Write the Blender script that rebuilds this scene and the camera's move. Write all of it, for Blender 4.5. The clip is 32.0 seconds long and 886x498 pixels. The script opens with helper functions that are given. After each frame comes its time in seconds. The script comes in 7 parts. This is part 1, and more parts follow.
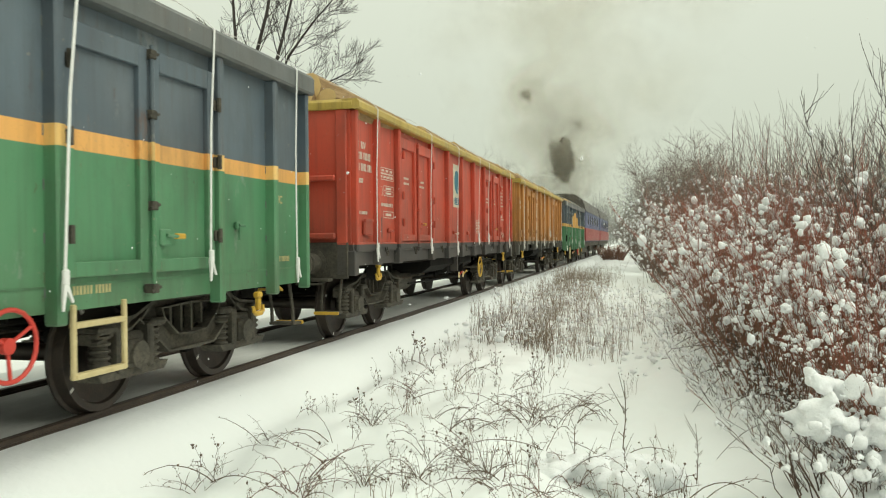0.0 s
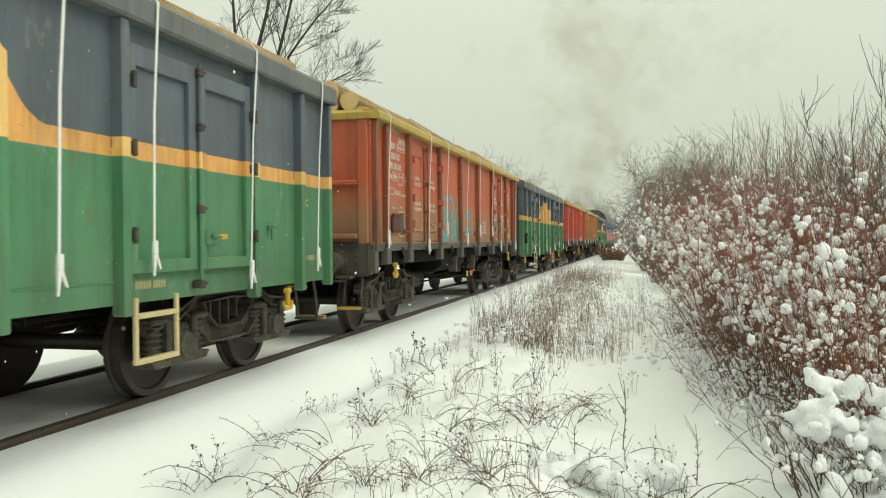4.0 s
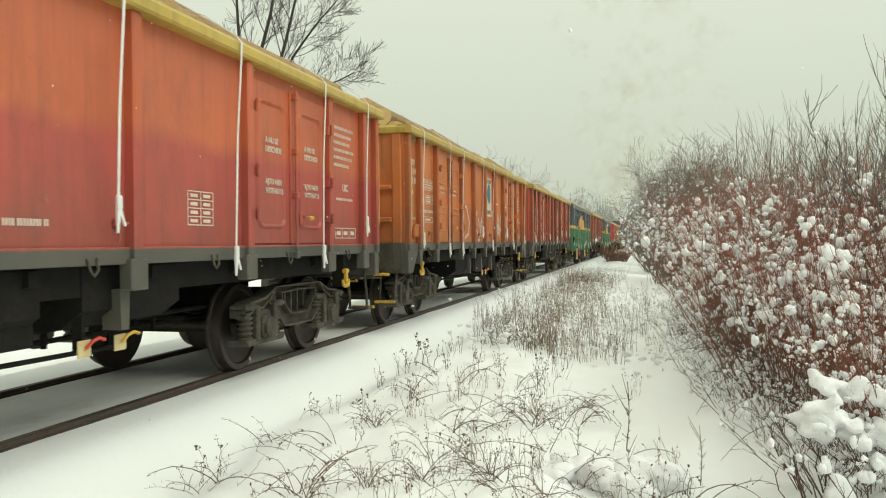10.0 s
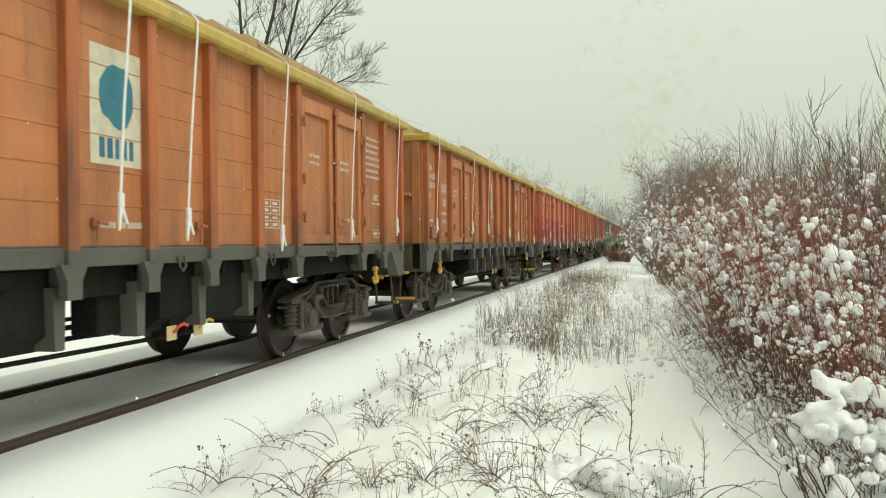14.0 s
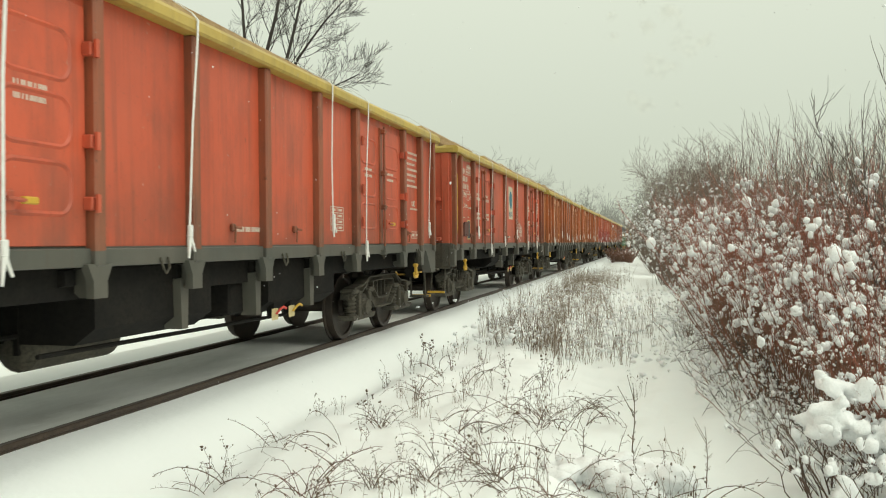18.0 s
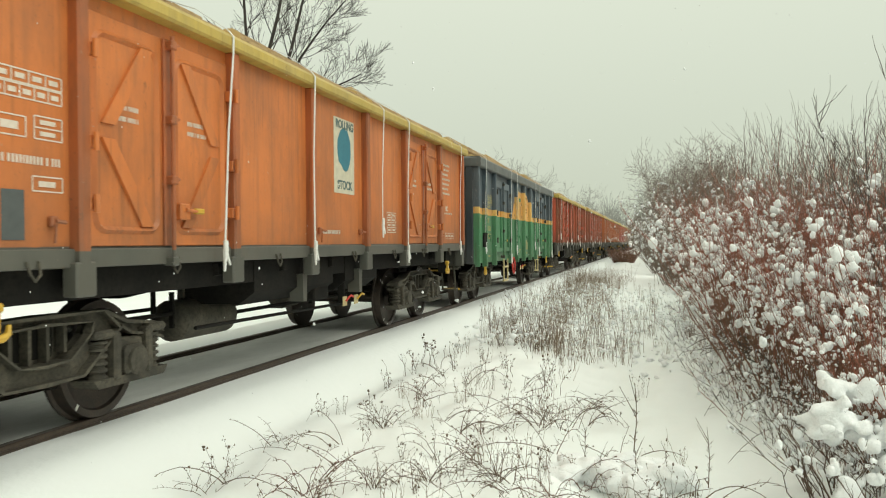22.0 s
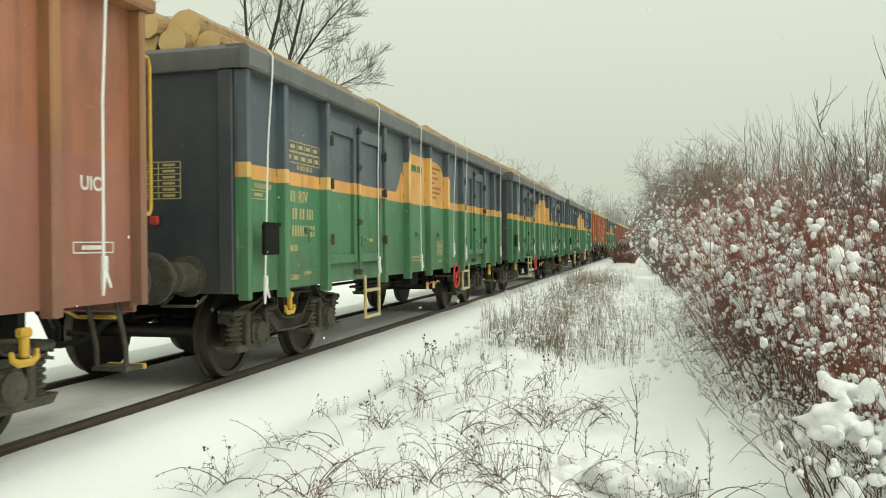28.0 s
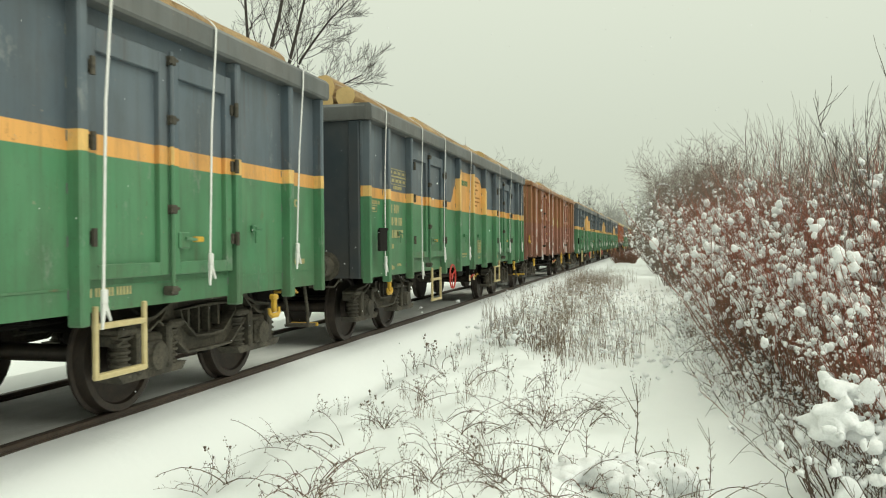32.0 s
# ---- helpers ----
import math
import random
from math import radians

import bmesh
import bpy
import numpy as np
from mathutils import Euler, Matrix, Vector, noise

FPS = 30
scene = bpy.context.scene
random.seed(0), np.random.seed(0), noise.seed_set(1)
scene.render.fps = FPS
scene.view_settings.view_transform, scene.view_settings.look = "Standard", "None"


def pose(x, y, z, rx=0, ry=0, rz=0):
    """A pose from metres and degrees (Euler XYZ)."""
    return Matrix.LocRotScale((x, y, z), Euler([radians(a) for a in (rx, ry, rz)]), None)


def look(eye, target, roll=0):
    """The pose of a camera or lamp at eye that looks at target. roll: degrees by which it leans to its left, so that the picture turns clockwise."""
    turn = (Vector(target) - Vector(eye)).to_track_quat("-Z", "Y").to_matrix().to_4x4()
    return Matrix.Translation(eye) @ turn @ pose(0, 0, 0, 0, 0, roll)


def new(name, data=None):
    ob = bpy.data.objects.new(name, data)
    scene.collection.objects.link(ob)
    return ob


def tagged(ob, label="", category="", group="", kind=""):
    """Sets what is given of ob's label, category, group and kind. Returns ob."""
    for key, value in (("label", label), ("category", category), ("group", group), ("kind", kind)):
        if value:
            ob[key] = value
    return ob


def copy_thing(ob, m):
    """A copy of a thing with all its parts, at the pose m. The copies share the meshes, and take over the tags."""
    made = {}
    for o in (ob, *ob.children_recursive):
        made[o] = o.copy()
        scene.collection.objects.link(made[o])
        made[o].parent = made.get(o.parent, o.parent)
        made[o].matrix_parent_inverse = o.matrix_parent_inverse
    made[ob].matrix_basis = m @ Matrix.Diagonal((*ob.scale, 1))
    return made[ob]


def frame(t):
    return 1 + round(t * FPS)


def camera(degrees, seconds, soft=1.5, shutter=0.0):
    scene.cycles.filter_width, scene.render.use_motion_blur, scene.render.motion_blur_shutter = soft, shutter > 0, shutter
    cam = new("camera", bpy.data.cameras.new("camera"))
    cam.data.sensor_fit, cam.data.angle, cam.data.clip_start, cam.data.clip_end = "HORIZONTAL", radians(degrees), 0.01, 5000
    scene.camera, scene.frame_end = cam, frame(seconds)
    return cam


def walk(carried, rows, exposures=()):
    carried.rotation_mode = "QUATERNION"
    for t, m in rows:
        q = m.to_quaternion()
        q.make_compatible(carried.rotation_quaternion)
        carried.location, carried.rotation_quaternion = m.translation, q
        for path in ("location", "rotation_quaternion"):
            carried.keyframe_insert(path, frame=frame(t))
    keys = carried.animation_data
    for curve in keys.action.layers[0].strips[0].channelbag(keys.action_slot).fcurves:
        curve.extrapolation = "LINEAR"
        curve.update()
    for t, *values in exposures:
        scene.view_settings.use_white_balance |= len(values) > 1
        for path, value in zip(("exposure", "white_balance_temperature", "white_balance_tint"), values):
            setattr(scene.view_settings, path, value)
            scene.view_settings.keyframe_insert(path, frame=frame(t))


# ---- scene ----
DEG = 56.81
YAW, TILT, ROLL = 14.60, -0.37, -0.50        # degrees: turned from the track, up, lean
EYE = (0.0, 0.0, 1.34)
cam = camera(DEG, 32.0, 1.1, 0.08)


def aim(dyaw, dtilt):
    a, b = radians(YAW + dyaw), radians(TILT + dtilt)
    way = Vector((-math.sin(a) * math.cos(b), math.cos(a) * math.cos(b), math.sin(b)))
    return look(EYE, Vector(EYE) + way * 10, ROLL)


PX = 180 / math.pi / 1450
# the tripod creeps: a slow pan to one side and slightly up
CREEP = [(0, 19.5, 5.5), (1.5, 20.5, 5.0), (3.5, 20, 5.0), (5.5, 18, 4.3), (8, 15.5, 4), (10, 13.5, 3), (12, 11.5, 2.5), (14.5, 8.5, 2),
         (17, 5.5, 1.5), (19, 3.5, 1), (21, 2, 1), (23, 0.7, 0.7), (25.5, 0.3, 0), (28, 0.2, 0), (30, -0.2, 0), (32, -0.9, 0)]
walk(cam, [(t, aim(-dx * PX, -dy * PX)) for t, dx, dy in CREEP], [(0, 0.0), (32, 0.0)])

# ---- light: an overcast winter day ----
world = bpy.data.worlds.new("overcast_sky")
scene.world = world
world.use_nodes = True
wn, wl = world.node_tree.nodes, world.node_tree.links
wn.clear()
sky = wn.new("ShaderNodeTexSky")
sky.sky_type, sky.sun_disc = "NISHITA", False
sky.sun_elevation, sky.sun_rotation = radians(38), radians(98)
sky.air_density, sky.dust_density = 1.0, 4.0
dim = wn.new("ShaderNodeMix")
dim.data_type, dim.blend_type = "RGBA", "MULTIPLY"
dim.inputs[0].default_value = 1.0
wl.new(sky.outputs[0], dim.inputs[6])
dim.inputs[7].default_value = (0.10, 0.10, 0.10, 1)
tc = wn.new("ShaderNodeTexCoord")
sep = wn.new("ShaderNodeSeparateXYZ")
wl.new(tc.outputs["Generated"], sep.inputs[0])
ramp = wn.new("ShaderNodeValToRGB")
wl.new(sep.outputs[2], ramp.inputs[0])
ramp.color_ramp.elements[0].position, ramp.color_ramp.elements[0].color = 0.0, (0.595, 0.65, 0.52, 1)
ramp.color_ramp.elements[1].position, ramp.color_ramp.elements[1].color = 1.0, (1.24, 1.29, 1.06, 1)
mid = ramp.color_ramp.elements.new(0.22)
mid.color = (0.745, 0.80, 0.65, 1)
cloud = wn.new("ShaderNodeMix")
cloud.data_type = "RGBA"
cloud.inputs[0].default_value = 0.92
wl.new(dim.outputs[2], cloud.inputs[6])
wl.new(ramp.outputs[0], cloud.inputs[7])
bg = wn.new("ShaderNodeBackground")
bg.inputs[1].default_value = 1.0
wl.new(cloud.outputs[2], bg.inputs[0])
wo = wn.new("ShaderNodeOutputWorld")
wl.new(bg.outputs[0], wo.inputs[0])

sun = new("sun", bpy.data.lights.new("sun", "SUN"))
sun.data.energy, sun.data.angle, sun.data.color = 1.20, radians(40), (0.98, 1.0, 0.90)
sun.matrix_world = look((0, 0, 30), (-28, 4, 0))

# ---- the train's way ----
TRACK_X = -5.042
PITCH = 14.04
RUN = (0.000181806, 0.00315307, 7.174275, 8.405811)


def run(t):
    """How far the leading edge of the first full wagon has come along the track at t seconds."""
    return ((RUN[0] * t + RUN[1]) * t + RUN[2]) * t + RUN[3]


# ---- materials ----
def nodes_of(name, rough=0.6, metal=0.0):
    m = bpy.data.materials.new(name)
    m.use_nodes = True
    b = m.node_tree.nodes["Principled BSDF"]
    b.inputs["Roughness"].default_value, b.inputs["Metallic"].default_value = rough, metal
    return m, m.node_tree.nodes, m.node_tree.links, b


def mix(n, l, fac, a, b, kind="MIX"):
    x = n.new("ShaderNodeMix")
    x.data_type, x.blend_type = "RGBA", kind
    for i, v in ((0, fac), (6, a), (7, b)):
        if hasattr(v, "is_linked") or hasattr(v, "links"):
            l.new(v, x.inputs[i])
        elif i == 0:
            x.inputs[0].default_value = v
        else:
            x.inputs[i].default_value = (*v[:3], 1)
    return x.outputs[2]


def maths(n, l, op, a, b=0.0, clamp=False):
    x = n.new("ShaderNodeMath")
    x.operation, x.use_clamp = op, clamp
    for i, v in enumerate((a, b)):
        if hasattr(v, "links"):
            l.new(v, x.inputs[i])
        else:
            x.inputs[i].default_value = v
    return x.outputs[0]


def noise_of(n, l, scale, detail=4, stretch=(1, 1, 1), coords="Object", rough=0.6):
    t = n.new("ShaderNodeTexCoord")
    mp = n.new("ShaderNodeMapping")
    mp.inputs["Scale"].default_value = stretch
    l.new(t.outputs[coords], mp.inputs[0])
    info = n.new("ShaderNodeObjectInfo")
    shift = n.new("ShaderNodeCombineXYZ")
    for i, k in enumerate((37.0, 91.0, 53.0)):
        l.new(maths(n, l, "MULTIPLY", info.outputs["Random"], k), shift.inputs[i])
    l.new(shift.outputs[0], mp.inputs["Location"])
    x = n.new("ShaderNodeTexNoise")
    x.inputs["Scale"].default_value, x.inputs["Detail"].default_value = scale, detail
    x.inputs["Roughness"].default_value = rough
    l.new(mp.outputs[0], x.inputs["Vector"])
    return x.outputs["Fac"]


def steps(n, l, value, lo, hi):
    x = n.new("ShaderNodeMapRange")
    l.new(value, x.inputs[0])
    x.inputs[1].default_value, x.inputs[2].default_value = lo, hi
    return x.outputs[0]


def bump(n, l, b, height, strength=0.2, dist=0.01):
    x = n.new("ShaderNodeBump")
    x.inputs["Strength"].default_value, x.inputs["Distance"].default_value = strength, dist
    l.new(height, x.inputs["Height"])
    l.new(x.outputs[0], b.inputs["Normal"])


def simple(name, colour, other=None, rough=0.6, scale=8.0, metal=0.0, bumps=0.15, dist=0.005, stretch=(1, 1, 1)):
    """A surface whose colour wanders between two tones at two scales, with fine relief."""
    m, n, l, b = nodes_of(name, rough, metal)
    other = other or [c * 0.7 for c in colour]
    c = mix(n, l, steps(n, l, noise_of(n, l, scale, 5, stretch), 0.3, 0.7), colour, other)
    c = mix(n, l, steps(n, l, noise_of(n, l, scale * 7, 3, stretch), 0.45, 0.75), c, [v * 0.85 for v in colour])
    l.new(c, b.inputs["Base Color"])
    bump(n, l, b, noise_of(n, l, scale * 5, 4), bumps, dist)
    return m


def wear(n, l, c, rust=(0.10, 0.045, 0.02), grime=(0.05, 0.045, 0.035), amount=1.0, low=(0.7, 1.6), faded=0.10):
    """Weathered paint: fading, run-down streaks, rust flecks and splashed dirt from the track."""
    fade = steps(n, l, noise_of(n, l, 0.9, 4), 0.35, 0.75)
    c = mix(n, l, maths(n, l, "MULTIPLY", fade, faded), c, (0.55, 0.42, 0.32))
    streak = steps(n, l, noise_of(n, l, 9.0, 3, (1, 1, 0.06)), 0.5, 0.8)
    c = mix(n, l, maths(n, l, "MULTIPLY", streak, 0.35 * amount), c, grime)
    fleck = steps(n, l, noise_of(n, l, 6.0, 8, (1, 1, 0.6), rough=0.75), 0.64, 0.72)
    c = mix(n, l, maths(n, l, "MULTIPLY", fleck, 0.8 * amount), c, rust)
    drip = maths(n, l, "MULTIPLY", steps(n, l, noise_of(n, l, 16.0, 4, (1, 1, 0.035)), 0.56, 0.72), steps(n, l, noise_of(n, l, 1.1, 4), 0.42, 0.62))
    c = mix(n, l, maths(n, l, "MULTIPLY", drip, 0.5 * amount), c, [v * 0.8 for v in rust])
    soot = steps(n, l, noise_of(n, l, 1.7, 6, (1, 1, 0.45), rough=0.7), 0.48, 0.72)
    c = mix(n, l, maths(n, l, "MULTIPLY", soot, 0.42 * amount), c, grime)
    chip = steps(n, l, noise_of(n, l, 14.0, 6, rough=0.7), 0.66, 0.70)
    c = mix(n, l, maths(n, l, "MULTIPLY", chip, 0.5 * amount), c, (0.34, 0.28, 0.21))
    small = steps(n, l, noise_of(n, l, 40.0, 4), 0.62, 0.75)
    c = mix(n, l, maths(n, l, "MULTIPLY", small, 0.4 * amount), c, grime)
    t = n.new("ShaderNodeTexCoord")
    s = n.new("ShaderNodeSeparateXYZ")
    l.new(t.outputs["Object"], s.inputs[0])
    dirt = maths(n, l, "MULTIPLY", steps(n, l, s.outputs[2], low[1], low[0]), steps(n, l, noise_of(n, l, 2.5, 5), 0.25, 0.7))
    return mix(n, l, maths(n, l, "MULTIPLY", dirt, 0.55), c, (0.085, 0.07, 0.05))


def paint(name, colour, amount=1.0, rough=0.5, tint=None):
    m, n, l, b = nodes_of(name, rough)
    c = mix(n, l, steps(n, l, noise_of(n, l, 0.7, 3), 0.35, 0.7), colour, tint or [v * 0.82 for v in colour])
    l.new(wear(n, l, c, amount=amount), b.inputs["Base Color"])
    bump(n, l, b, noise_of(n, l, 1.6, 4), 0.25, 0.02)
    r = maths(n, l, "MULTIPLY_ADD", noise_of(n, l, 5.0, 3), 0.3)
    l.new(r, b.inputs["Roughness"])
    r.node.inputs[2].default_value = rough - 0.15
    return m


def two_tone(name, upper, lower, edge, amount=1.0, mid=None):
    """Paint of one colour over a darker sill colour, parted at a height."""
    m, n, l, b = nodes_of(name, 0.5)
    t = n.new("ShaderNodeTexCoord")
    s = n.new("ShaderNodeSeparateXYZ")
    l.new(t.outputs["Object"], s.inputs[0])
    u = mix(n, l, steps(n, l, noise_of(n, l, 0.7, 3), 0.35, 0.7), upper, [v * 0.8 for v in upper])
    if mid:
        lift = maths(n, l, "ADD", s.outputs[2], maths(n, l, "MULTIPLY", noise_of(n, l, 1.3, 4), 0.25))
        u = mix(n, l, steps(n, l, lift, mid[1] + 0.06 + mid[2], mid[1] + 0.06), u, mid[0])
    u = wear(n, l, u, amount=amount, low=(1.2, 2.0), faded=0.05)
    d = wear(n, l, mix(n, l, noise_of(n, l, 3.0, 4), lower, [v * 1.5 for v in lower]), amount=0.4)
    h = maths(n, l, "ADD", s.outputs[2], maths(n, l, "MULTIPLY", noise_of(n, l, 6.0, 2), 0.012))
    l.new(mix(n, l, steps(n, l, h, edge, edge + 0.008), d, u), b.inputs["Base Color"])
    bump(n, l, b, noise_of(n, l, 1.6, 4), 0.3, 0.02)
    return m


def livery(name, post=False):
    """Slate above, green below, an orange band between that rises into a flat-topped hill."""
    m, n, l, b = nodes_of(name, 0.45)
    t = n.new("ShaderNodeTexCoord")
    s = n.new("ShaderNodeSeparateXYZ")
    l.new(t.outputs["Object"], s.inputs[0])
    slate = mix(n, l, steps(n, l, noise_of(n, l, 0.8, 3), 0.35, 0.7), (0.072, 0.100, 0.124), (0.112, 0.150, 0.178))
    green = mix(n, l, steps(n, l, noise_of(n, l, 0.8, 3), 0.35, 0.7), (0.060, 0.215, 0.100), (0.085, 0.255, 0.130))
    orange = (0.82, 0.52, 0.17) if post else (0.76, 0.385, 0.105)
    r = n.new("ShaderNodeValToRGB")
    e = r.color_ramp
    hill = [(-1.62, 2.10), (-1.48, 2.22), (-1.36, 2.40), (-1.26, 2.42), (-1.22, 2.73), (0.0, 2.74), (0.72, 2.73), (0.95, 2.68), (1.08, 2.58), (1.16, 2.48), (1.24, 2.44), (1.45, 2.18), (1.6, 2.10)]
    e.elements[0].position, e.elements[0].color = (hill[0][0] + 6.5) / 13, [(hill[0][1] - 2) * 1.0] * 3 + [1]
    e.elements[1].position, e.elements[1].color = (hill[-1][0] + 6.5) / 13, [(hill[-1][1] - 2) * 1.0] * 3 + [1]
    for y, z in hill[1:-1]:
        k = e.elements.new((y + 6.5) / 13)
        k.color = [z - 2] * 3 + [1]
    l.new(steps(n, l, s.outputs[1], -6.5, 6.5), r.inputs[0])
    top = maths(n, l, "ADD", r.outputs[0], 2.0)
    under = steps(n, l, maths(n, l, "SUBTRACT", top, s.outputs[2]), 0.0, 0.006)
    c = mix(n, l, under, slate, orange)
    c = mix(n, l, steps(n, l, s.outputs[2], 1.962, 1.956), c, green)
    c = wear(n, l, c, amount=0.95, low=(0.7, 1.5), faded=0.07)
    scuff = steps(n, l, noise_of(n, l, 2.2, 7, (1, 1, 0.55), rough=0.78), 0.60, 0.68)
    c = mix(n, l, maths(n, l, "MULTIPLY", scuff, 0.38), c, (0.34, 0.35, 0.33))
    bare = steps(n, l, noise_of(n, l, 1.4, 7, (1, 1, 0.4), rough=0.75), 0.63, 0.70)
    l.new(mix(n, l, maths(n, l, "MULTIPLY", bare, 0.55), c, (0.17, 0.085, 0.045)), b.inputs["Base Color"])
    bump(n, l, b, noise_of(n, l, 1.6, 4), 0.25, 0.02)
    return m


# many thin veils of smoke lie behind one another
scene.cycles.transparent_max_bounces = 160
SNOW, n, l, b = nodes_of("snow", 0.75)
l.new(mix(n, l, noise_of(n, l, 0.6, 5), (0.86, 0.88, 0.88), (0.80, 0.83, 0.82)), b.inputs["Base Color"])
b.inputs["Subsurface Weight"].default_value = 0.0
bump(n, l, b, noise_of(n, l, 9.0, 6), 0.35, 0.03)
BED = simple("trampled_snow", (0.78, 0.79, 0.76), (0.50, 0.50, 0.47), 0.7, 1.2, bumps=0.4, dist=0.03, stretch=(1, 0.35, 1))
FLUFF = simple("fresh_snow", (0.88, 0.89, 0.90), (0.82, 0.84, 0.85), 0.8, 12.0, bumps=0.4, dist=0.02)
RAIL = simple("rail_steel", (0.055, 0.042, 0.034), (0.10, 0.07, 0.05), 0.55, 6.0, 0.4)
GREEN, GREEN_POST = livery("green_livery"), livery("green_livery_on_posts", True)
SLATE = paint("slate_paint", (0.027, 0.042, 0.054), 0.25)
SLATE_RIM = paint("slate_rim_paint", (0.115, 0.130, 0.132), 1.0)
YELLOW_RIM = paint("yellow_rim_paint", (0.52, 0.37, 0.07), 0.7)
DARK = (0.060, 0.064, 0.056)
RED = two_tone("red_paint", (0.57, 0.096, 0.042), DARK, 1.34)
WINE = two_tone("wine_red_paint", (0.55, 0.130, 0.054), DARK, 1.31, 0.8, ((0.42, 0.075, 0.055), 2.15, 0.15))
DUSTY = two_tone("dusty_red_paint", (0.55, 0.118, 0.054), DARK, 1.31, 0.8, ((0.42, 0.20, 0.10), 1.75, 0.5))
CRIMSON = two_tone("crimson_paint", (0.58, 0.078, 0.040), (0.030, 0.032, 0.034), 1.30)
ORANGE = two_tone("orange_paint", (0.62, 0.180, 0.040), DARK, 1.34)
RUSSET = two_tone("faded_orange_paint", (0.52, 0.190, 0.068), DARK, 1.34)
RUSTY_POST = two_tone("rusty_red_post_paint", (0.31, 0.088, 0.040), DARK, 1.31, 1.5)
ORANGE_POST = two_tone("grimy_orange_post_paint", (0.46, 0.125, 0.035), DARK, 1.31, 1.4)
OCHRE = two_tone("ochre_paint", (0.50, 0.22, 0.05), DARK, 1.30)
BROWN_POST = two_tone("ochre_brown_post_paint", (0.34, 0.165, 0.070), (0.21, 0.095, 0.060), 1.95, 1.2)
BROWN = two_tone("brown_paint", (0.39, 0.15, 0.085), (0.25, 0.10, 0.072), 1.95)
IRON = simple("grimy_iron", (0.040, 0.037, 0.029), (0.120, 0.106, 0.078), 0.75, 5.0, 0.2, 0.3, 0.01)
TREAD = simple("worn_wheel_steel", (0.042, 0.035, 0.030), (0.075, 0.055, 0.042), 0.5, 9.0, 0.4)
BLACK = simple("underframe_black", (0.010, 0.0095, 0.009), (0.020, 0.018, 0.015), 0.85, 4.0)
WELD = simple("grey_weld_beads", (0.11, 0.13, 0.12), (0.20, 0.21, 0.19), 0.7, 9.0)
BLACK.node_tree.nodes["Principled BSDF"].inputs["Specular IOR Level"].default_value = 0.15
CREAM = simple("cream_paint", (0.62, 0.52, 0.28), (0.50, 0.40, 0.2), 0.55, 12.0)
YELLOW = simple("yellow_paint", (0.64, 0.39, 0.040), (0.46, 0.28, 0.035), 0.5, 12.0)
SIGNAL_RED = simple("signal_red_paint", (0.62, 0.05, 0.035), (0.45, 0.05, 0.03), 0.5, 12.0)
WHITE = simple("white_paint", (0.72, 0.72, 0.68), (0.6, 0.58, 0.52), 0.6, 20.0)
LETTER = simple("faded_white_lettering", (0.70, 0.61, 0.52), (0.55, 0.45, 0.37), 0.7, 18.0)
GOLD = simple("faded_yellow_lettering", (0.52, 0.46, 0.22), (0.38, 0.33, 0.17), 0.7, 18.0)
STRAP = simple("white_webbing", (0.78, 0.78, 0.76), (0.66, 0.66, 0.63), 0.8, 20.0)
BARK = simple("log_bark", (0.28, 0.175, 0.080), (0.48, 0.34, 0.17), 0.9, 5.0, bumps=0.8, dist=0.03, stretch=(1, 0.2, 1))
SAWN = simple("sawn_wood", (0.74, 0.54, 0.25), (0.62, 0.42, 0.18), 0.8, 6.0)
STEM, n, l, b = nodes_of("red_dogwood_bark", 0.6)
each = n.new("ShaderNodeNewGeometry").outputs["Random Per Island"]
young = mix(n, l, noise_of(n, l, 2.0, 3), (0.40, 0.105, 0.060), (0.29, 0.080, 0.050))
old = mix(n, l, noise_of(n, l, 2.0, 3), (0.23, 0.130, 0.080), (0.15, 0.084, 0.054))
place = n.new("ShaderNodeSeparateXYZ")
l.new(n.new("ShaderNodeTexCoord").outputs["Object"], place.inputs[0])
age = maths(n, l, "ADD", each, maths(n, l, "MULTIPLY", place.outputs[2], -0.40))
l.new(mix(n, l, steps(n, l, age, -0.55, 0.35), young, old), b.inputs["Base Color"])
TWIG = simple("grey_brown_twigs", (0.075, 0.060, 0.048), (0.13, 0.105, 0.085), 0.8, 3.0)
STRAW = simple("pale_weed_stalks", (0.21, 0.155, 0.11), (0.34, 0.27, 0.20), 0.85, 6.0)
FRINGE = simple("brown_grey_bark", (0.16, 0.122, 0.098), (0.25, 0.20, 0.165), 0.85, 3.0)
BRUSH = simple("dark_brown_twigs", (0.080, 0.050, 0.036), (0.14, 0.090, 0.062), 0.8, 3.0)
RUSSET_CANE = simple("russet_canes", (0.16, 0.070, 0.046), (0.095, 0.055, 0.038), 0.75, 6.0)
DRY = simple("dry_weed_stalks", (0.10, 0.068, 0.045), (0.17, 0.12, 0.08), 0.8, 6.0)
# the far woods' haze is put into this pale bark colour
MISTWOOD = simple("haze_coloured_far_branches", (0.30, 0.30, 0.28), (0.42, 0.43, 0.41), 0.9, 0.2)
BARKWOOD = simple("dark_wet_bark", (0.032, 0.026, 0.021), (0.06, 0.05, 0.04), 0.85, 2.0)
# bark lightened to imitate haze in front of the distant trees
GREYWOOD = simple("haze_coloured_branches", (0.16, 0.15, 0.135), (0.24, 0.23, 0.21), 0.85, 0.4)
BLUE = paint("blue_loco_paint", (0.045, 0.075, 0.20), 0.5)
LOCO_RED = paint("red_loco_paint", (0.36, 0.05, 0.05), 0.5)
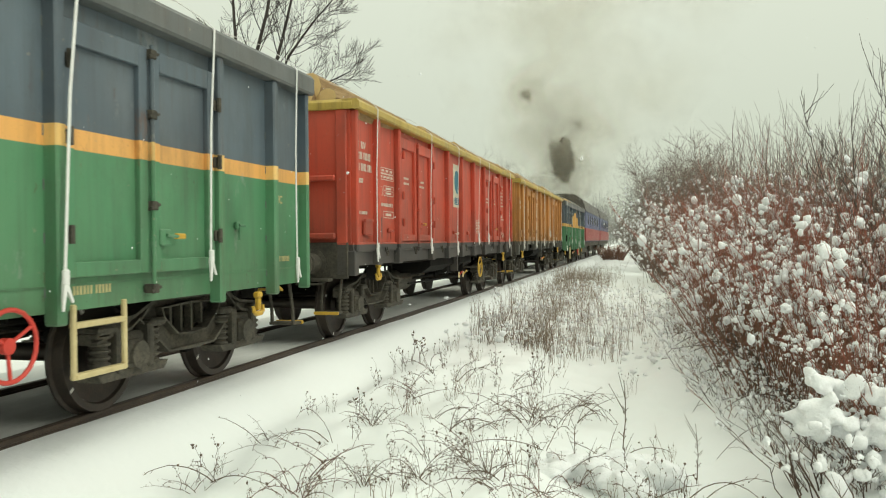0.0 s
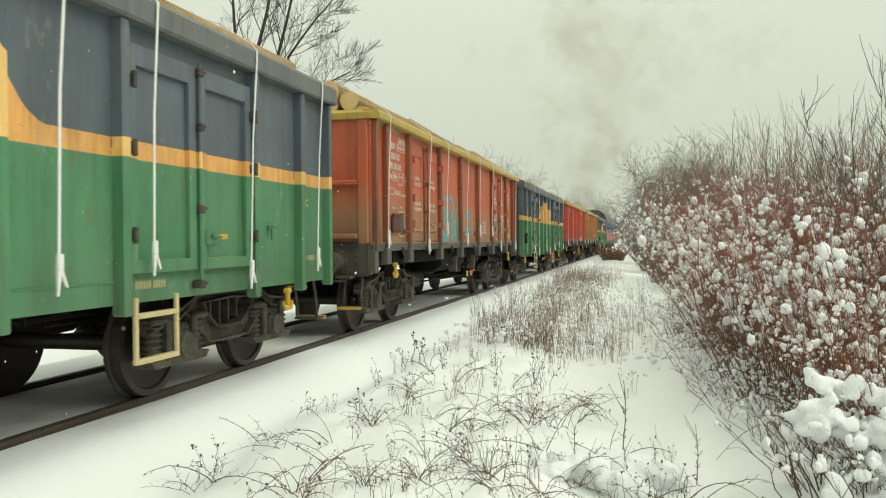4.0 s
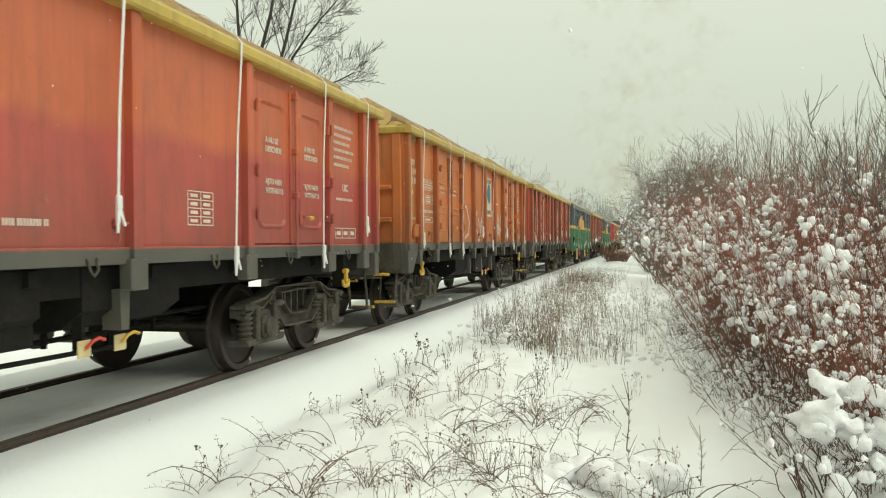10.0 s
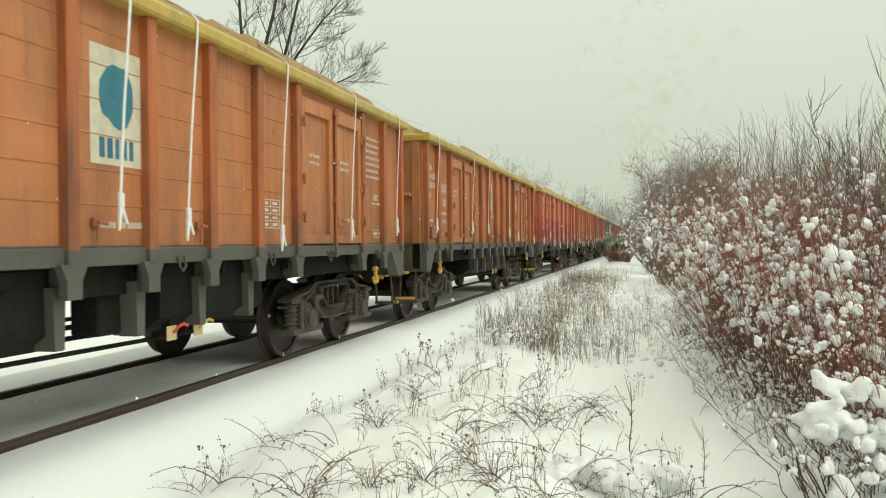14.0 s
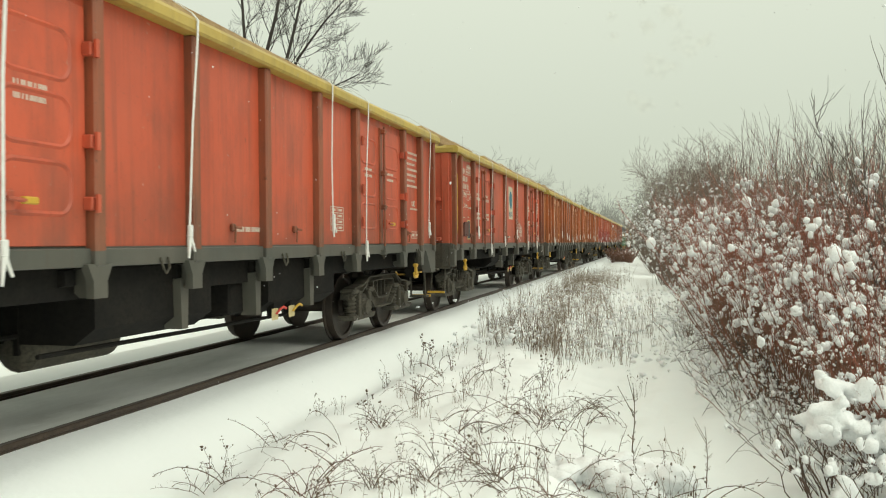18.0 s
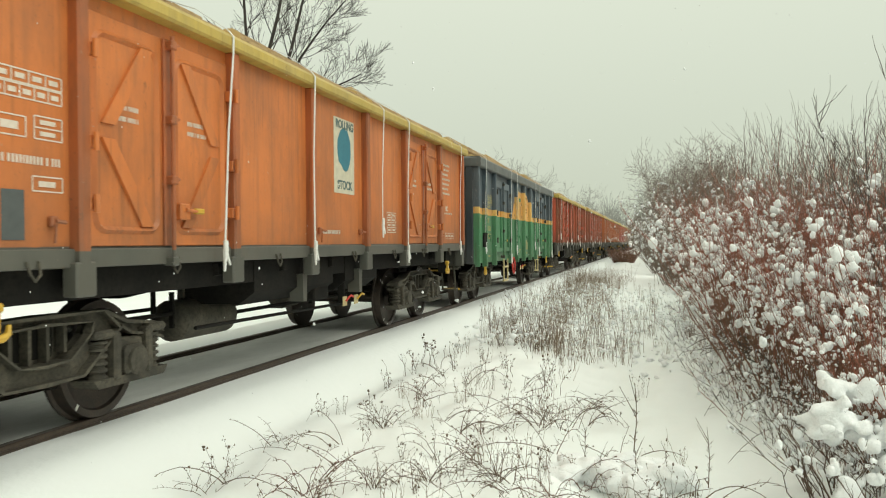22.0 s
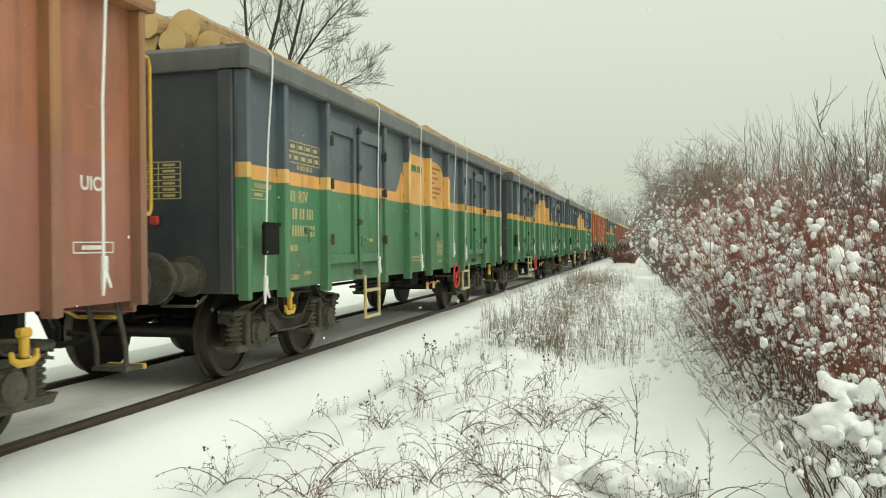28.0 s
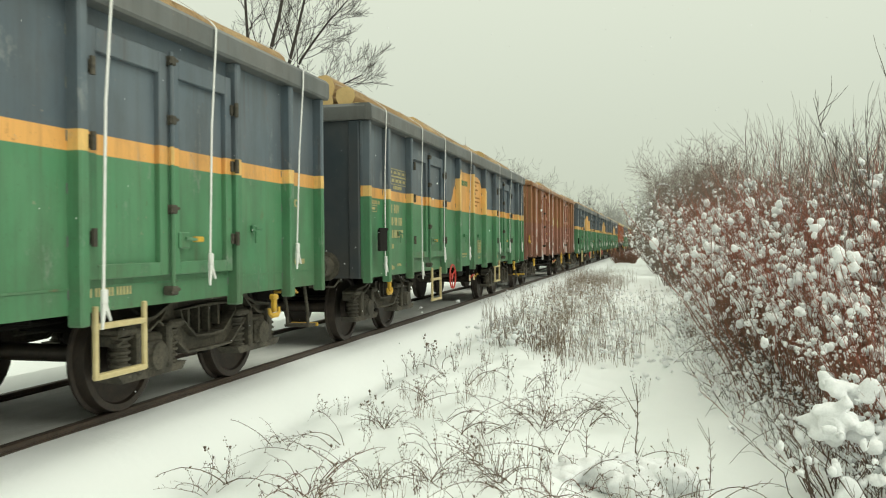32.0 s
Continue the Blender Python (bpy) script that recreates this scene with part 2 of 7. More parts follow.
ROOF = paint("sooty_roof_paint", (0.09, 0.085, 0.08), 0.5)
GLASS = simple("dark_window_glass", (0.02, 0.022, 0.025), (0.03, 0.03, 0.03), 0.1, 2.0)
TEAL = simple("teal_emblem", (0.03, 0.16, 0.22), (0.04, 0.2, 0.26), 0.6, 9.0)
SPRAY = simple("turquoise_spray_paint", (0.09, 0.42, 0.45), (0.07, 0.33, 0.37), 0.6, 9.0)
CHALK = simple("white_spray_paint", (0.66, 0.60, 0.55), (0.5, 0.42, 0.36), 0.7, 7.0)


# ---- shapes ----
class Geo:
    """A mesh in the making."""

    def __init__(self):
        self.v, self.f, self.m = [], [], []

    def add(self, vs, fs, mat=0):
        k = len(self.v)
        self.v += [tuple(p) for p in vs]
        self.f += [[i + k for i in f] for f in fs]
        self.m += [mat] * len(fs)
        return self

    def box(self, x0, x1, y0, y1, z0, z1, c=0.0, mat=0):
        x0, x1, y0, y1, z0, z1 = min(x0, x1), max(x0, x1), min(y0, y1), max(y0, y1), min(z0, z1), max(z0, z1)
        c = min(c, (x1 - x0) * 0.45, (y1 - y0) * 0.45, (z1 - z0) * 0.45)
        if c <= 0:
            vs = [(x, y, z) for z in (z0, z1) for y in (y0, y1) for x in (x0, x1)]
            return self.add(vs, [(0, 2, 3, 1), (4, 5, 7, 6), (0, 1, 5, 4), (2, 6, 7, 3), (0, 4, 6, 2), (1, 3, 7, 5)], mat)
        vs, idx = [], {}
        for sx in (0, 1):
            for sy in (0, 1):
                for sz in (0, 1):
                    p = ((x0, x1)[sx], (y0, y1)[sy], (z0, z1)[sz])
                    q = (c, -c)
                    for ax in range(3):
                        w = list(p)
                        for o in range(3):
                            if o != ax:
                                w[o] += q[(sx, sy, sz)[o]]
                        idx[sx, sy, sz, ax] = len(vs)
                        vs.append(tuple(w))
        fs = []
        for ax in range(3):
            o1, o2 = [(1, 2), (2, 0), (0, 1)][ax]
            for s in (0, 1):
                quad = []
                for a, b2 in ((0, 0), (1, 0), (1, 1), (0, 1)):
                    k = [0, 0, 0]
                    k[ax], k[o1], k[o2] = s, a, b2
                    quad.append(idx[k[0], k[1], k[2], ax])
                fs.append(quad if s else quad[::-1])
            for a in (0, 1):
                for b2 in (0, 1):
                    k0, k1 = [0, 0, 0], [0, 0, 0]
                    k0[ax], k1[ax] = 0, 1
                    k0[o1] = k1[o1] = a
                    k0[o2] = k1[o2] = b2
                    quad = [idx[(*k0, o1)], idx[(*k1, o1)], idx[(*k1, o2)], idx[(*k0, o2)]]
                    fs.append(quad if a != b2 else quad[::-1])
        for sx in (0, 1):
            for sy in (0, 1):
                for sz in (0, 1):
                    tri = [idx[sx, sy, sz, a] for a in range(3)]
                    fs.append(tri if (sx + sy + sz) % 2 else tri[::-1])
        return self.add(vs, fs, mat)

    def prism(self, poly, axis, a0, a1, mat=0):
        """A convex or simple outline, swept along an axis. The outline's pairs are the other two axes in order."""
        area = sum(p[0] * q[1] - q[0] * p[1] for p, q in zip(poly, poly[1:] + poly[:1]))
        if (area > 0) == (axis == 1):
            poly = poly[::-1]
        a0, a1 = min(a0, a1), max(a0, a1)

        def at(p, a):
            return {0: (a, p[0], p[1]), 1: (p[0], a, p[1]), 2: (p[0], p[1], a)}[axis]

        n = len(poly)
        vs = [at(p, a0) for p in poly] + [at(p, a1) for p in poly]
        fs = [list(range(n))[::-1], [i + n for i in range(n)]] + [(i, (i + 1) % n, (i + 1) % n + n, i + n) for i in range(n)]
        return self.add(vs, fs, mat)

    def band(self, outer, inner, axis, a0, a1):
        """A frame between two outlines of equal count, swept along an axis."""
        n = len(outer)
        for i in range(n):
            j = (i + 1) % n
            self.prism([outer[i], outer[j], inner[j], inner[i]], axis, a0, a1)
        return self

    def lathe(self, profile, axis, at=(0, 0, 0), n=20, mat=0):
        """Pairs (along, radius) turned round an axis through a place."""
        vs, fs = [], []
        o1, o2 = [(1, 2), (2, 0), (0, 1)][axis]
        for a, r in profile:
            for i in range(n):
                w = [0, 0, 0]
                w[axis] = at[axis] + a
                w[o1] = at[o1] + r * math.cos(2 * math.pi * i / n)
                w[o2] = at[o2] + r * math.sin(2 * math.pi * i / n)
                vs.append(w)
        for k in range(len(profile) - 1):
            for i in range(n):
                j = (i + 1) % n
                fs.append((k * n + i, k * n + j, (k + 1) * n + j, (k + 1) * n + i))
        fs.append(list(range(n))[::-1])
        fs.append([(len(profile) - 1) * n + i for i in range(n)])
        return self.add(vs, fs, mat)

    def tube(self, pts, r, n=6, mat=0):
        pts = [Vector(p) for p in pts]
        rs = r if isinstance(r, (list, tuple)) else [r] * len(pts)
        vs, fs, ref = [], [], None
        for i, p in enumerate(pts):
            d = (pts[min(i + 1, len(pts) - 1)] - pts[max(i - 1, 0)]).normalized()
            if ref is None:
                ref = d.orthogonal().normalized()
            ref = (ref - d * ref.dot(d)).normalized()
            o = d.cross(ref)
            for k in range(n):
                a = 2 * math.pi * k / n
                vs.append(p + (ref * math.cos(a) + o * math.sin(a)) * rs[i])
        for i in range(len(pts) - 1):
            for k in range(n):
                fs.append((i * n + k, i * n + (k + 1) % n, (i + 1) * n + (k + 1) % n, (i + 1) * n + k))
        fs.append(list(range(n))[::-1])
        fs.append([(len(pts) - 1) * n + k for k in range(n)])
        return self.add(vs, fs, mat)

    def mesh(self, name, mats, smooth=True):
        me = bpy.data.meshes.new(name)
        me.from_pydata(self.v, [], self.f)
        for m in mats if isinstance(mats, (list, tuple)) else [mats]:
            me.materials.append(m)
        if any(self.m):
            me.polygons.foreach_set("material_index", self.m)
        if smooth:
            me.polygons.foreach_set("use_smooth", [True] * len(self.f))
            me.set_sharp_from_angle(angle=0.6)
        return me


def arc(cy, cz, ry, rz, a0, a1, n=12):
    return [(cy + ry * math.cos(radians(a0 + (a1 - a0) * i / n)), cz + rz * math.sin(radians(a0 + (a1 - a0) * i / n))) for i in range(n + 1)]


def part(name, geo, material, parent, label="", smooth=True):
    """One mesh under a thing or a part. geo: a Geo or a ready mesh."""
    ob = new(name, geo.mesh(name, material, smooth) if isinstance(geo, Geo) else geo)
    ob.parent = parent
    return tagged(ob, label)


# ---- ground and track ----
def snow_height(x, y):
    d = x - TRACK_X
    if abs(d) < 1.75:
        z = -0.07
    elif d < 0:
        u = min(1.0, max(0.0, (-d - 1.75) / 1.6))
        z = -0.07 - 0.5 * u * u * (3 - 2 * u)
    if d > 1.15:
        u = min(1.0, max(0.0, (d - 1.15) / 0.95))
        z = -0.07 - 0.36 * u * u * (3 - 2 * u)
    if d > 1.6:
        k = min(1.0, (d - 1.6) / 0.8)
        p = Vector((x * 0.9, y * 0.55, 3.1))
        z += k * (0.14 * noise.noise(p) + 0.075 * noise.noise(p * 2.7) + 0.035 * noise.noise(p * 6.0))
        z += k * 0.14 * math.exp(-((x + 2.3) / 0.9) ** 2) * min(1, max(0, (y - 4) / 4))
        z -= k * 0.06 * math.exp(-((x + 0.4) / 0.5) ** 2)
        z += 0.075 * math.exp(-((x + 2.95 + 0.12 * noise.noise(Vector((y * 0.5, 0, 0)))) / 0.20) ** 2) * min(1, max(0, (y - 4.5) / 1.5))
        if x > 0.3:
            z += 0.12 * min(1, (x - 0.3) / 1.5)
    else:
        z += 0.012 * noise.noise(Vector((x * 1.5, y * 0.7, 0)))
    if d < -3:
        z += 0.25 * noise.noise(Vector((x * 0.12, y * 0.12, 0))) * min(1, (-d - 3) / 4)
    return z


def sheet(name, xs, ys, height, material):
    vs = [(x, y, height(x, y)) for y in ys for x in xs]
    w = len(xs)
    fs = [(j * w + i, j * w + i + 1, (j + 1) * w + i + 1, (j + 1) * w + i) for j in range(len(ys) - 1) for i in range(w - 1)]
    me = bpy.data.meshes.new(name)
    me.from_pydata(vs, [], fs)
    me.materials.append(material)
    me.polygons.foreach_set("use_smooth", [True] * len(fs))
    return new(name, me)


def spread(parts):
    out = []
    for a, b2, s in parts:
        k = max(1, round((b2 - a) / s))
        out += [a + (b2 - a) * i / k for i in range(k)]
    return out + [parts[-1][1]]


ground = sheet("ground", spread([(-900, -60, 60), (-60, -12, 4), (-12, -6.9, 0.5), (-6.9, -4.3, 0.3), (-4.3, 2.5, 0.07), (2.5, 12, 0.5), (12, 60, 4), (60, 900, 60)]),
               spread([(-60, 0, 4), (0, 4, 0.4), (4, 14, 0.08), (14, 30, 0.2), (30, 80, 1.0), (80, 200, 8), (200, 1500, 100)]), snow_height, SNOW)
tagged(ground, "fresh white snow covering the trackside ground", "snow", kind="structure")

bed = sheet("track_bed", spread([(TRACK_X - 0.66, TRACK_X + 0.66, 0.12)]), spread([(-25, 40, 0.25), (40, 260, 4)]),
            lambda x, y: -0.045 + 0.012 * noise.noise(Vector((x * 3, y * 1.2, 5))), BED)
tagged(bed, "grey wind-packed snow lying between the rails", "track bed", kind="structure")

track = new("railway_track")
tagged(track, "rusty steel rails with their feet buried in snow", "railway track", kind="structure")
foot = [(-0.075, -0.16), (0.075, -0.16), (0.075, -0.145), (0.015, -0.12), (0.015, -0.045), (0.036, -0.035), (0.036, -0.006), (0.028, 0.0), (-0.028, 0.0), (-0.036, -0.006), (-0.036, -0.035), (-0.015, -0.045), (-0.015, -0.12), (-0.075, -0.145)]
for side in (-1, 1):
    x = TRACK_X + side * 0.754
    g = Geo().prism([(x + a, z) for a, z in foot], 1, -40, 420)
    part("rail", g, RAIL, track)


# ---- the wagons ----
PIVOT = 4.5
AXLES = (-5.4, -3.6, 3.6, 5.4)
WHEEL_R = 0.46


def shared(key, make, store={}):
    if key not in store:
        store[key] = make()
    return store[key]


def bogie_side(s):
    """One cast side of a bogie, its middle at 0, on the side s of the track: a plate with a barred window and two arms."""
    g = Geo()
    x0, x1, rib = s * 1.00, s * 1.03, s * 1.10
    outer = [(-0.62, 0.87), (0.0, 0.88), (0.62, 0.87), (0.80, 0.72), (0.38, 0.41), (0.0, 0.395), (-0.38, 0.41), (-0.80, 0.72)]
    inner = [(-0.47, 0.79), (0.0, 0.80), (0.47, 0.79), (0.44, 0.71), (0.23, 0.555), (0.0, 0.545), (-0.23, 0.555), (-0.44, 0.71)]
    g.band(outer, inner, 0, x0, x1)
    for k in (-1, 1):
        up = [(k * 0.62, 0.87), (k * 0.86, 0.775), (k * 1.22, 0.735), (k * 1.34, 0.66)]
        low = [(k * 0.80, 0.72), (k * 0.92, 0.655), (k * 1.18, 0.625), (k * 1.34, 0.58)]
        for i in range(3):
            g.prism([up[i], up[i + 1], low[i + 1], low[i]], 0, s * 0.93, s * 1.05)
            for line, d in ((up, -0.028), (low, 0.022)):
                g.prism([line[i], line[i + 1], (line[i + 1][0], line[i + 1][1] + d), (line[i][0], line[i][1] + d)], 0, s * 0.93, rib)
    # flanges that stand out along the edges of the plate and of its window
    for ring, d in ((outer, -0.030), (inner, 0.024)):
        for i in range(8):
            p, q = ring[i], ring[(i + 1) % 8]
            lean = [Vector((v[0], v[1] - 0.65)).normalized() * d for v in (p, q)]
            g.prism([p, q, (q[0] + lean[1].x, q[1] + lean[1].y), (p[0] + lean[0].x, p[1] + lean[0].y)], 0, s * 0.97, rib)
    for y in (-0.25, -0.08, 0.09, 0.26):
        g.box(s * 0.96, s * 1.03, y - 0.016, y + 0.016, 0.55 if abs(y) < 0.2 else 0.60, 0.80)
    g.box(s * 0.78, s * 0.94, -0.34, 0.34, 0.50, 0.80, 0.02)
    return g


def axle_box(s):
    g = Geo()
    g.box(s * 0.86, s * 1.10, -0.17, 0.17, 0.34, 0.64, 0.03)
    g.box(s * 0.96, s * 1.16, -0.12, 0.12, 0.36, 0.58, 0.03)
    g.prism([(-0.46, 0.36), (-0.40, 0.295), (0.40, 0.295), (0.46, 0.36)], 0, s * 0.90, s * 1.12)
    g.box(s * 0.92, s * 1.13, -0.44, -0.21, 0.655, 0.72, 0.02).box(s * 0.92, s * 1.13, 0.21, 0.44, 0.655, 0.72, 0.02)
    g.box(s * 0.98, s * 1.14, 0.16, 0.24, 0.34, 0.70, 0.015)
    g.box(s * 0.98, s * 1.14, -0.24, -0.16, 0.34, 0.70, 0.015)
    g.lathe([(0, 0.115), (s * 0.02, 0.11), (s * 0.025, 0.03)], 0, (s * 1.16, 0, 0.46), 14)
    return g


def coil(s):
    g = Geo()
    prof = []
    for k in range(6):
        z = 0.35 + k * 0.052
        prof += [(z, 0.062), (z + 0.010, 0.082), (z + 0.028, 0.082), (z + 0.038, 0.062)]
    g.lathe(prof, 2, (s * 1.03, 0, 0), 12)
    g.lathe([(0.33, 0.095), (0.35, 0.095)], 2, (s * 1.03, 0, 0), 12)
    g.lathe([(0.655, 0.10), (0.69, 0.10)], 2, (s * 1.03, 0, 0), 12)
    return g


def wheelset_mesh():
    g = Geo()
    g.lathe([(-0.98, 0.06), (-0.80, 0.075), (0.80, 0.075), (0.98, 0.06)], 0, (0, 0, 0), 12)
    for s in (-1, 1):
        p = [(0.68, 0.30), (0.685, 0.49), (0.712, 0.492), (0.722, 0.465), (0.815, 0.455), (0.815, 0.40), (0.79, 0.385), (0.765, 0.30), (0.775, 0.14), (0.84, 0.125), (0.84, 0.08)]
        p = p if s > 0 else [(-a, r) for a, r in p][::-1]
        g.lathe(p, 0, (0, 0, 0), 32)
    # chalk marks on the rim
    k = len(g.f)
    for s in (-1, 1):
        g.box(s * 0.812, s * 0.819, -0.015, 0.015, 0.405, 0.45, mat=1)
        g.box(s * 0.812, s * 0.819, -0.45, -0.405, -0.012, 0.012, mat=1)
    return g.mesh("wheelset", [TREAD, WHITE])


def add_bogies(w):
    wheels = []
    for y in (-PIVOT, PIVOT):
        for s in (1, -1):
            fr = part("bogie_frame", shared(("frame", s), lambda: bogie_side(s).mesh("bogie_frame", IRON)), None, w)
            fr.location.y = y
            for a in (-0.9, 0.9):
                o = part("axle_box", shared(("box", s), lambda: axle_box(s).mesh("axle_box", IRON)), None, fr)
                o.location.y = a
                for e in (-0.32, 0.32):
                    o = part("spring", shared(("coil", s), lambda: coil(s).mesh("spring", IRON)), None, fr)
                    o.location.y = a + e
        g = Geo().box(-0.95, 0.95, -0.25, 0.25, 0.55, 0.82, 0.03).box(-0.3, 0.3, -0.3, 0.3, 0.8, 0.95, 0.02)
        for e in (-0.42, 0.42):
            g.tube([(-0.85, e, 0.42), (0.85, e, 0.42)], 0.04, 8)
            for s in (-1, 1):
                g.box(s * 0.72, s * 0.80, e - 0.05, e + 0.05, 0.30, 0.60, 0.01)
        o = part("bolster", shared("bolster", lambda: g.mesh("bolster", BLACK)), None, w)
        o.location.y = y
        for a in (-0.9, 0.9):
            o = part("wheelset", shared("wheelset", wheelset_mesh), None, w)
            o.location = (0, y + a, WHEEL_R)
            wheels.append(o)
    return wheels


def add_underframe(w, half, high=False):
    g = Geo().box(-0.22, 0.22, -6.1, 6.1, 0.88, 1.16)
    for y in (-4.5, -2.6, -1.3, 0, 1.3, 2.6, 4.5):
        g.prism([(-1.32, 1.18), (1.32, 1.18), (1.32, 1.08), (0.3, 0.86), (-0.3, 0.86), (-1.32, 1.08)], 1, y - 0.05, y + 0.05)
    for s in (-1, 1):
        g.box(s * 1.14, s * 1.26, -6.0, 6.0, 0.98, 1.19)
    part("underframe", shared("underframe", lambda: g.mesh("underframe", BLACK)), None, w)
    g = Geo()
    for x, z in ((-0.5, 0.62), (0.42, 0.58), (0.62, 0.7)):
        g.tube([(x, -3.4, z), (x, 3.4, z)], 0.022, 6)
    g.tube([(1.05, -2.6, 0.60), (1.05, 1.2, 0.56)], 0.018, 6)
    for y in (-2.3, 0.9, 2.3):
        for x in (-0.5, 0.42, 0.62):
            g.box(x - 0.02, x + 0.02, y - 0.015, y + 0.015, 0.56, 0.90)
    for y in (-2.9, 2.7):
        g.tube([(-0.5, y, 0.62), (0.62, y + 0.12, 0.62)], 0.022, 6)
    part("brake_rigging", shared("rigging", lambda: g.mesh("brake_rigging", BLACK)), None, w).location.z = 0.17 if high else 0
    tank = Geo().lathe([(-0.55, 0.05), (-0.52, 0.15), (-0.46, 0.20), (0.46, 0.20), (0.52, 0.15), (0.55, 0.05)], 1, (0, 0, 0), 18)
    tank.box(-0.03, 0.03, -0.3, -0.26, 0.1, 0.42).box(-0.03, 0.03, 0.26, 0.3, 0.1, 0.42)
    o = part("air_reservoir", shared("tank", lambda: tank.mesh("air_reservoir", IRON)), None, w)
    o.location = (0.15, 0.75, 0.88) if high else (0.55, -1.75, 0.62)
    cyl = Geo().lathe([(-0.25, 0.09), (-0.2, 0.16), (0.16, 0.16), (0.2, 0.18), (0.24, 0.18), (0.26, 0.05), (0.55, 0.03)], 1, (0, 0, 0), 16)
    cyl.box(-0.05, 0.05, -0.1, 0.1, 0.1, 0.4)
    o = part("brake_cylinder", shared("cyl", lambda: cyl.mesh("brake_cylinder", IRON)), None, w)
    o.location = (0.1, 1.2, 0.66)
    g = Geo().box(0.95, 1.20, -0.30, 0.14, 0.68, 0.99, 0.02)
    part("valve_box", shared("valve", lambda: g.mesh("valve_box", BLACK)), None, w)
    for y, col in ((0.55, SIGNAL_RED), (0.95, YELLOW)):
        g = Geo().box(1.24, 1.25, -0.07, 0.07, 0.56, 0.68, 0.004)
        o = part("setting_plate", shared("plate", lambda: g.mesh("setting_plate", CREAM)), None, w, "cream brake setting plate")
        o.location.y = y
        part("plate_stay", shared("stay", lambda: Geo().box(1.16, 1.24, -0.015, 0.015, 0.6, 1.0).mesh("plate_stay", BLACK)), None, o)
        lever = Geo().tube([(1.26, 0, 0.62), (1.29, 0.03, 0.67), (1.30, 0.09, 0.69), (1.30, 0.15, 0.67)], 0.013, 6)
        part("lever", shared(("lever", col.name), lambda: lever.mesh("lever", col)), None, o, "painted brake lever")
    # end gear
    for e in (-1, 1):
        for s in (-1, 1):
            b2 = Geo().lathe([(0, 0.19), (0.05, 0.19), (0.06, 0.135), (0.30, 0.13), (0.32, 0.145), (0.34, 0.10), (0.50, 0.095), (0.52, 0.13), (0.575, 0.225), (0.60, 0.225), (0.615, 0.20)], 1, (s * 0.875, 0, 1.06), 20)
            if e < 0:
                b2.v = [(x, -y, z) for x, y, z in b2.v]
                b2.f = [f[::-1] for f in b2.f]
            o = part("buffer", shared(("buffer", e, s), lambda: b2.mesh("buffer", IRON)), None, w)
            o.location.y = e * half
        h = Geo().box(-0.05, 0.05, 0, e * 0.42, 0.98, 1.10, 0.02).tube([(0.04, e * 0.3, 1.04), (0.05, e * 0.55, 0.95), (0.05, e * 0.68, 0.78), (-0.05, e * 0.68, 0.78), (-0.05, e * 0.55, 0.95), (-0.04, e * 0.3, 1.04)], 0.028, 6)
        h.tube([(0.3, e * 0.0, 0.95), (0.32, e * 0.25, 0.85), (0.25, e * 0.5, 0.55), (0.1, e * 0.68, 0.60)], 0.03, 7)
        o = part("coupling", shared(("coupling", e), lambda: h.mesh("coupling", BLACK)), None, w)
        o.location.y = e * half


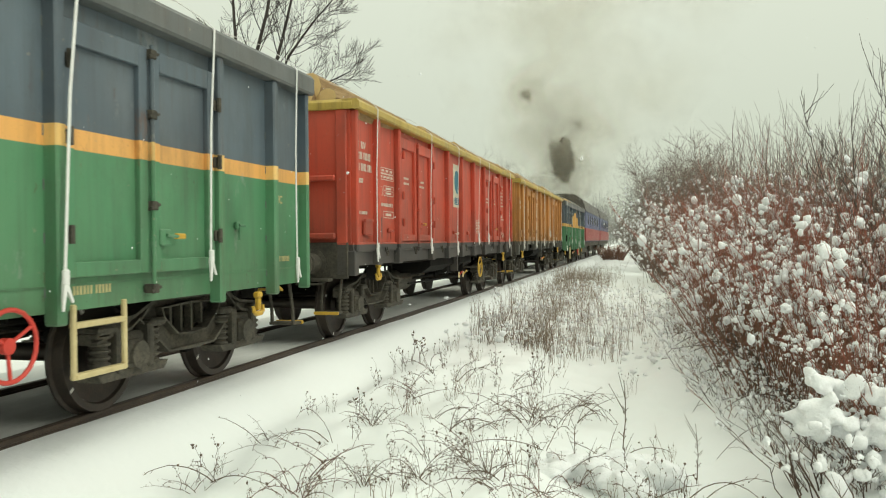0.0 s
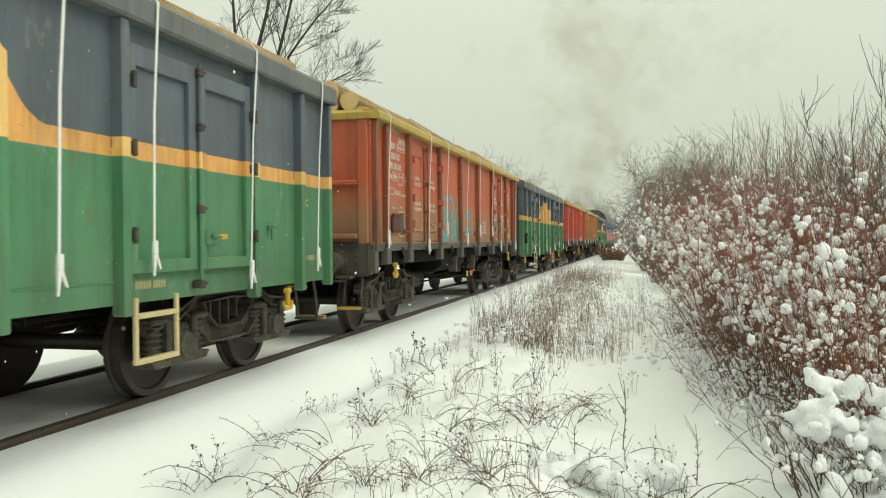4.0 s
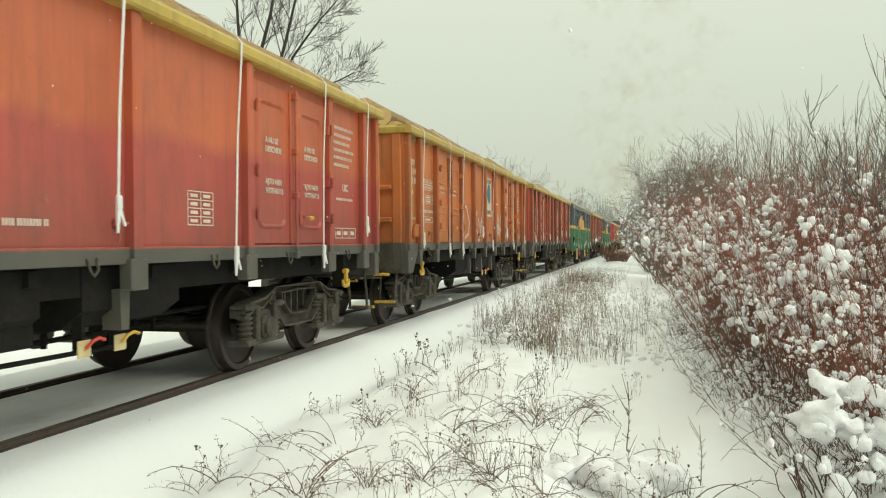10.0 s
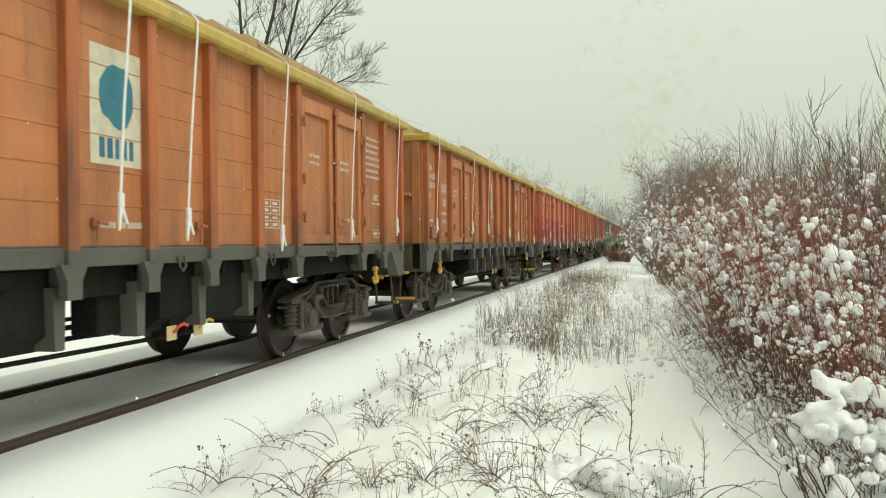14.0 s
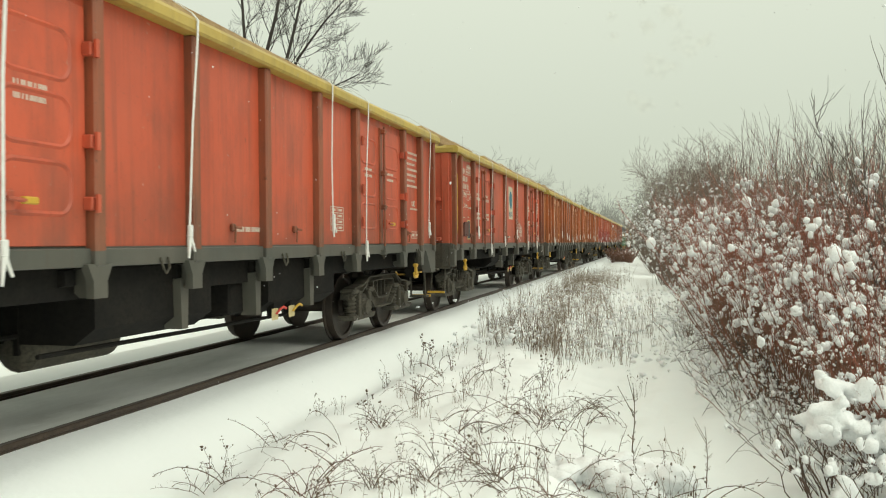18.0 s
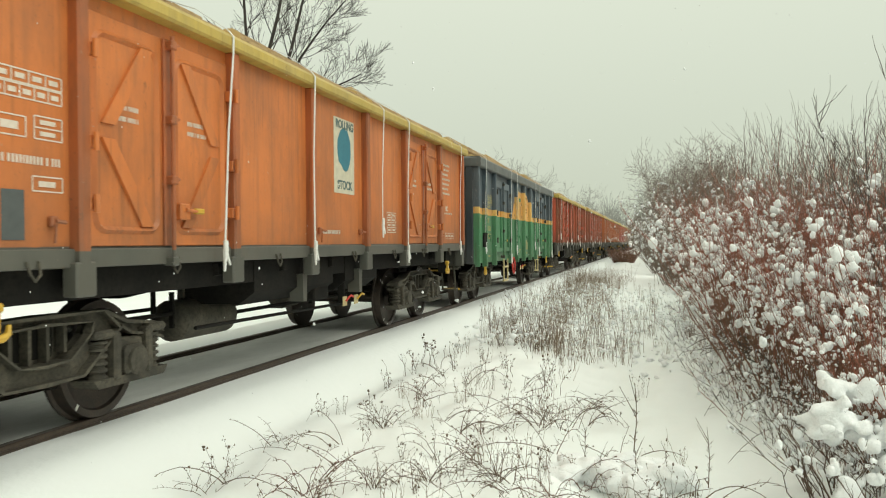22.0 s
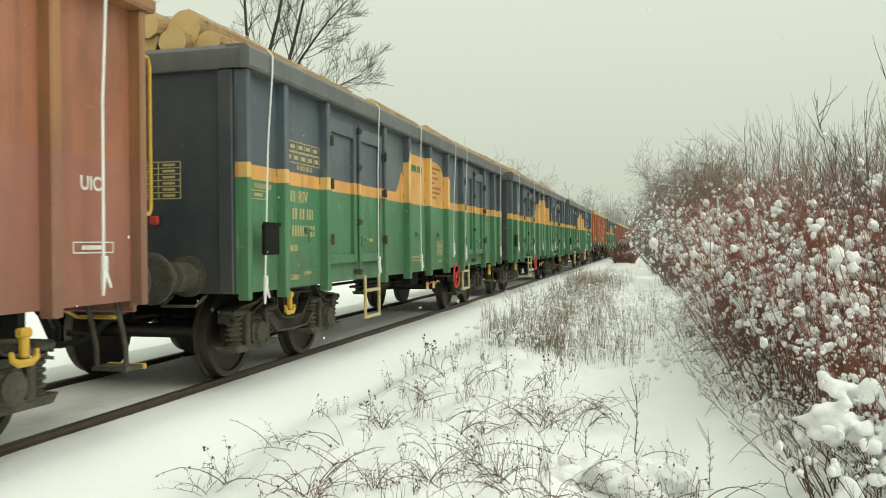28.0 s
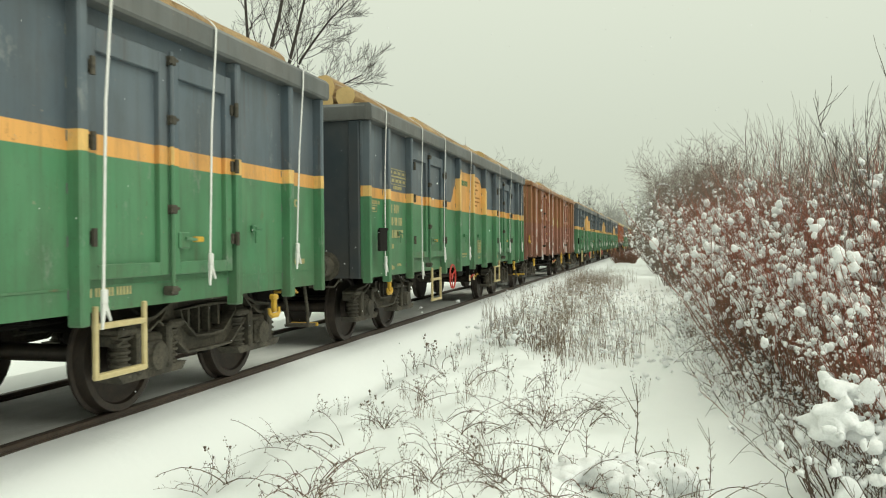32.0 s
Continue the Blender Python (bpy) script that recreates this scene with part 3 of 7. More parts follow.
def door_leaf(w, y0, y1, kind, mat, zlo, zhi, flip=1):
    """A door leaf at the near side, with its frame, hinges and handle as pieces."""
    x = 1.405
    g = Geo().box(1.385, x, y0, y1, zlo, zhi, 0.004)
    d = part("door", g, mat, w)
    b2 = 0.10
    if kind == "framed":
        f = Geo()
        for a, c, e, h in ((y0, y0 + b2, zlo, zhi), (y1 - b2, y1, zlo, zhi), (y0 + b2, y1 - b2, zhi - b2 * 1.6, zhi), (y0 + b2, y1 - b2, zlo, zlo + b2)):
            f.box(x - 0.004, x + 0.045, a, c, e, h, 0.006)
        part("door_frame", f, mat, d)
    elif kind == "brown":
        f = Geo()
        zm = (zlo + zhi) / 2
        for a, c, e, h in ((y0, y0 + b2, zlo, zhi), (y1 - b2, y1, zlo, zhi), (y0 + b2, y1 - b2, zhi - b2, zhi), (y0 + b2, y1 - b2, zm - 0.05, zm + 0.05), (y0 + b2, y1 - b2, zlo, zlo + b2)):
            f.box(x - 0.004, x + 0.04, a, c, e, h, 0.006)
        part("door_frame", f, mat, d)
    elif kind in ("pressed", "tall", "cross"):
        d3 = (zhi - zlo - 0.30) / 3
        rows = [(zlo + 0.08, zhi - 0.10)] if kind == "cross" else [(zlo + 0.15 + i * d3 + 0.03, zlo + 0.15 + (i + 1) * d3 - 0.03) for i in range(3)] if kind == "pressed" else [(zlo + 0.14, zhi - 0.16)]
        proud, t = (0.012, 0.045) if kind == "pressed" else (0.026, 0.060)
        for za, zb in rows:
            ya, yb, c = (y0 + 0.07, y1 - 0.06, 0.13) if kind == "cross" else (y0 + 0.13, y1 - 0.12, 0.13)
            turn = [(yb - c, zb - c, 0), (ya + c, zb - c, 90), (ya + c, za + c, 180), (yb - c, za + c, 270)]
            o1 = [p for q in turn for p in arc(q[0], q[1], c, c, q[2], q[2] + 90, 4)]
            o2 = [p for q in turn for p in arc(q[0], q[1], c - t, c - t, q[2], q[2] + 90, 4)]
            o3 = [p for q in turn for p in arc(q[0], q[1], c - t / 2, c - t / 2, q[2], q[2] + 90, 4)]
            n = len(o1)
            vs = [(x - 0.003, *p) for p in o1] + [(x + proud, *p) for p in o3] + [(x - 0.003, *p) for p in o2]
            part("pressed_panel", Geo().add(vs, [(k * n + i, k * n + (i + 1) % n, (k + 1) * n + (i + 1) % n, (k + 1) * n + i) for k in (0, 1) for i in range(n)]), mat, d)
    if kind == "cross":
        zm = (zlo + zhi) / 2
        near, away = (y0 + 0.16, y1 - 0.16) if flip > 0 else (y1 - 0.16, y0 + 0.16)
        k = 0.07 if away > near else -0.07
        for za, zb in ((zm + 0.05, zhi - 0.14), (zm - 0.05, zlo + 0.14)):
            part("pressed_brace", Geo().prism([(near, zb), (near + k * 2, zb), (away, za), (away - k * 2, za)], 0, x - 0.004, x + 0.022), mat, d)
    return d


def strap(y, lean, drop, load):
    """A white lashing strap: over the load, over the rim and down the side."""
    pts = [(0.2, y, 3.60), (0.75, y + 0.01, 3.55), (1.2, y + 0.02, 3.39), (1.50, y + 0.03, 3.19), (1.552, y + 0.03, 3.13), (1.552, y + 0.02, 2.98), (1.535, y + lean * 0.4, 2.3), (1.53, y + lean, drop)]
    g = Geo()
    hw = 0.0125
    vs, fs = [], []
    for p in pts:
        vs += [(p[0], p[1] - hw, p[2]), (p[0], p[1] + hw, p[2]), (p[0] - 0.006, p[1] + hw, p[2] - 0.003), (p[0] - 0.006, p[1] - hw, p[2] - 0.003)]
    for i in range(len(pts) - 1):
        for k in range(4):
            fs.append((i * 4 + k, i * 4 + (k + 1) % 4, i * 4 + 4 + (k + 1) % 4, i * 4 + 4 + k))
    g.add(vs, fs)
    e = pts[-1]
    g.box(e[0] - 0.01, e[0] + 0.02, e[1] - 0.026, e[1] + 0.026, e[2] - 0.02, e[2] + 0.08, 0.008)
    g.tube([(e[0], e[1], e[2]), (e[0] + 0.015, e[1] - 0.03 + lean * 0.1, e[2] - 0.18)], [0.022, 0.010], 5)
    g.tube([(e[0], e[1], e[2]), (e[0] + 0.015, e[1] + 0.05, e[2] - 0.13)], [0.02, 0.010], 5)
    part("strap", g, STRAP, load, "white lashing strap with knotted tail")


GREEN_SPEC = dict(body=GREEN, post=GREEN_POST, end=SLATE, rim=SLATE_RIM, rim_z=(2.94, 3.155), foot=0.82, plate=0.90, half=6.25, inner=(-1.2, -0.02, 1.17), door=(2.33, 4.35), extra=(5.43,), kind="framed", dz=(1.12, 2.80), gear="green")
RED_SPEC = dict(body=RED, post=RUSTY_POST, end=RED, rim=YELLOW_RIM, rim_z=(3.03, 3.16), foot=1.02, plate=1.20, half=6.36, inner=(-0.88, 0.88), door=(2.62, 4.62), extra=(), kind="tall", dz=(1.34, 2.92), gear="box")
SPECS = {
    "green": GREEN_SPEC,
    "red": {**RED_SPEC, "extra": (5.80,)},
    "dusty": {**RED_SPEC, "body": DUSTY, "post": RUSTY_POST, "end": DUSTY, "extra": (5.80,)},
    "wine": {**RED_SPEC, "body": WINE, "post": WINE, "end": WINE, "extra": (5.80,)},
    "salmon": {**RED_SPEC, "half": 6.36, "inner": (-1.48, -0.55, 0.55, 1.48), "door": (2.37, 4.38), "extra": (5.34,), "kind": "pressed", "gear": "gusset"},
    "vermilion": {**RED_SPEC, "half": 6.22, "inner": (-1.28, 0.0, 1.28), "door": (2.48, 4.48), "extra": (5.4,), "kind": "pressed", "gear": "gusset"},
    "orange": {**RED_SPEC, "body": ORANGE, "post": ORANGE_POST, "end": ORANGE, "half": 6.25, "inner": (-1.22, 0.0, 1.22), "door": (2.42, 4.42), "extra": (5.53,), "kind": "pressed", "gear": "gusset"},
    "tangerine": {**RED_SPEC, "body": ORANGE, "post": ORANGE_POST, "end": ORANGE, "half": 6.33, "inner": (-0.87, 0.87), "door": (2.57, 4.57), "kind": "cross"},
    "russet": {**RED_SPEC, "body": RUSSET, "post": ORANGE_POST, "end": RUSSET, "inner": (-1.74, -0.87, 0.0, 0.87, 1.74), "extra": (5.5,), "kind": "framed", "gear": "gusset"},
    "ochre": {**RED_SPEC, "body": OCHRE, "post": OCHRE, "end": OCHRE, "inner": (-1.2, 0.0, 1.2), "extra": (5.5,), "kind": "framed"},
    "crimson": {**RED_SPEC, "body": CRIMSON, "post": CRIMSON, "end": CRIMSON, "inner": (-1.2, 0.0, 1.2), "door": (2.4, 4.4), "extra": (5.4,), "kind": "framed", "plate": 1.02},
    "brown": {**GREEN_SPEC, "body": BROWN, "post": BROWN_POST, "end": BROWN_POST, "rim": BROWN_POST, "rim_z": (3.03, 3.15), "half": 6.35, "door": (2.33, 4.25), "kind": "brown", "dz": (1.36, 2.92), "foot": 0.90, "plate": 0.95, "gear": "brown"},
}


def build_wagon(style, label, wy=1.62, ladders=(-2.70, 2.80)):
    """An open bogie wagon; its origin lies on the rails' level under its middle."""
    st = SPECS[style]
    half, gear = st["half"], st["gear"]
    w = tagged(new("freight_wagon"), label, "freight wagon", "wagons of the goods train")
    zr0, zr1 = st["rim_z"]
    zp, zf = st["plate"], st["foot"]
    part("floor", Geo().box(-1.34, 1.34, -half + 0.04, half - 0.04, 1.19, 1.24), BLACK, w)
    ys = sorted(s * y for y in (half - 0.07, *st["extra"], *st["door"]) for s in (-1, 1))
    ys = sorted(ys + list(st["inner"]))
    part("side_wall", Geo().box(1.355, 1.388, -half, half, zp, zr0 + 0.02), st["body"], w)
    for y in ys:
        g = Geo()
        k = 1 if y > 0 else -1
        corner = abs(y) > half - 0.1
        hw = 0.034 if corner else 0.046
        if gear in ("green", "brown"):
            y = y + k * 0.034 if corner else y
            g.box(1.37, 1.49, y - hw, y + hw, zf if not corner else zf + 0.02, zr0 + 0.005, 0.014)
        else:
            g.box(1.37, 1.475, y - hw - 0.008, y + hw + 0.008, 1.20, zr0 + 0.005, 0.016)
            if corner and gear == "gusset":
                g.prism([(y - k * 0.50, 1.22), (y - k * 0.18, 0.86), (y + k * 0.068, 0.86), (y + k * 0.068, 1.22)], 0, 1.30, 1.45)
            elif corner:
                g.box(1.30, 1.45, y - 0.09, y + 0.068, 0.90, 1.22, 0.01)
            elif gear == "gusset":
                long = abs(y) < 1.9
                g.prism([(y - 0.13, 1.22), (y + 0.13, 1.22), (y + 0.072, 1.11), (y + 0.072, zf - 0.03), (y - 0.072, zf - 0.03), (y - 0.072, 1.11)], 0, 1.40, 1.46)
                g.prism([(1.06, 1.20), (1.40, 1.20), (1.40, zf - 0.03), (1.30, zf - 0.03)], 1, y - 0.012, y + 0.012)
                if long:
                    g.prism([(y - 0.06, zf + 0.05), (y + 0.06, zf + 0.05), (y + 0.045, 0.66), (y - 0.045, 0.66)], 0, 1.18, 1.34)
            else:
                g.box(1.36, 1.475, y - 0.10, y + 0.10, zf - 0.01, 1.24, 0.012)
                if abs(y) < 1.0:
                    g.prism([(y - 0.06, zf), (y + 0.06, zf), (y + 0.045, 0.72), (y - 0.045, 0.72)], 0, 1.18, 1.34)
        po = part("post", g, st["post"], w)
        if gear == "green" and not corner:
            weld = Geo()
            for n in range(6):
                z = 1.0 + n * 0.34
                weld.box(1.386, 1.394, -hw - 0.009, -hw + 0.002, z, z + 0.07, 0.003).box(1.386, 1.394, hw - 0.002, hw + 0.009, z, z + 0.07, 0.003)
            tagged(part("weld_seam", shared("weld", lambda: weld.mesh("weld_seam", WELD)), None, po), kind="stuff").location.y = y
    if gear not in ("green", "brown"):
        part("sill", Geo().box(1.388, 1.425, -half, half, 1.20, 1.325, 0.008), st["body"], w)
        for y in (-5.0, -3.5, -1.7, 0.4, 2.0, 3.5, 5.2):
            pr = Geo().tube([(1.43, -0.05, 1.25), (1.45, -0.04, 1.17), (1.45, 0, 1.13), (1.45, 0.04, 1.17), (1.43, 0.05, 1.25)], 0.010, 5)
            part("tie_ring", shared("ring", lambda: pr.mesh("tie_ring", IRON)), None, w).location.y = y
    if style in ("russet", "salmon"):
        for z in (1.62, 1.86, 2.10, 2.34, 2.58, 2.82):
            part("plate_seam", Geo().prism([(1.386, z - 0.012), (1.396, z), (1.386, z + 0.012)], 1, -st["door"][0] + 0.05, st["door"][0] - 0.05), st["body"], w)
    part("top_rim", Geo().prism([(1.30, zr0), (1.515, zr0), (1.535, zr0 + 0.02), (1.535, zr1 - 0.04), (1.50, zr1), (1.30, zr1)], 1, -half - 0.05, half + 0.05), st["rim"], w)
    # doors, hinges, latch bars
    for sgn in (-1, 1):
        lo, hi = sorted((sgn * st["door"][0], sgn * st["door"][1]))
        lo, hi = lo + 0.068, hi - 0.068
        yc = (lo + hi) / 2
        for k in (-1, 1):
            a, c = sorted((yc + k * 0.03, lo if k < 0 else hi))
            d = door_leaf(w, a, c, st["kind"], st["body"], *st["dz"], flip=k)
            yh = a if k < 0 else c
            for z in (st["dz"][0] + 0.28, 2.03, st["dz"][1] - 0.28):
                h = Geo().box(1.40, 1.475, yh - 0.03, yh + 0.03, z - 0.045, z + 0.045, 0.008).tube([(1.50, yh, z - 0.06), (1.50, yh, z + 0.06)], 0.02, 7)
                part("hinge", h, IRON if gear == "green" else st["body"], d)
        bar = Geo().tube([(1.47, yc, st["dz"][0] - 0.16), (1.47, yc, st["dz"][1] + 0.02)], 0.017, 8)
        bar.box(1.395, 1.43, yc - 0.05, yc + 0.05, st["dz"][0], st["dz"][1], 0.006)
        latch = part("latch_bar", bar, st["post"], w)
        for z in (st["dz"][0] - 0.12, st["dz"][0] + 0.5, 2.3, st["dz"][1] - 0.05):
            clamp = Geo().box(1.40, 1.497, yc - 0.036, yc + 0.036, z - 0.035, z + 0.035, 0.010).tube([(1.48, yc - 0.05, z - 0.02), (1.49, yc + 0.055, z + 0.01)], 0.012, 6)
            part("clamp", clamp, IRON if gear in ("brown", "green") else st["post"], latch)
        lk = Geo().box(1.40, 1.47, yc + 0.10, yc + 0.24, st["dz"][0] + 0.20, st["dz"][0] + 0.33, 0.01).tube([(1.48, yc + 0.16, st["dz"][0] + 0.28), (1.49, yc + 0.30, st["dz"][0] + 0.27)], 0.014, 6)
        lock = part("door_lock", lk, st["body"], w)
        part("handle_tip", Geo().box(1.46, 1.50, yc + 0.28, yc + 0.40, st["dz"][0] + 0.25, st["dz"][0] + 0.295, 0.008), YELLOW, lock, "yellow handle tip")
    # pressed seam along the plates, latch pins
    if gear == "green":
        part("seam", Geo().box(1.386, 1.394, -half + 0.1, half - 0.1, 1.06, 1.075), st["body"], w)
    for y in (-4.8, 4.75, -0.6, 0.7):
        g = Geo().box(1.388, 1.43, y - 0.03, y + 0.03, 1.46, 1.53, 0.01).tube([(1.43, y, 1.50), (1.45, y + 0.07, 1.49)], 0.014, 6).tube([(1.44, y - 0.01, 1.47), (1.44, y - 0.02, 1.36)], 0.010, 5)
        part("drain_cock", g, st["post"], w)
    # the far side, kept plain
    g = Geo().box(-1.388, -1.355, -half, half, zp, zr0 + 0.02)
    part("side_wall", g, st["body"], w)
    for y in ys:
        part("post", Geo().box(-1.49, -1.37, y - 0.07, y + 0.07, zf, zr0 + 0.005), st["body"], w)
    part("top_rim", Geo().prism([(-1.30, zr0), (-1.535, zr0), (-1.535, zr1 - 0.05), (-1.49, zr1), (-1.30, zr1)], 1, -half - 0.05, half + 0.05), st["rim"], w)
    # ends
    for e in (-1, 1):
        y = e * half
        part("end_wall", Geo().box(-1.355, 1.355, y - e * 0.035, y, 0.90, zr0 + 0.02), st["end"], w)
        for x in (-1.28, 1.28):
            part("end_post", Geo().box(x - 0.075, x + 0.07, y, y + e * 0.04, 0.9, zr0, 0.012), st["end"], w)
        if gear != "green":
            for x in {"tangerine": (-0.34,), "russet": ()}.get(style, (-0.10,)):
                part("end_post", Geo().box(x - 0.08, x + 0.08, y, y + e * 0.10, 0.95, zr0, 0.02), st["end"], w)
            for z in {"russet": (2.10,), "tangerine": ()}.get(style, (2.12, 1.38) if gear == "box" else (2.16, 1.66)):
                part("end_rib", Geo().box(-1.20, 1.20, y, y + e * 0.085, z, z + 0.07, 0.015), st["end"], w)
            part("buffer_beam", Geo().box(-1.36, 1.36, y, y + e * 0.04, 0.86, 1.33, 0.01), BROWN if gear == "brown" else IRON, w, "dark buffer beam")
            part("foot_rung", Geo().box(0.92, 1.16, y + e * 0.05, y + e * 0.20, 0.83, 0.87, 0.008), YELLOW if gear == "gusset" else IRON, w)
        part("end_rim", Geo().prism([(y - e * 0.05, zr0), (y + e * 0.05, zr0), (y + e * 0.06, zr0 + 0.02), (y + e * 0.06, zr1 - 0.04), (y + e * 0.03, zr1), (y - e * 0.05, zr1)], 0, -1.44, 1.44), st["rim"], w)
        if e > 0:
            rail = Geo().tube([(1.40, y - 0.02, 1.58), (1.40, y + 0.14, 1.58), (1.40, y + 0.16, 1.62), (1.40, y + 0.16, 2.68), (1.40, y + 0.14, 2.74), (1.40, y - 0.02, 2.74)], 0.015, 7)
        else:
            rail = Geo().tube([(-0.35, y - 0.02, 2.62), (-0.35, y - 0.13, 2.62), (0.45, y - 0.13, 2.62), (0.45, y - 0.02, 2.62)], 0.015, 7)
        part("grab_rail", rail, YELLOW if e > 0 else CREAM, w, "yellow grab rail")
        if e < 0 and style in ("salmon", "orange", "red", "vermilion", "tangerine"):
            side = Geo().tube([(1.39, y + 0.17, 1.52), (1.45, y + 0.17, 1.53), (1.455, y + 0.17, 1.57), (1.455, y + 0.17, 2.62), (1.45, y + 0.17, 2.66), (1.39, y + 0.17, 2.67)], 0.014, 7)
            part("corner_rail", side, YELLOW if style in ("salmon", "red") else CREAM, w, "upright painted grab rail")
            part("end_shelf", Geo().box(-0.1, 0.46, y - 0.19, y - 0.04, 1.93, 1.975, 0.008), st["end"], w, "narrow steel foot tread")
        if gear != "green" or e > 0:
            g = Geo().box(0.98, 1.28, y + e * 0.02, y + e * 0.22, 0.42, 0.45, 0.006)
            g.tube([(1.25, y - e * 0.05, 0.95), (1.25, y + e * 0.05, 0.60), (1.25, y + e * 0.06, 0.42)], 0.02, 6).tube([(1.0, y - e * 0.05, 0.95), (1.0, y + e * 0.05, 0.6), (1.0, y + e * 0.06, 0.42)], 0.02, 6)
            stp = part("step", g, IRON, w)
            part("step_edge", Geo().box(0.97, 1.30, y + e * 0.21, y + e * 0.24, 0.415, 0.455, 0.006), YELLOW, stp, "yellow step edge")
        part("shunter_bar", Geo().tube([(0.72, y + e * 0.02, 0.88), (0.72, y + e * 0.20, 0.80), (1.06, y + e * 0.20, 0.80), (1.06, y + e * 0.02, 0.88)], 0.014, 6), YELLOW if e > 0 else IRON, w)
        hose = Geo().tube([(0.36, y, 0.98), (0.40, y + e * 0.22, 0.92), (0.36, y + e * 0.42, 0.70), (0.20, y + e * 0.60, 0.52), (0.06, y + e * 0.72, 0.50)], 0.026, 7)
        part("brake_hose", hose, BLACK, w)
        yh = e * (5.20 if gear == "green" else 5.25)
        zh = 0.0 if gear in ("green", "brown") else 0.16
        g = Geo().box(1.36, 1.41, yh - 0.028, yh + 0.028, 0.68 + zh, 0.84 + zh, 0.012).box(1.35, 1.42, yh - 0.045, yh + 0.045, 0.80 + zh, 0.86 + zh, 0.015)
        g.tube([(1.385, yh - 0.105, 0.725 + zh), (1.39, yh - 0.095, 0.675 + zh), (1.39, yh - 0.05, 0.65 + zh), (1.39, yh + 0.05, 0.65 + zh), (1.39, yh + 0.095, 0.675 + zh), (1.385, yh + 0.105, 0.725 + zh)], [0.014, 0.02, 0.026, 0.026, 0.02, 0.014], 7)
        part("rope_hook", g, YELLOW, w, "yellow rope hook")
        part("hook_bracket", Geo().box(1.22, 1.37, yh - 0.03, yh + 0.03, 0.80, 1.19), BLACK, w)
    if gear == "green":
        for yc in ladders:
            g, zb = Geo(), 0.38 if yc < 0 else 0.44
            for a in (-0.29, 0.25):
                g.box(1.38, 1.415, yc + a, yc + a + 0.04, zb, 0.94, 0.008)
            for z in (zb, zb + 0.34):
                g.box(1.36, 1.425, yc - 0.27, yc + 0.27, z, z + 0.04, 0.008)
            part("ladder", g, CREAM, w, "cream steel step ladder")
        # plate table, tail lamp socket and placard
        table(w, "end", 0.34, 0.80, 1.78, 2.12, -half - 0.004, GOLD, 2, 6)
        part("lamp_socket", Geo().box(0.50, 0.58, -half - 0.05, -half, 1.54, 1.62, 0.01), SIGNAL_RED, w, "small red lamp socket")
        part("placard", Geo().box(1.505, 1.545, -6.04, -5.74, 1.25, 1.54, 0.01).box(1.53, 1.55, -6.06, -5.72, 1.52, 1.555), BLACK, w, "dark placard holder")
    if gear in ("green", "brown") or style == "crimson":
        g = Geo()
        g.tube([(1.42, wy + 0.215 * math.cos(a * math.pi / 12), 0.74 + 0.215 * math.sin(a * math.pi / 12)) for a in range(25)], 0.015, 7)
        for a in (30, 150, 270):
            g.tube([(1.40, wy, 0.74), (1.42, wy + 0.21 * math.cos(radians(a)), 0.74 + 0.21 * math.sin(radians(a)))], 0.012, 6)
        g.lathe([(0, 0.05), (0.05, 0.05)], 0, (1.37, wy, 0.74), 12)
        bw = part("brake_wheel", g, SIGNAL_RED if gear == "green" else YELLOW, w, "painted spoked brake wheel")
        part("wheel_shaft", Geo().tube([(1.0, wy, 0.74), (1.37, wy, 0.74)], 0.02, 6), IRON, bw)
    add_underframe(w, half, gear == "green")
    if gear in ("gusset", "box"):
        low, ends = (0.64, ((-2.3, -0.75), (0.35, 2.1))) if gear == "gusset" else (0.76, ((-1.9, 0.1), (0.5, 1.7)))
        for a, c in ends:
            part("belly_box", Geo().prism([(0.45, 1.18), (1.27, 1.18), (1.27, low + 0.12), (1.10, low), (0.45, low)], 1, a, c), BLACK, w, "black sheet-steel box under the floor")
    marks(w, style)
    return w


def bars(w, y0, y1, z, h, mat, n=1, x=1.3895, seed=0, name="lettering"):
    """A line of writing too small to read, as bars of its size."""
    r0 = random.Random(seed + int(y0 * 100) + int(z * 1000))
    g, y = Geo(), y0
    while y < y1 - h * 0.2:
        d = min(h * r0.uniform(0.26, 0.40), y1 - y)
        g.box(x, x + 0.003, y, y + d, z, z + h)
        y += d + h * (0.24 if r0.random() < 0.85 else 0.6)
    return tagged(part(name, g, mat, w, smooth=False), kind="stuff")


def table(w, face, a0, a1, z0, z1, at, mat, cols, rows):
    """A ruled table painted on a side or an end."""
    g, t = Geo(), 0.009

    def line(p0, p1, q0, q1):
        if face == "end":
            g.box(p0, p1, at - 0.002, at + 0.003, q0, q1)
        else:
            g.box(at, at + 0.003, p0, p1, q0, q1)

    for i in range(rows + 1):
        z = z0 + (z1 - z0) * i / rows
        line(a0, a1, z - t / 2, z + t / 2)
    for i in range(cols + 1):
        y = a0 + (a1 - a0) * i / cols
        line(y - t / 2, y + t / 2, z0, z1)
    for i in range(rows):
        for k in range(cols):
            y, z = a0 + (a1 - a0) * (k + 0.2) / cols, z0 + (z1 - z0) * (i + 0.3) / rows
            line(y, y + (a1 - a0) / cols * 0.55, z, z + (z1 - z0) / rows * 0.4)
    return part("data_table", g, mat, w, smooth=False)


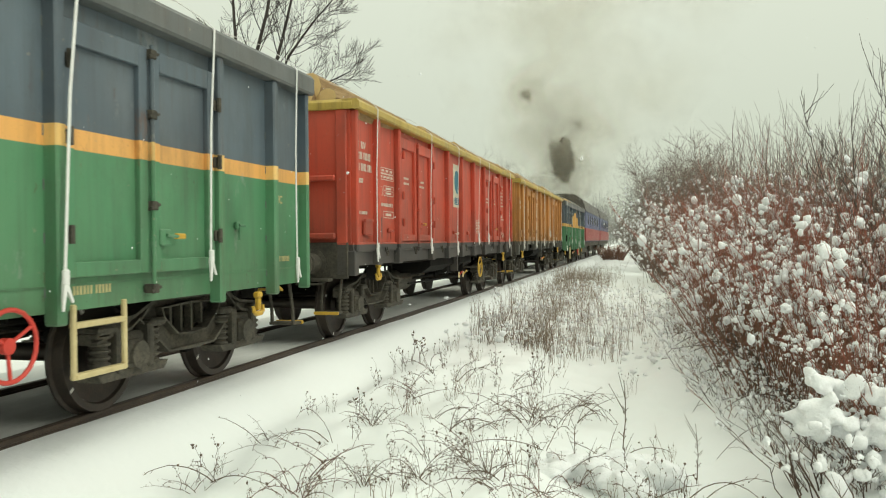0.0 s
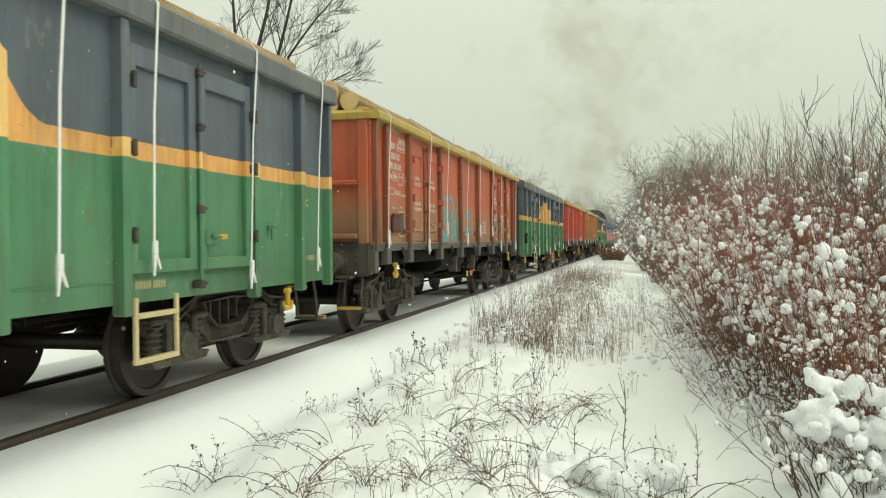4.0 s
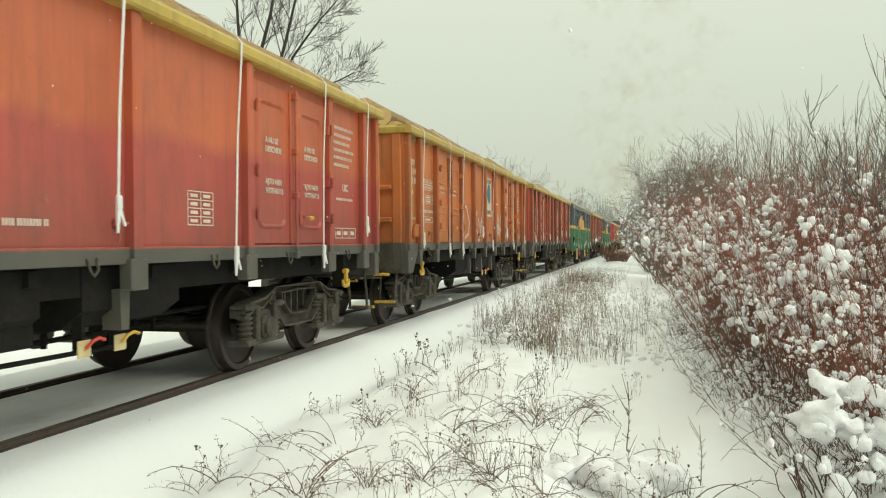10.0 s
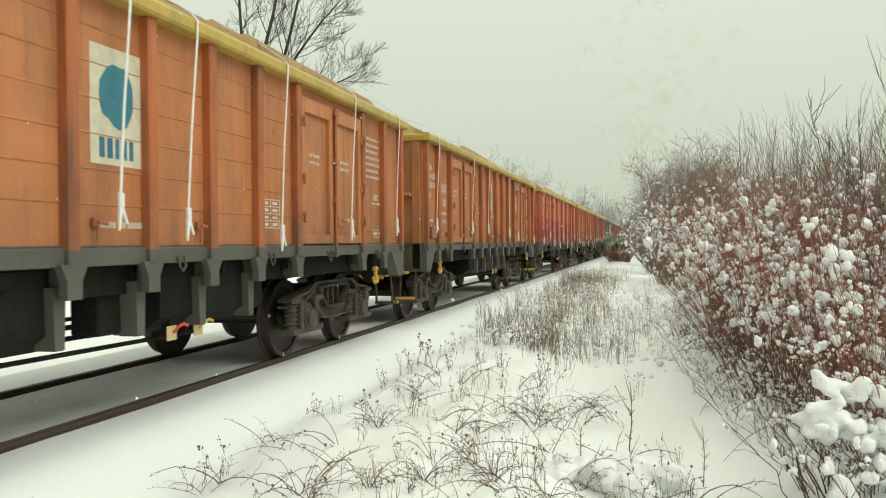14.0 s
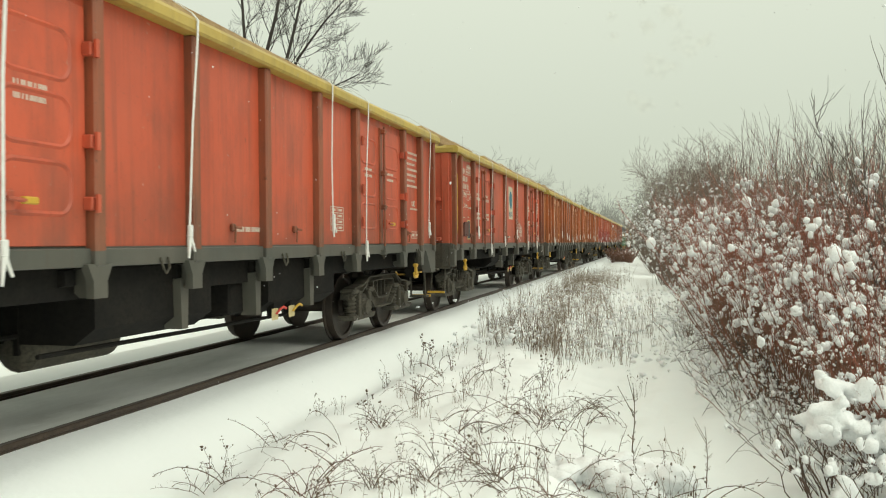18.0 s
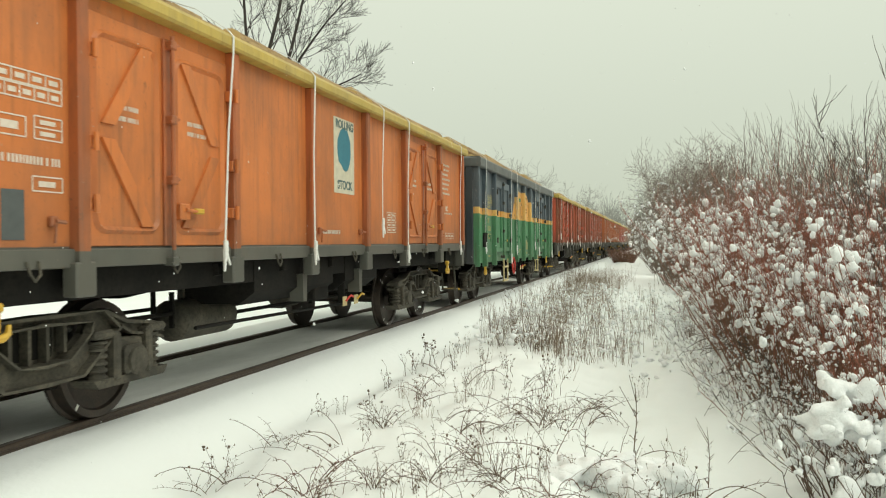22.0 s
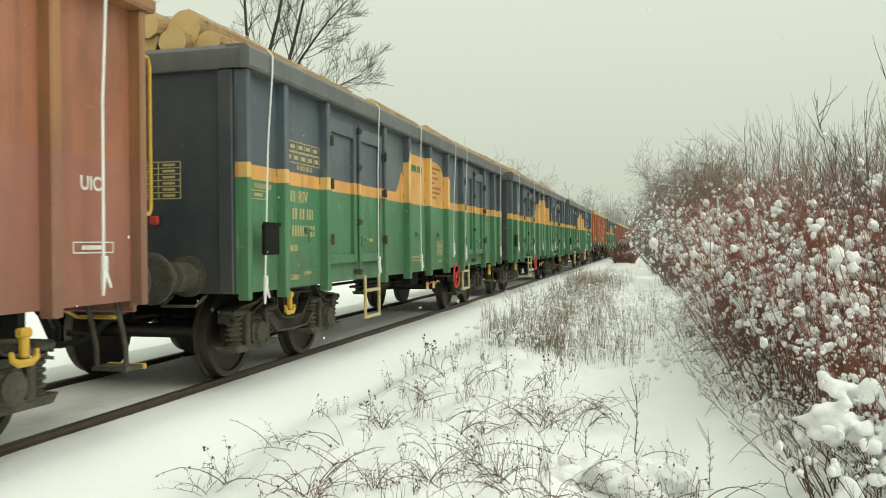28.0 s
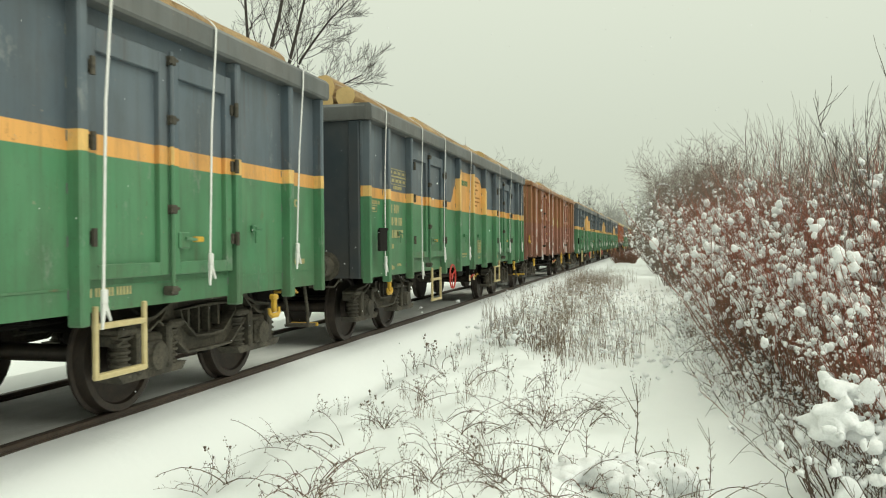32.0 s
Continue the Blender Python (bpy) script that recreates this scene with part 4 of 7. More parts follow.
def text(word, size, material, parent, y, z, x=1.3895, label=""):
    """Words painted on the near side, reading along the track."""
    def make():
        cu = bpy.data.curves.new("lettering", "FONT")
        cu.body, cu.size, cu.extrude, cu.offset = word, size, 0.0015, size * 0.025
        o = new("lettering", cu)
        me = bpy.data.meshes.new_from_object(o)
        bpy.data.objects.remove(o)
        me.materials.append(material)
        return me
    o = part("lettering", shared(("text", word, size, material.name), make), None, parent, label)
    o.matrix_basis = pose(x + 0.001, y, z, 90, 0, 90)
    return o


def marks(w, style):
    """Painted data on the near side."""
    if style == "green":
        table(w, "side", -5.2, -4.42, 2.32, 2.42, 1.3895, GOLD, 4, 1)
        table(w, "side", -5.28, -4.40, 2.20, 2.31, 1.3895, GOLD, 5, 1)
        bars(w, -5.0, -4.6, 2.13, 0.05, GOLD)
        text("RIV", 0.17, GOLD, w, -4.98, 1.79)
        bars(w, -5.24, -5.06, 1.79, 0.115, GOLD)
        bars(w, -5.24, -4.60, 1.61, 0.115, GOLD)
        bars(w, -5.24, -4.52, 1.43, 0.115, GOLD)
        text("Eaos", 0.13, GOLD, w, -5.24, 1.28)
        text("12.80m", 0.085, GOLD, w, -5.22, 0.98)
        text("14.04m", 0.07, GOLD, w, -4.86, 1.02)
        table(w, "side", -6.02, -5.72, 1.78, 1.86, 1.3895, GOLD, 1, 1)
        bars(w, -5.95, -5.6, 1.88, 0.05, GOLD)
        table(w, "side", 0.68, 1.02, 1.14, 1.40, 1.3895, GOLD, 4, 4)
        text("UIC", 0.11, GOLD, w, 5.58, 1.74)
        bars(w, 5.42, 5.95, 1.14, 0.055, GOLD)
        bars(w, -0.95, -0.30, 1.12, 0.035, GOLD)
        bars(w, -0.95, -0.40, 1.06, 0.03, GOLD)
        bars(w, 2.45, 2.95, 1.0, 0.06, GOLD, x=1.3895)
        bars(w, -1.0, -0.25, 2.47, 0.10, simple_once("emblem_green_letters", (0.05, 0.25, 0.13)), name="emblem_letters")
        part("emblem_leaf", Geo().prism([(-1.12, 2.50), (-0.95, 2.58), (-0.8, 2.64), (-1.02, 2.62)], 0, 1.3895, 1.393), simple_once("emblem_green_letters", (0.05, 0.25, 0.13)), w)
        for i in range(7):
            bars(w, 0.10, (0.92, 0.62, 0.74, 0.55, 0.92, 0.88, 0.66)[i], 2.60 - 0.082 * i, 0.034, simple_once("emblem_brown_letters", (0.46, 0.24, 0.075)), seed=i, name="emblem_letters")
        text("KE-GP", 0.085, GOLD, w, 0.72, 1.02)
        return
    if style == "brown":
        part("name_board", Geo().box(1.388, 1.392, -1.06, -0.14, 1.92, 2.24), simple_once("faded_yellow_board", (0.45, 0.36, 0.12)), w, "faded yellow name board")
        part("name_board", Geo().box(1.388, 1.392, 0.08, 1.06, 1.90, 2.22), simple_once("faded_yellow_board", (0.45, 0.36, 0.12)), w, "faded yellow name board")
        for y in (-0.95, -0.5, 0.2, 0.65):
            part("board_shape", Geo().box(1.3925, 1.395, y, y + 0.22, 1.98, 2.16), LETTER, w)
        part("contact_board", Geo().box(1.388, 1.392, -2.16, -1.48, 2.08, 2.42), simple_once("slate_blue_board", (0.06, 0.10, 0.12)), w, "slate-blue information board")
        for i in range(3):
            bars(w, -2.08, -1.6, 2.32 - 0.09 * i, 0.04, WHITE, x=1.393, seed=i)
        text("RIV", 0.13, WHITE, w, -2.0, 1.94)
        bars(w, -2.24, -2.08, 1.94, 0.10, WHITE)
        bars(w, -2.24, -1.62, 1.78, 0.10, WHITE)
        bars(w, -2.24, -1.65, 1.62, 0.10, WHITE)
        text("Eas", 0.13, WHITE, w, -2.24, 1.45)
        bars(w, -1.0, -0.25, 1.24, 0.10, WHITE)
        table(w, "side", 0.25, 0.62, 1.60, 1.86, 1.3895, WHITE, 3, 4)
        text("UIC", 0.13, WHITE, w, 5.75, 1.72)
        part("load_mark", Geo().box(1.3895, 1.3925, -6.17, -5.88, 1.955, 1.965).box(1.3895, 1.3925, -5.89, -5.88, 1.86, 1.955)
             .band([(-5.78, 1.90), (-5.74, 1.86), (-5.60, 1.86), (-5.56, 1.90), (-5.60, 1.94), (-5.74, 1.94)], [(-5.765, 1.90), (-5.735, 1.87), (-5.605, 1.87), (-5.575, 1.90), (-5.605, 1.93), (-5.735, 1.93)], 0, 1.3895, 1.3925)
             .box(1.3895, 1.3925, -5.76, -5.55, 1.74, 1.748).box(1.3895, 1.3925, -5.765, -5.755, 1.70, 1.79).box(1.3895, 1.3925, -5.555, -5.545, 1.70, 1.79), WHITE, w, "white painted load and length marks")
        for word, size, y, z in (("22000 kg", 0.062, -6.16, 1.88), ("20.0 t", 0.062, -6.12, 1.77), ("37.2 kN", 0.066, -6.13, 1.62), ("35 m", 0.055, -5.73, 1.88), ("12 m", 0.055, -5.72, 1.76), ("14.04m", 0.050, -5.75, 1.62)):
            text(word, size, WHITE, w, y, z)
        table(w, "side", -4.92, -4.52, 1.70, 1.78, 1.3895, WHITE, 4, 1)
        table(w, "side", -5.00, -4.52, 1.62, 1.70, 1.3895, WHITE, 5, 1)
        table(w, "side", -5.05, -4.52, 1.54, 1.62, 1.3895, WHITE, 2, 1)
        for i, word in enumerate("ABBC"):
            text(word, 0.075, WHITE, w, -4.90 + i * 0.10, 1.715)
        bars(w, -5.02, -4.58, 1.46, 0.035, WHITE)
        text("R 75m", 0.075, WHITE, w, -5.02, 1.03)
        table(w, "side", -5.06, -4.80, 1.01, 1.11, 1.3895, WHITE, 1, 1)
        part("placard", Geo().box(1.39, 1.43, -6.0, -5.64, 1.26, 1.54, 0.012).box(1.425, 1.44, -6.02, -5.62, 1.52, 1.55), BROWN_POST, w, "rust-brown placard holder")
        part("corner_lever", Geo().box(1.40, 1.46, -6.52, -6.30, 1.36, 1.42, 0.02).box(1.41, 1.45, -6.44, -6.39, 1.36, 1.56, 0.012).box(1.40, 1.47, -6.36, -6.24, 1.32, 1.39, 0.02), YELLOW, w, "yellow uncoupling lever")
        for z in (2.42, 2.68):
            part("end_rib", Geo().box(-1.30, 1.30, -6.50, -6.35, z, z + 0.11, 0.02), BROWN_POST, w)
        table(w, "side", 5.68, 6.08, 1.30, 1.37, 1.3895, WHITE, 1, 1)
        return
    if style in ("red", "dusty", "wine"):
        L, y0 = LETTER, -5.57
        bars(w, y0, y0 + 0.06, 2.72, 0.10, L)
        text("RIV", 0.145, L, w, y0 + 0.13, 2.72)
        bars(w, y0, y0 + 0.60, 2.57, 0.10, L)
        bars(w, y0, y0 + 0.66, 2.42, 0.10, L)
        text("aos", 0.12, L, w, y0, 2.28)
        table(w, "side", -5.36, -5.10, 2.26, 2.38, 1.3895, L, 1, 1)
        text("R75m", 0.09, L, w, -5.34, 2.29)
        part("volume_mark", Geo().band([(-5.06, 2.20), (-4.86, 2.20), (-4.86, 2.33), (-5.06, 2.33)], [(-5.05, 2.21), (-4.87, 2.21), (-4.87, 2.32), (-5.05, 2.32)], 0, 1.3895, 1.3925)
             .band([(-5.06, 2.33), (-4.86, 2.33), (-4.78, 2.40), (-4.98, 2.40)], [(-5.04, 2.337), (-4.87, 2.337), (-4.805, 2.393), (-4.975, 2.393)], 0, 1.3895, 1.3925)
             .band([(-4.86, 2.20), (-4.78, 2.27), (-4.78, 2.40), (-4.86, 2.33)], [(-4.85, 2.22), (-4.79, 2.275), (-4.79, 2.38), (-4.85, 2.32)], 0, 1.3895, 1.3925), L, w, "white outlined box mark")
        table(w, "side", -4.74, -4.58, 2.24, 2.34, 1.3895, L, 1, 1)
        table(w, "side", -5.06, -4.58, 2.82, 2.92, 1.3895, L, 4, 1)
        table(w, "side", -5.14, -4.58, 2.72, 2.82, 1.3895, L, 5, 1)
        for i, s in enumerate("ABBC"):
            text(s, 0.09, L, w, -5.03 + i * 0.12, 2.84)
        part("length_mark", Geo().band([(-5.50, 2.04), (-5.30, 2.04), (-5.25, 2.09), (-5.30, 2.14), (-5.50, 2.14)], [(-5.49, 2.05), (-5.305, 2.05), (-5.265, 2.09), (-5.305, 2.13), (-5.49, 2.13)], 0, 1.3895, 1.3925)
             .box(1.3895, 1.3925, -5.22, -4.98, 2.05, 2.062).box(1.3895, 1.3925, -5.22, -5.21, 2.0, 2.12).box(1.3895, 1.3925, -4.99, -4.98, 2.0, 2.12), L, w, "white arrow and length mark")
        text("12.8m", 0.06, L, w, -5.18, 2.075)
        bars(w, -4.92, -4.66, 2.03, 0.04, L)
        part("note_box", Geo().box(1.388, 1.44, -5.47, -5.12, 1.47, 1.74, 0.015).box(1.43, 1.452, -5.49, -5.10, 1.72, 1.755).box(1.44, 1.455, -5.40, -5.18, 1.50, 1.515), simple_once("maroon_note_box", (0.13, 0.05, 0.04)), w, "maroon steel note holder")
        nb = part("note_board", Geo().box(1.388, 1.393, -5.02, -4.80, 1.43, 1.78), simple_once("grey_note_board", (0.09, 0.10, 0.10)), w, "dark note board with a pale frame")
        part("note_frame", Geo().band([(-5.04, 1.41), (-4.78, 1.41), (-4.78, 1.80), (-5.04, 1.80)], [(-5.02, 1.43), (-4.80, 1.43), (-4.80, 1.78), (-5.02, 1.78)], 0, 1.388, 1.396), CREAM, nb)
        bars(w, -5.40, -5.24, 1.83, 0.025, L)
        bars(w, -5.0, -4.84, 1.85, 0.025, L)
        for i in range(6):
            bars(w, 4.80, 5.55 - 0.07 * (i % 3), 2.72 - i * 0.09, 0.038, L, seed=i)
        text("UIC", 0.12, L, w, 5.15, 1.98)
        bars(w, 4.95, 5.5, 1.86, 0.03, L)
        table(w, "side", 4.9, 5.6, 1.40, 1.52, 1.3895, L, 3, 1)
        for yc in (-3.62, 3.62):
            for y in (yc - 0.60, yc + 0.34):
                for word, z in (("A NU SE", 2.34), ("DESCHIDE", 2.25), ("AJTO NEM", 1.93), ("NYITHATO", 1.84)):
                    text(word, 0.078, L, w, y, z, 1.411)
        table(w, "side", 1.65, 2.05, 1.50, 1.78, 1.3895, L, 2, 4)
        bars(w, -0.55, 0.05, 1.46, 0.045, L)
        table(w, "end", -0.45, 0.15, 1.76, 2.0, -SPECS[style]["half"] - 0.004, L, 3, 5)
        return
    hi = SPECS[style]["door"][1]
    e0, e1 = -SPECS[style]["half"] + 0.25, -hi - 0.12
    m = LETTER
    far = (5.35,) if style == "tangerine" else SPECS[style]["extra"]
    mid = -far[0] + 0.1 if far else e0 + 0.42
    text("RIV", 0.13, m, w, e0 + 0.16, 2.58)
    bars(w, e0, e0 + 0.13, 2.58, 0.10, m)
    bars(w, e0, e0 + 0.55, 2.43, 0.10, m)
    bars(w, e0, e0 + 0.62, 2.28, 0.10, m)
    text("Eaos", 0.13, m, w, e0, 2.12)
    table(w, "side", mid, e1, 2.32 if far else 2.0, 2.40 if far else 2.07, 1.3895, m, 4, 1)
    table(w, "side", mid - 0.03, e1, 2.23 if far else 1.92, 2.31 if far else 1.99, 1.3895, m, 5, 1)
    table(w, "side", mid, mid + 0.25, 2.0 if far else 1.72, 2.12 if far else 1.85, 1.3895, m, 1, 1)
    table(w, "side", mid + 0.32, e1, 2.0 if far else 1.72, 2.14 if far else 1.87, 1.3895, m, 1, 2)
    bars(w, mid, e1, 1.84 if far else 1.6, 0.05, m)
    table(w, "side", mid + 0.3, e1, 1.68 if far else 1.48, 1.77 if far else 1.57, 1.3895, m, 1, 1)
    bars(w, e0, e0 + 0.4, 1.70, 0.045, m)
    part("note_box", Geo().box(1.388, 1.44, e0 + 0.18, e0 + 0.48, 1.42, 1.62, 0.015).box(1.43, 1.45, e0 + 0.16, e0 + 0.50, 1.60, 1.635), SPECS[style]["body"], w, "steel note holder")
    part("note_board", Geo().box(1.388, 1.393, mid + 0.05 if far else e1 - 0.3, mid + 0.23 if far else e1 - 0.12, 1.38, 1.68), simple_once("grey_note_board", (0.09, 0.10, 0.10)), w, "dark note board with a pale frame")
    # the front bay and the doors
    f0 = hi + 0.14
    for i in range(7):
        bars(w, f0, f0 + 0.75 - 0.06 * (i % 3), 2.72 - i * 0.085, 0.035, m, seed=i)
    text("UIC", 0.12, m, w, f0 + 0.42, 1.92)
    bars(w, f0 + 0.35, f0 + 0.9, 1.86, 0.03, m)
    table(w, "side", f0 + 0.40, f0 + 1.0, 1.42, 1.52, 1.3895, m, 3, 1)
    for s in (-1, 1):
        yc = s * (SPECS[style]["door"][0] + hi) / 2
        for y in (yc - 0.62, yc + 0.30):
            bars(w, y, y + 0.28, 2.30, 0.035, m, x=1.406)
            bars(w, y, y + 0.28, 2.22, 0.035, m, x=1.406, seed=2)
    table(w, "side", SPECS[style]["door"][0] - 0.75, SPECS[style]["door"][0] - 0.35, 1.50, 1.78, 1.3895, m, 2, 4)
    bars(w, -0.55, 0.05, 1.46, 0.045, m)
    # tables on the end
    table(w, "end", -0.45, 0.15, 1.76, 2.0, -SPECS[style]["half"] - 0.004, m, 3, 5)


def simple_once(name, colour):
    return shared(("mat", name), lambda: simple(name, colour, None, 0.7, 10.0))


def poster(w, y, z, wd, ht, words=()):
    """A white square sheet with a blue-green blot and a line of bars."""
    p = part("emblem_sheet", Geo().box(1.3885, 1.3925, y, y + wd, z, z + ht), simple_once("weathered_cream_sheet", (0.66, 0.61, 0.47)), w, "white sheet with a blue-green emblem")
    r0, cy, cz, r = random.Random(3), y + wd / 2, z + ht * 0.60, wd * 0.34
    ring = [(cy + r * (1 + r0.uniform(-0.14, 0.10)) * math.cos(i * math.pi / 9), cz + r * 1.15 * (1 + r0.uniform(-0.14, 0.10)) * math.sin(i * math.pi / 9)) for i in range(18)]
    part("blot", Geo().prism(ring, 0, 1.393, 1.3955), TEAL, p)
    if words:
        text(words[0], wd * 0.21, simple_once("emblem_grey", (0.10, 0.16, 0.16)), p, y + wd * 0.09, z + ht * 0.87, 1.393)
        text(words[1], wd * 0.22, simple_once("emblem_grey", (0.10, 0.16, 0.16)), p, y + wd * 0.16, z + ht * 0.06, 1.393)
        return
    bars(p, y + wd * 0.16, y + wd * 0.88, z + ht * 0.06, ht * 0.17, simple_once("emblem_blue", (0.035, 0.17, 0.26)), x=1.393)


def spray(w, strokes, mat, r=0.03, name="graffiti", x0=1.3895, squeeze=(0, 0, 1)):
    """Sprayed lines on the near side, flat on the plate."""
    g = Geo()
    for s in strokes:
        g.tube([(1.39, squeeze[1] + (y - squeeze[0]) * squeeze[2], z) for y, z in s], r, 6)
    g.v = [(x0 + (x - 1.39) * 0.08, y, z) for x, y, z in g.v]
    part(name, g, mat, w, "sprayed graffiti")


def log_load(seed, label):
    """Sawn logs heaped lengthwise in three stacks, lying on those below that fill the wagon."""
    r0 = random.Random(seed)
    w = tagged(new("log_load"), label, "logs", "loads of logs")
    for stack in range(3):
        yc = (stack - 1) * 4.02
        layers = [(3.09, 8, 1.20), (3.26, 7, 1.06), (3.42, 5, 0.72)]
        for z, k, half in layers:
            for i in range(k):
                rr = r0.uniform(0.11, 0.18)
                x = -half + 2 * half * i / (k - 1) + r0.uniform(-0.04, 0.04)
                y0, y1 = yc - 1.98 + r0.uniform(-0.10, 0.10), yc + 1.98 + r0.uniform(-0.10, 0.10)
                dx, dz = r0.uniform(-0.08, 0.08), r0.uniform(-0.04, 0.05)
                zc = z + r0.uniform(-0.05, 0.05)
                g = Geo()
                pts = []
                n = 10
                vs, fs, mm = [], [], []
                for q in range(4):
                    u = q / 3
                    for a in range(n):
                        wob = rr * (1.05 - 0.12 * u) * (1 + 0.05 * math.sin(a * 2 + i + q))
                        vs.append((x + dx * (u - 0.5) + wob * math.cos(2 * math.pi * a / n), y0 + (y1 - y0) * u, zc + dz * (u - 0.5) + wob * math.sin(2 * math.pi * a / n)))
                g.add(vs, [(q * n + a, q * n + n + a, q * n + n + (a + 1) % n, q * n + (a + 1) % n) for q in range(3) for a in range(n)])
                g.add(vs[:n], [list(range(n))], 1)
                g.add(vs[-n:], [list(range(n))[::-1]], 1)
                part("log", g, [BARK, SAWN], w)
    return w


# ---- plants ----
def tubes(P, R, k=3):
    """Many thin tapered tubes at once. P: (count, points, 3), R: (count, points)."""
    n, m, _ = P.shape
    d = np.gradient(P, axis=1)
    d /= np.linalg.norm(d, axis=2, keepdims=True) + 1e-9
    ref = np.where(np.abs(d[..., 2:3]) > 0.9, np.array([1.0, 0, 0]), np.array([0, 0, 1.0]))
    u = np.cross(d, ref)
    u /= np.linalg.norm(u, axis=2, keepdims=True) + 1e-9
    w = np.cross(d, u)
    a = 2 * np.pi * np.arange(k) / k
    V = P[:, :, None, :] + R[:, :, None, None] * (u[:, :, None, :] * np.cos(a)[None, None, :, None] + w[:, :, None, :] * np.sin(a)[None, None, :, None])
    base = (np.arange(n)[:, None, None] * m + np.arange(m - 1)[None, :, None]) * k
    i, j = np.arange(k), (np.arange(k) + 1) % k
    F = np.stack([base + i, base + j, base + k + j, base + k + i], axis=-1)
    return V.reshape(-1, 3), F.reshape(-1, 4)


def fast_mesh(name, V, F, mats, index=None, smooth=True):
    me = bpy.data.meshes.new(name)
    k = F.shape[1]
    me.vertices.add(len(V))
    me.vertices.foreach_set("co", np.asarray(V, np.float32).ravel())
    me.loops.add(F.size)
    me.loops.foreach_set("vertex_index", F.astype(np.int32).ravel())
    me.polygons.add(len(F))
    me.polygons.foreach_set("loop_start", np.arange(0, F.size, k, dtype=np.int32))
    me.polygons.foreach_set("loop_total", np.full(len(F), k, np.int32))
    for m in mats:
        me.materials.append(m)
    if index is not None:
        me.polygons.foreach_set("material_index", index.astype(np.int32))
    me.polygons.foreach_set("use_smooth", np.full(len(F), smooth))
    me.update(calc_edges=True)
    return me


bmi = bmesh.new()
bmesh.ops.create_icosphere(bmi, subdivisions=2, radius=1.0)
BALL_V = np.array([v.co[:] for v in bmi.verts])
BALL_F = np.array([[v.index for v in f.verts] for f in bmi.faces])
bmi.free()
bmi = bmesh.new()
bmesh.ops.create_icosphere(bmi, subdivisions=1, radius=1.0)
NUT_V = np.array([v.co[:] for v in bmi.verts])
NUT_F = np.array([[v.index for v in f.verts] for f in bmi.faces])
bmi.free()


def clumps(C, R, rng, fine=False, flat=1.05):
    """Lumpy snow pads at places C with sizes R."""
    bv, bf = (BALL_V, BALL_F) if fine else (NUT_V, NUT_F)
    n = len(C)
    s = 1 + 0.38 * rng.standard_normal((n, len(bv), 1)) * (0.35 if fine else 1)
    stretch = rng.uniform(0.72, 1.3, (n, 1, 3)) * np.array([1, 1, flat])
    V = C[:, None, :] + R[:, None, None] * bv[None] * s * stretch
    F = bf[None] + (np.arange(n) * len(bv))[:, None, None]
    return V.reshape(-1, 3), F.reshape(-1, 3)


def fuse(o):
    """Melts overlapping lumps into one soft body."""
    m = o.modifiers.new("fuse", "REMESH")
    m.mode, m.voxel_size, m.use_smooth_shade = "VOXEL", 0.016, True
    m = o.modifiers.new("soften", "SMOOTH")
    m.factor, m.iterations = 0.5, 9


def shoots(rng, n, radius, height, spread_out, side=5, thick=0.007, wobble=0.018, bend=0.22):
    """Shoots of a shrub with side twigs: arrays of tubes, and points where snow may rest."""
    a = rng.uniform(0, 2 * np.pi, n)
    r = radius * np.sqrt(rng.uniform(0, 1, n))
    base = np.stack([r * np.cos(a), r * np.sin(a), np.full(n, -0.1)], 1)
    L = height * rng.uniform(0.55, 1.08, n)
    out = np.stack([np.cos(a), np.sin(a)], 1) * (spread_out * (0.25 + r / radius) * rng.uniform(0.5, 1.3, n))[:, None] + rng.normal(0, 0.12, (n, 2))
    t = np.linspace(0, 1, 6)
    P = np.zeros((n, 6, 3))
    P[:, :, :2] = base[:, None, :2] + out[:, None, :] * (L[:, None] * t ** 1.2)[..., None] + rng.normal(0, wobble, (n, 6, 2)) * (L[:, None, None])
    P[:, :, :2] += rng.normal(0, bend, (n, 1, 2)) * (L[:, None] * t * (1 - t))[..., None]
    P[:, :, 2] = base[:, None, 2] + L[:, None] * t * (1 - 0.12 * np.linalg.norm(out, axis=1)[:, None] * t)
    R = thick * rng.uniform(0.7, 1.4, (n, 1)) * (1 - 0.75 * t)[None]
    # side twigs
    m = n * side
    own = np.repeat(np.arange(n), side)
    u = rng.uniform(0.3, 0.97, m)
    k = np.minimum((u * 5).astype(int), 4)
    f = (u * 5 - k)[:, None]
    S = P[own, k] * (1 - f) + P[own, k + 1] * f
    D = P[own, k + 1] - P[own, k]
    D /= np.linalg.norm(D, axis=1, keepdims=True)
    D = D * 0.9 + rng.normal(0, 0.34, (m, 3))
    D[:, 2] = np.abs(D[:, 2]) * 0.9 + 0.2
    D /= np.linalg.norm(D, axis=1, keepdims=True)
    l2 = np.minimum(height, 2.6) * rng.uniform(0.07, 0.24, m)
    tt = np.linspace(0, 1, 4)
    Q = S[:, None, :] + D[:, None, :] * (l2[:, None] * tt)[..., None] + rng.normal(0, 0.02, (m, 4, 3)) * l2[:, None, None] * 1.5
    Q[:, 0] = S
    RQ = thick * 0.5 * rng.uniform(0.7, 1.2, (m, 1)) * (1 - 0.6 * tt)[None]
    return P, R, Q, RQ


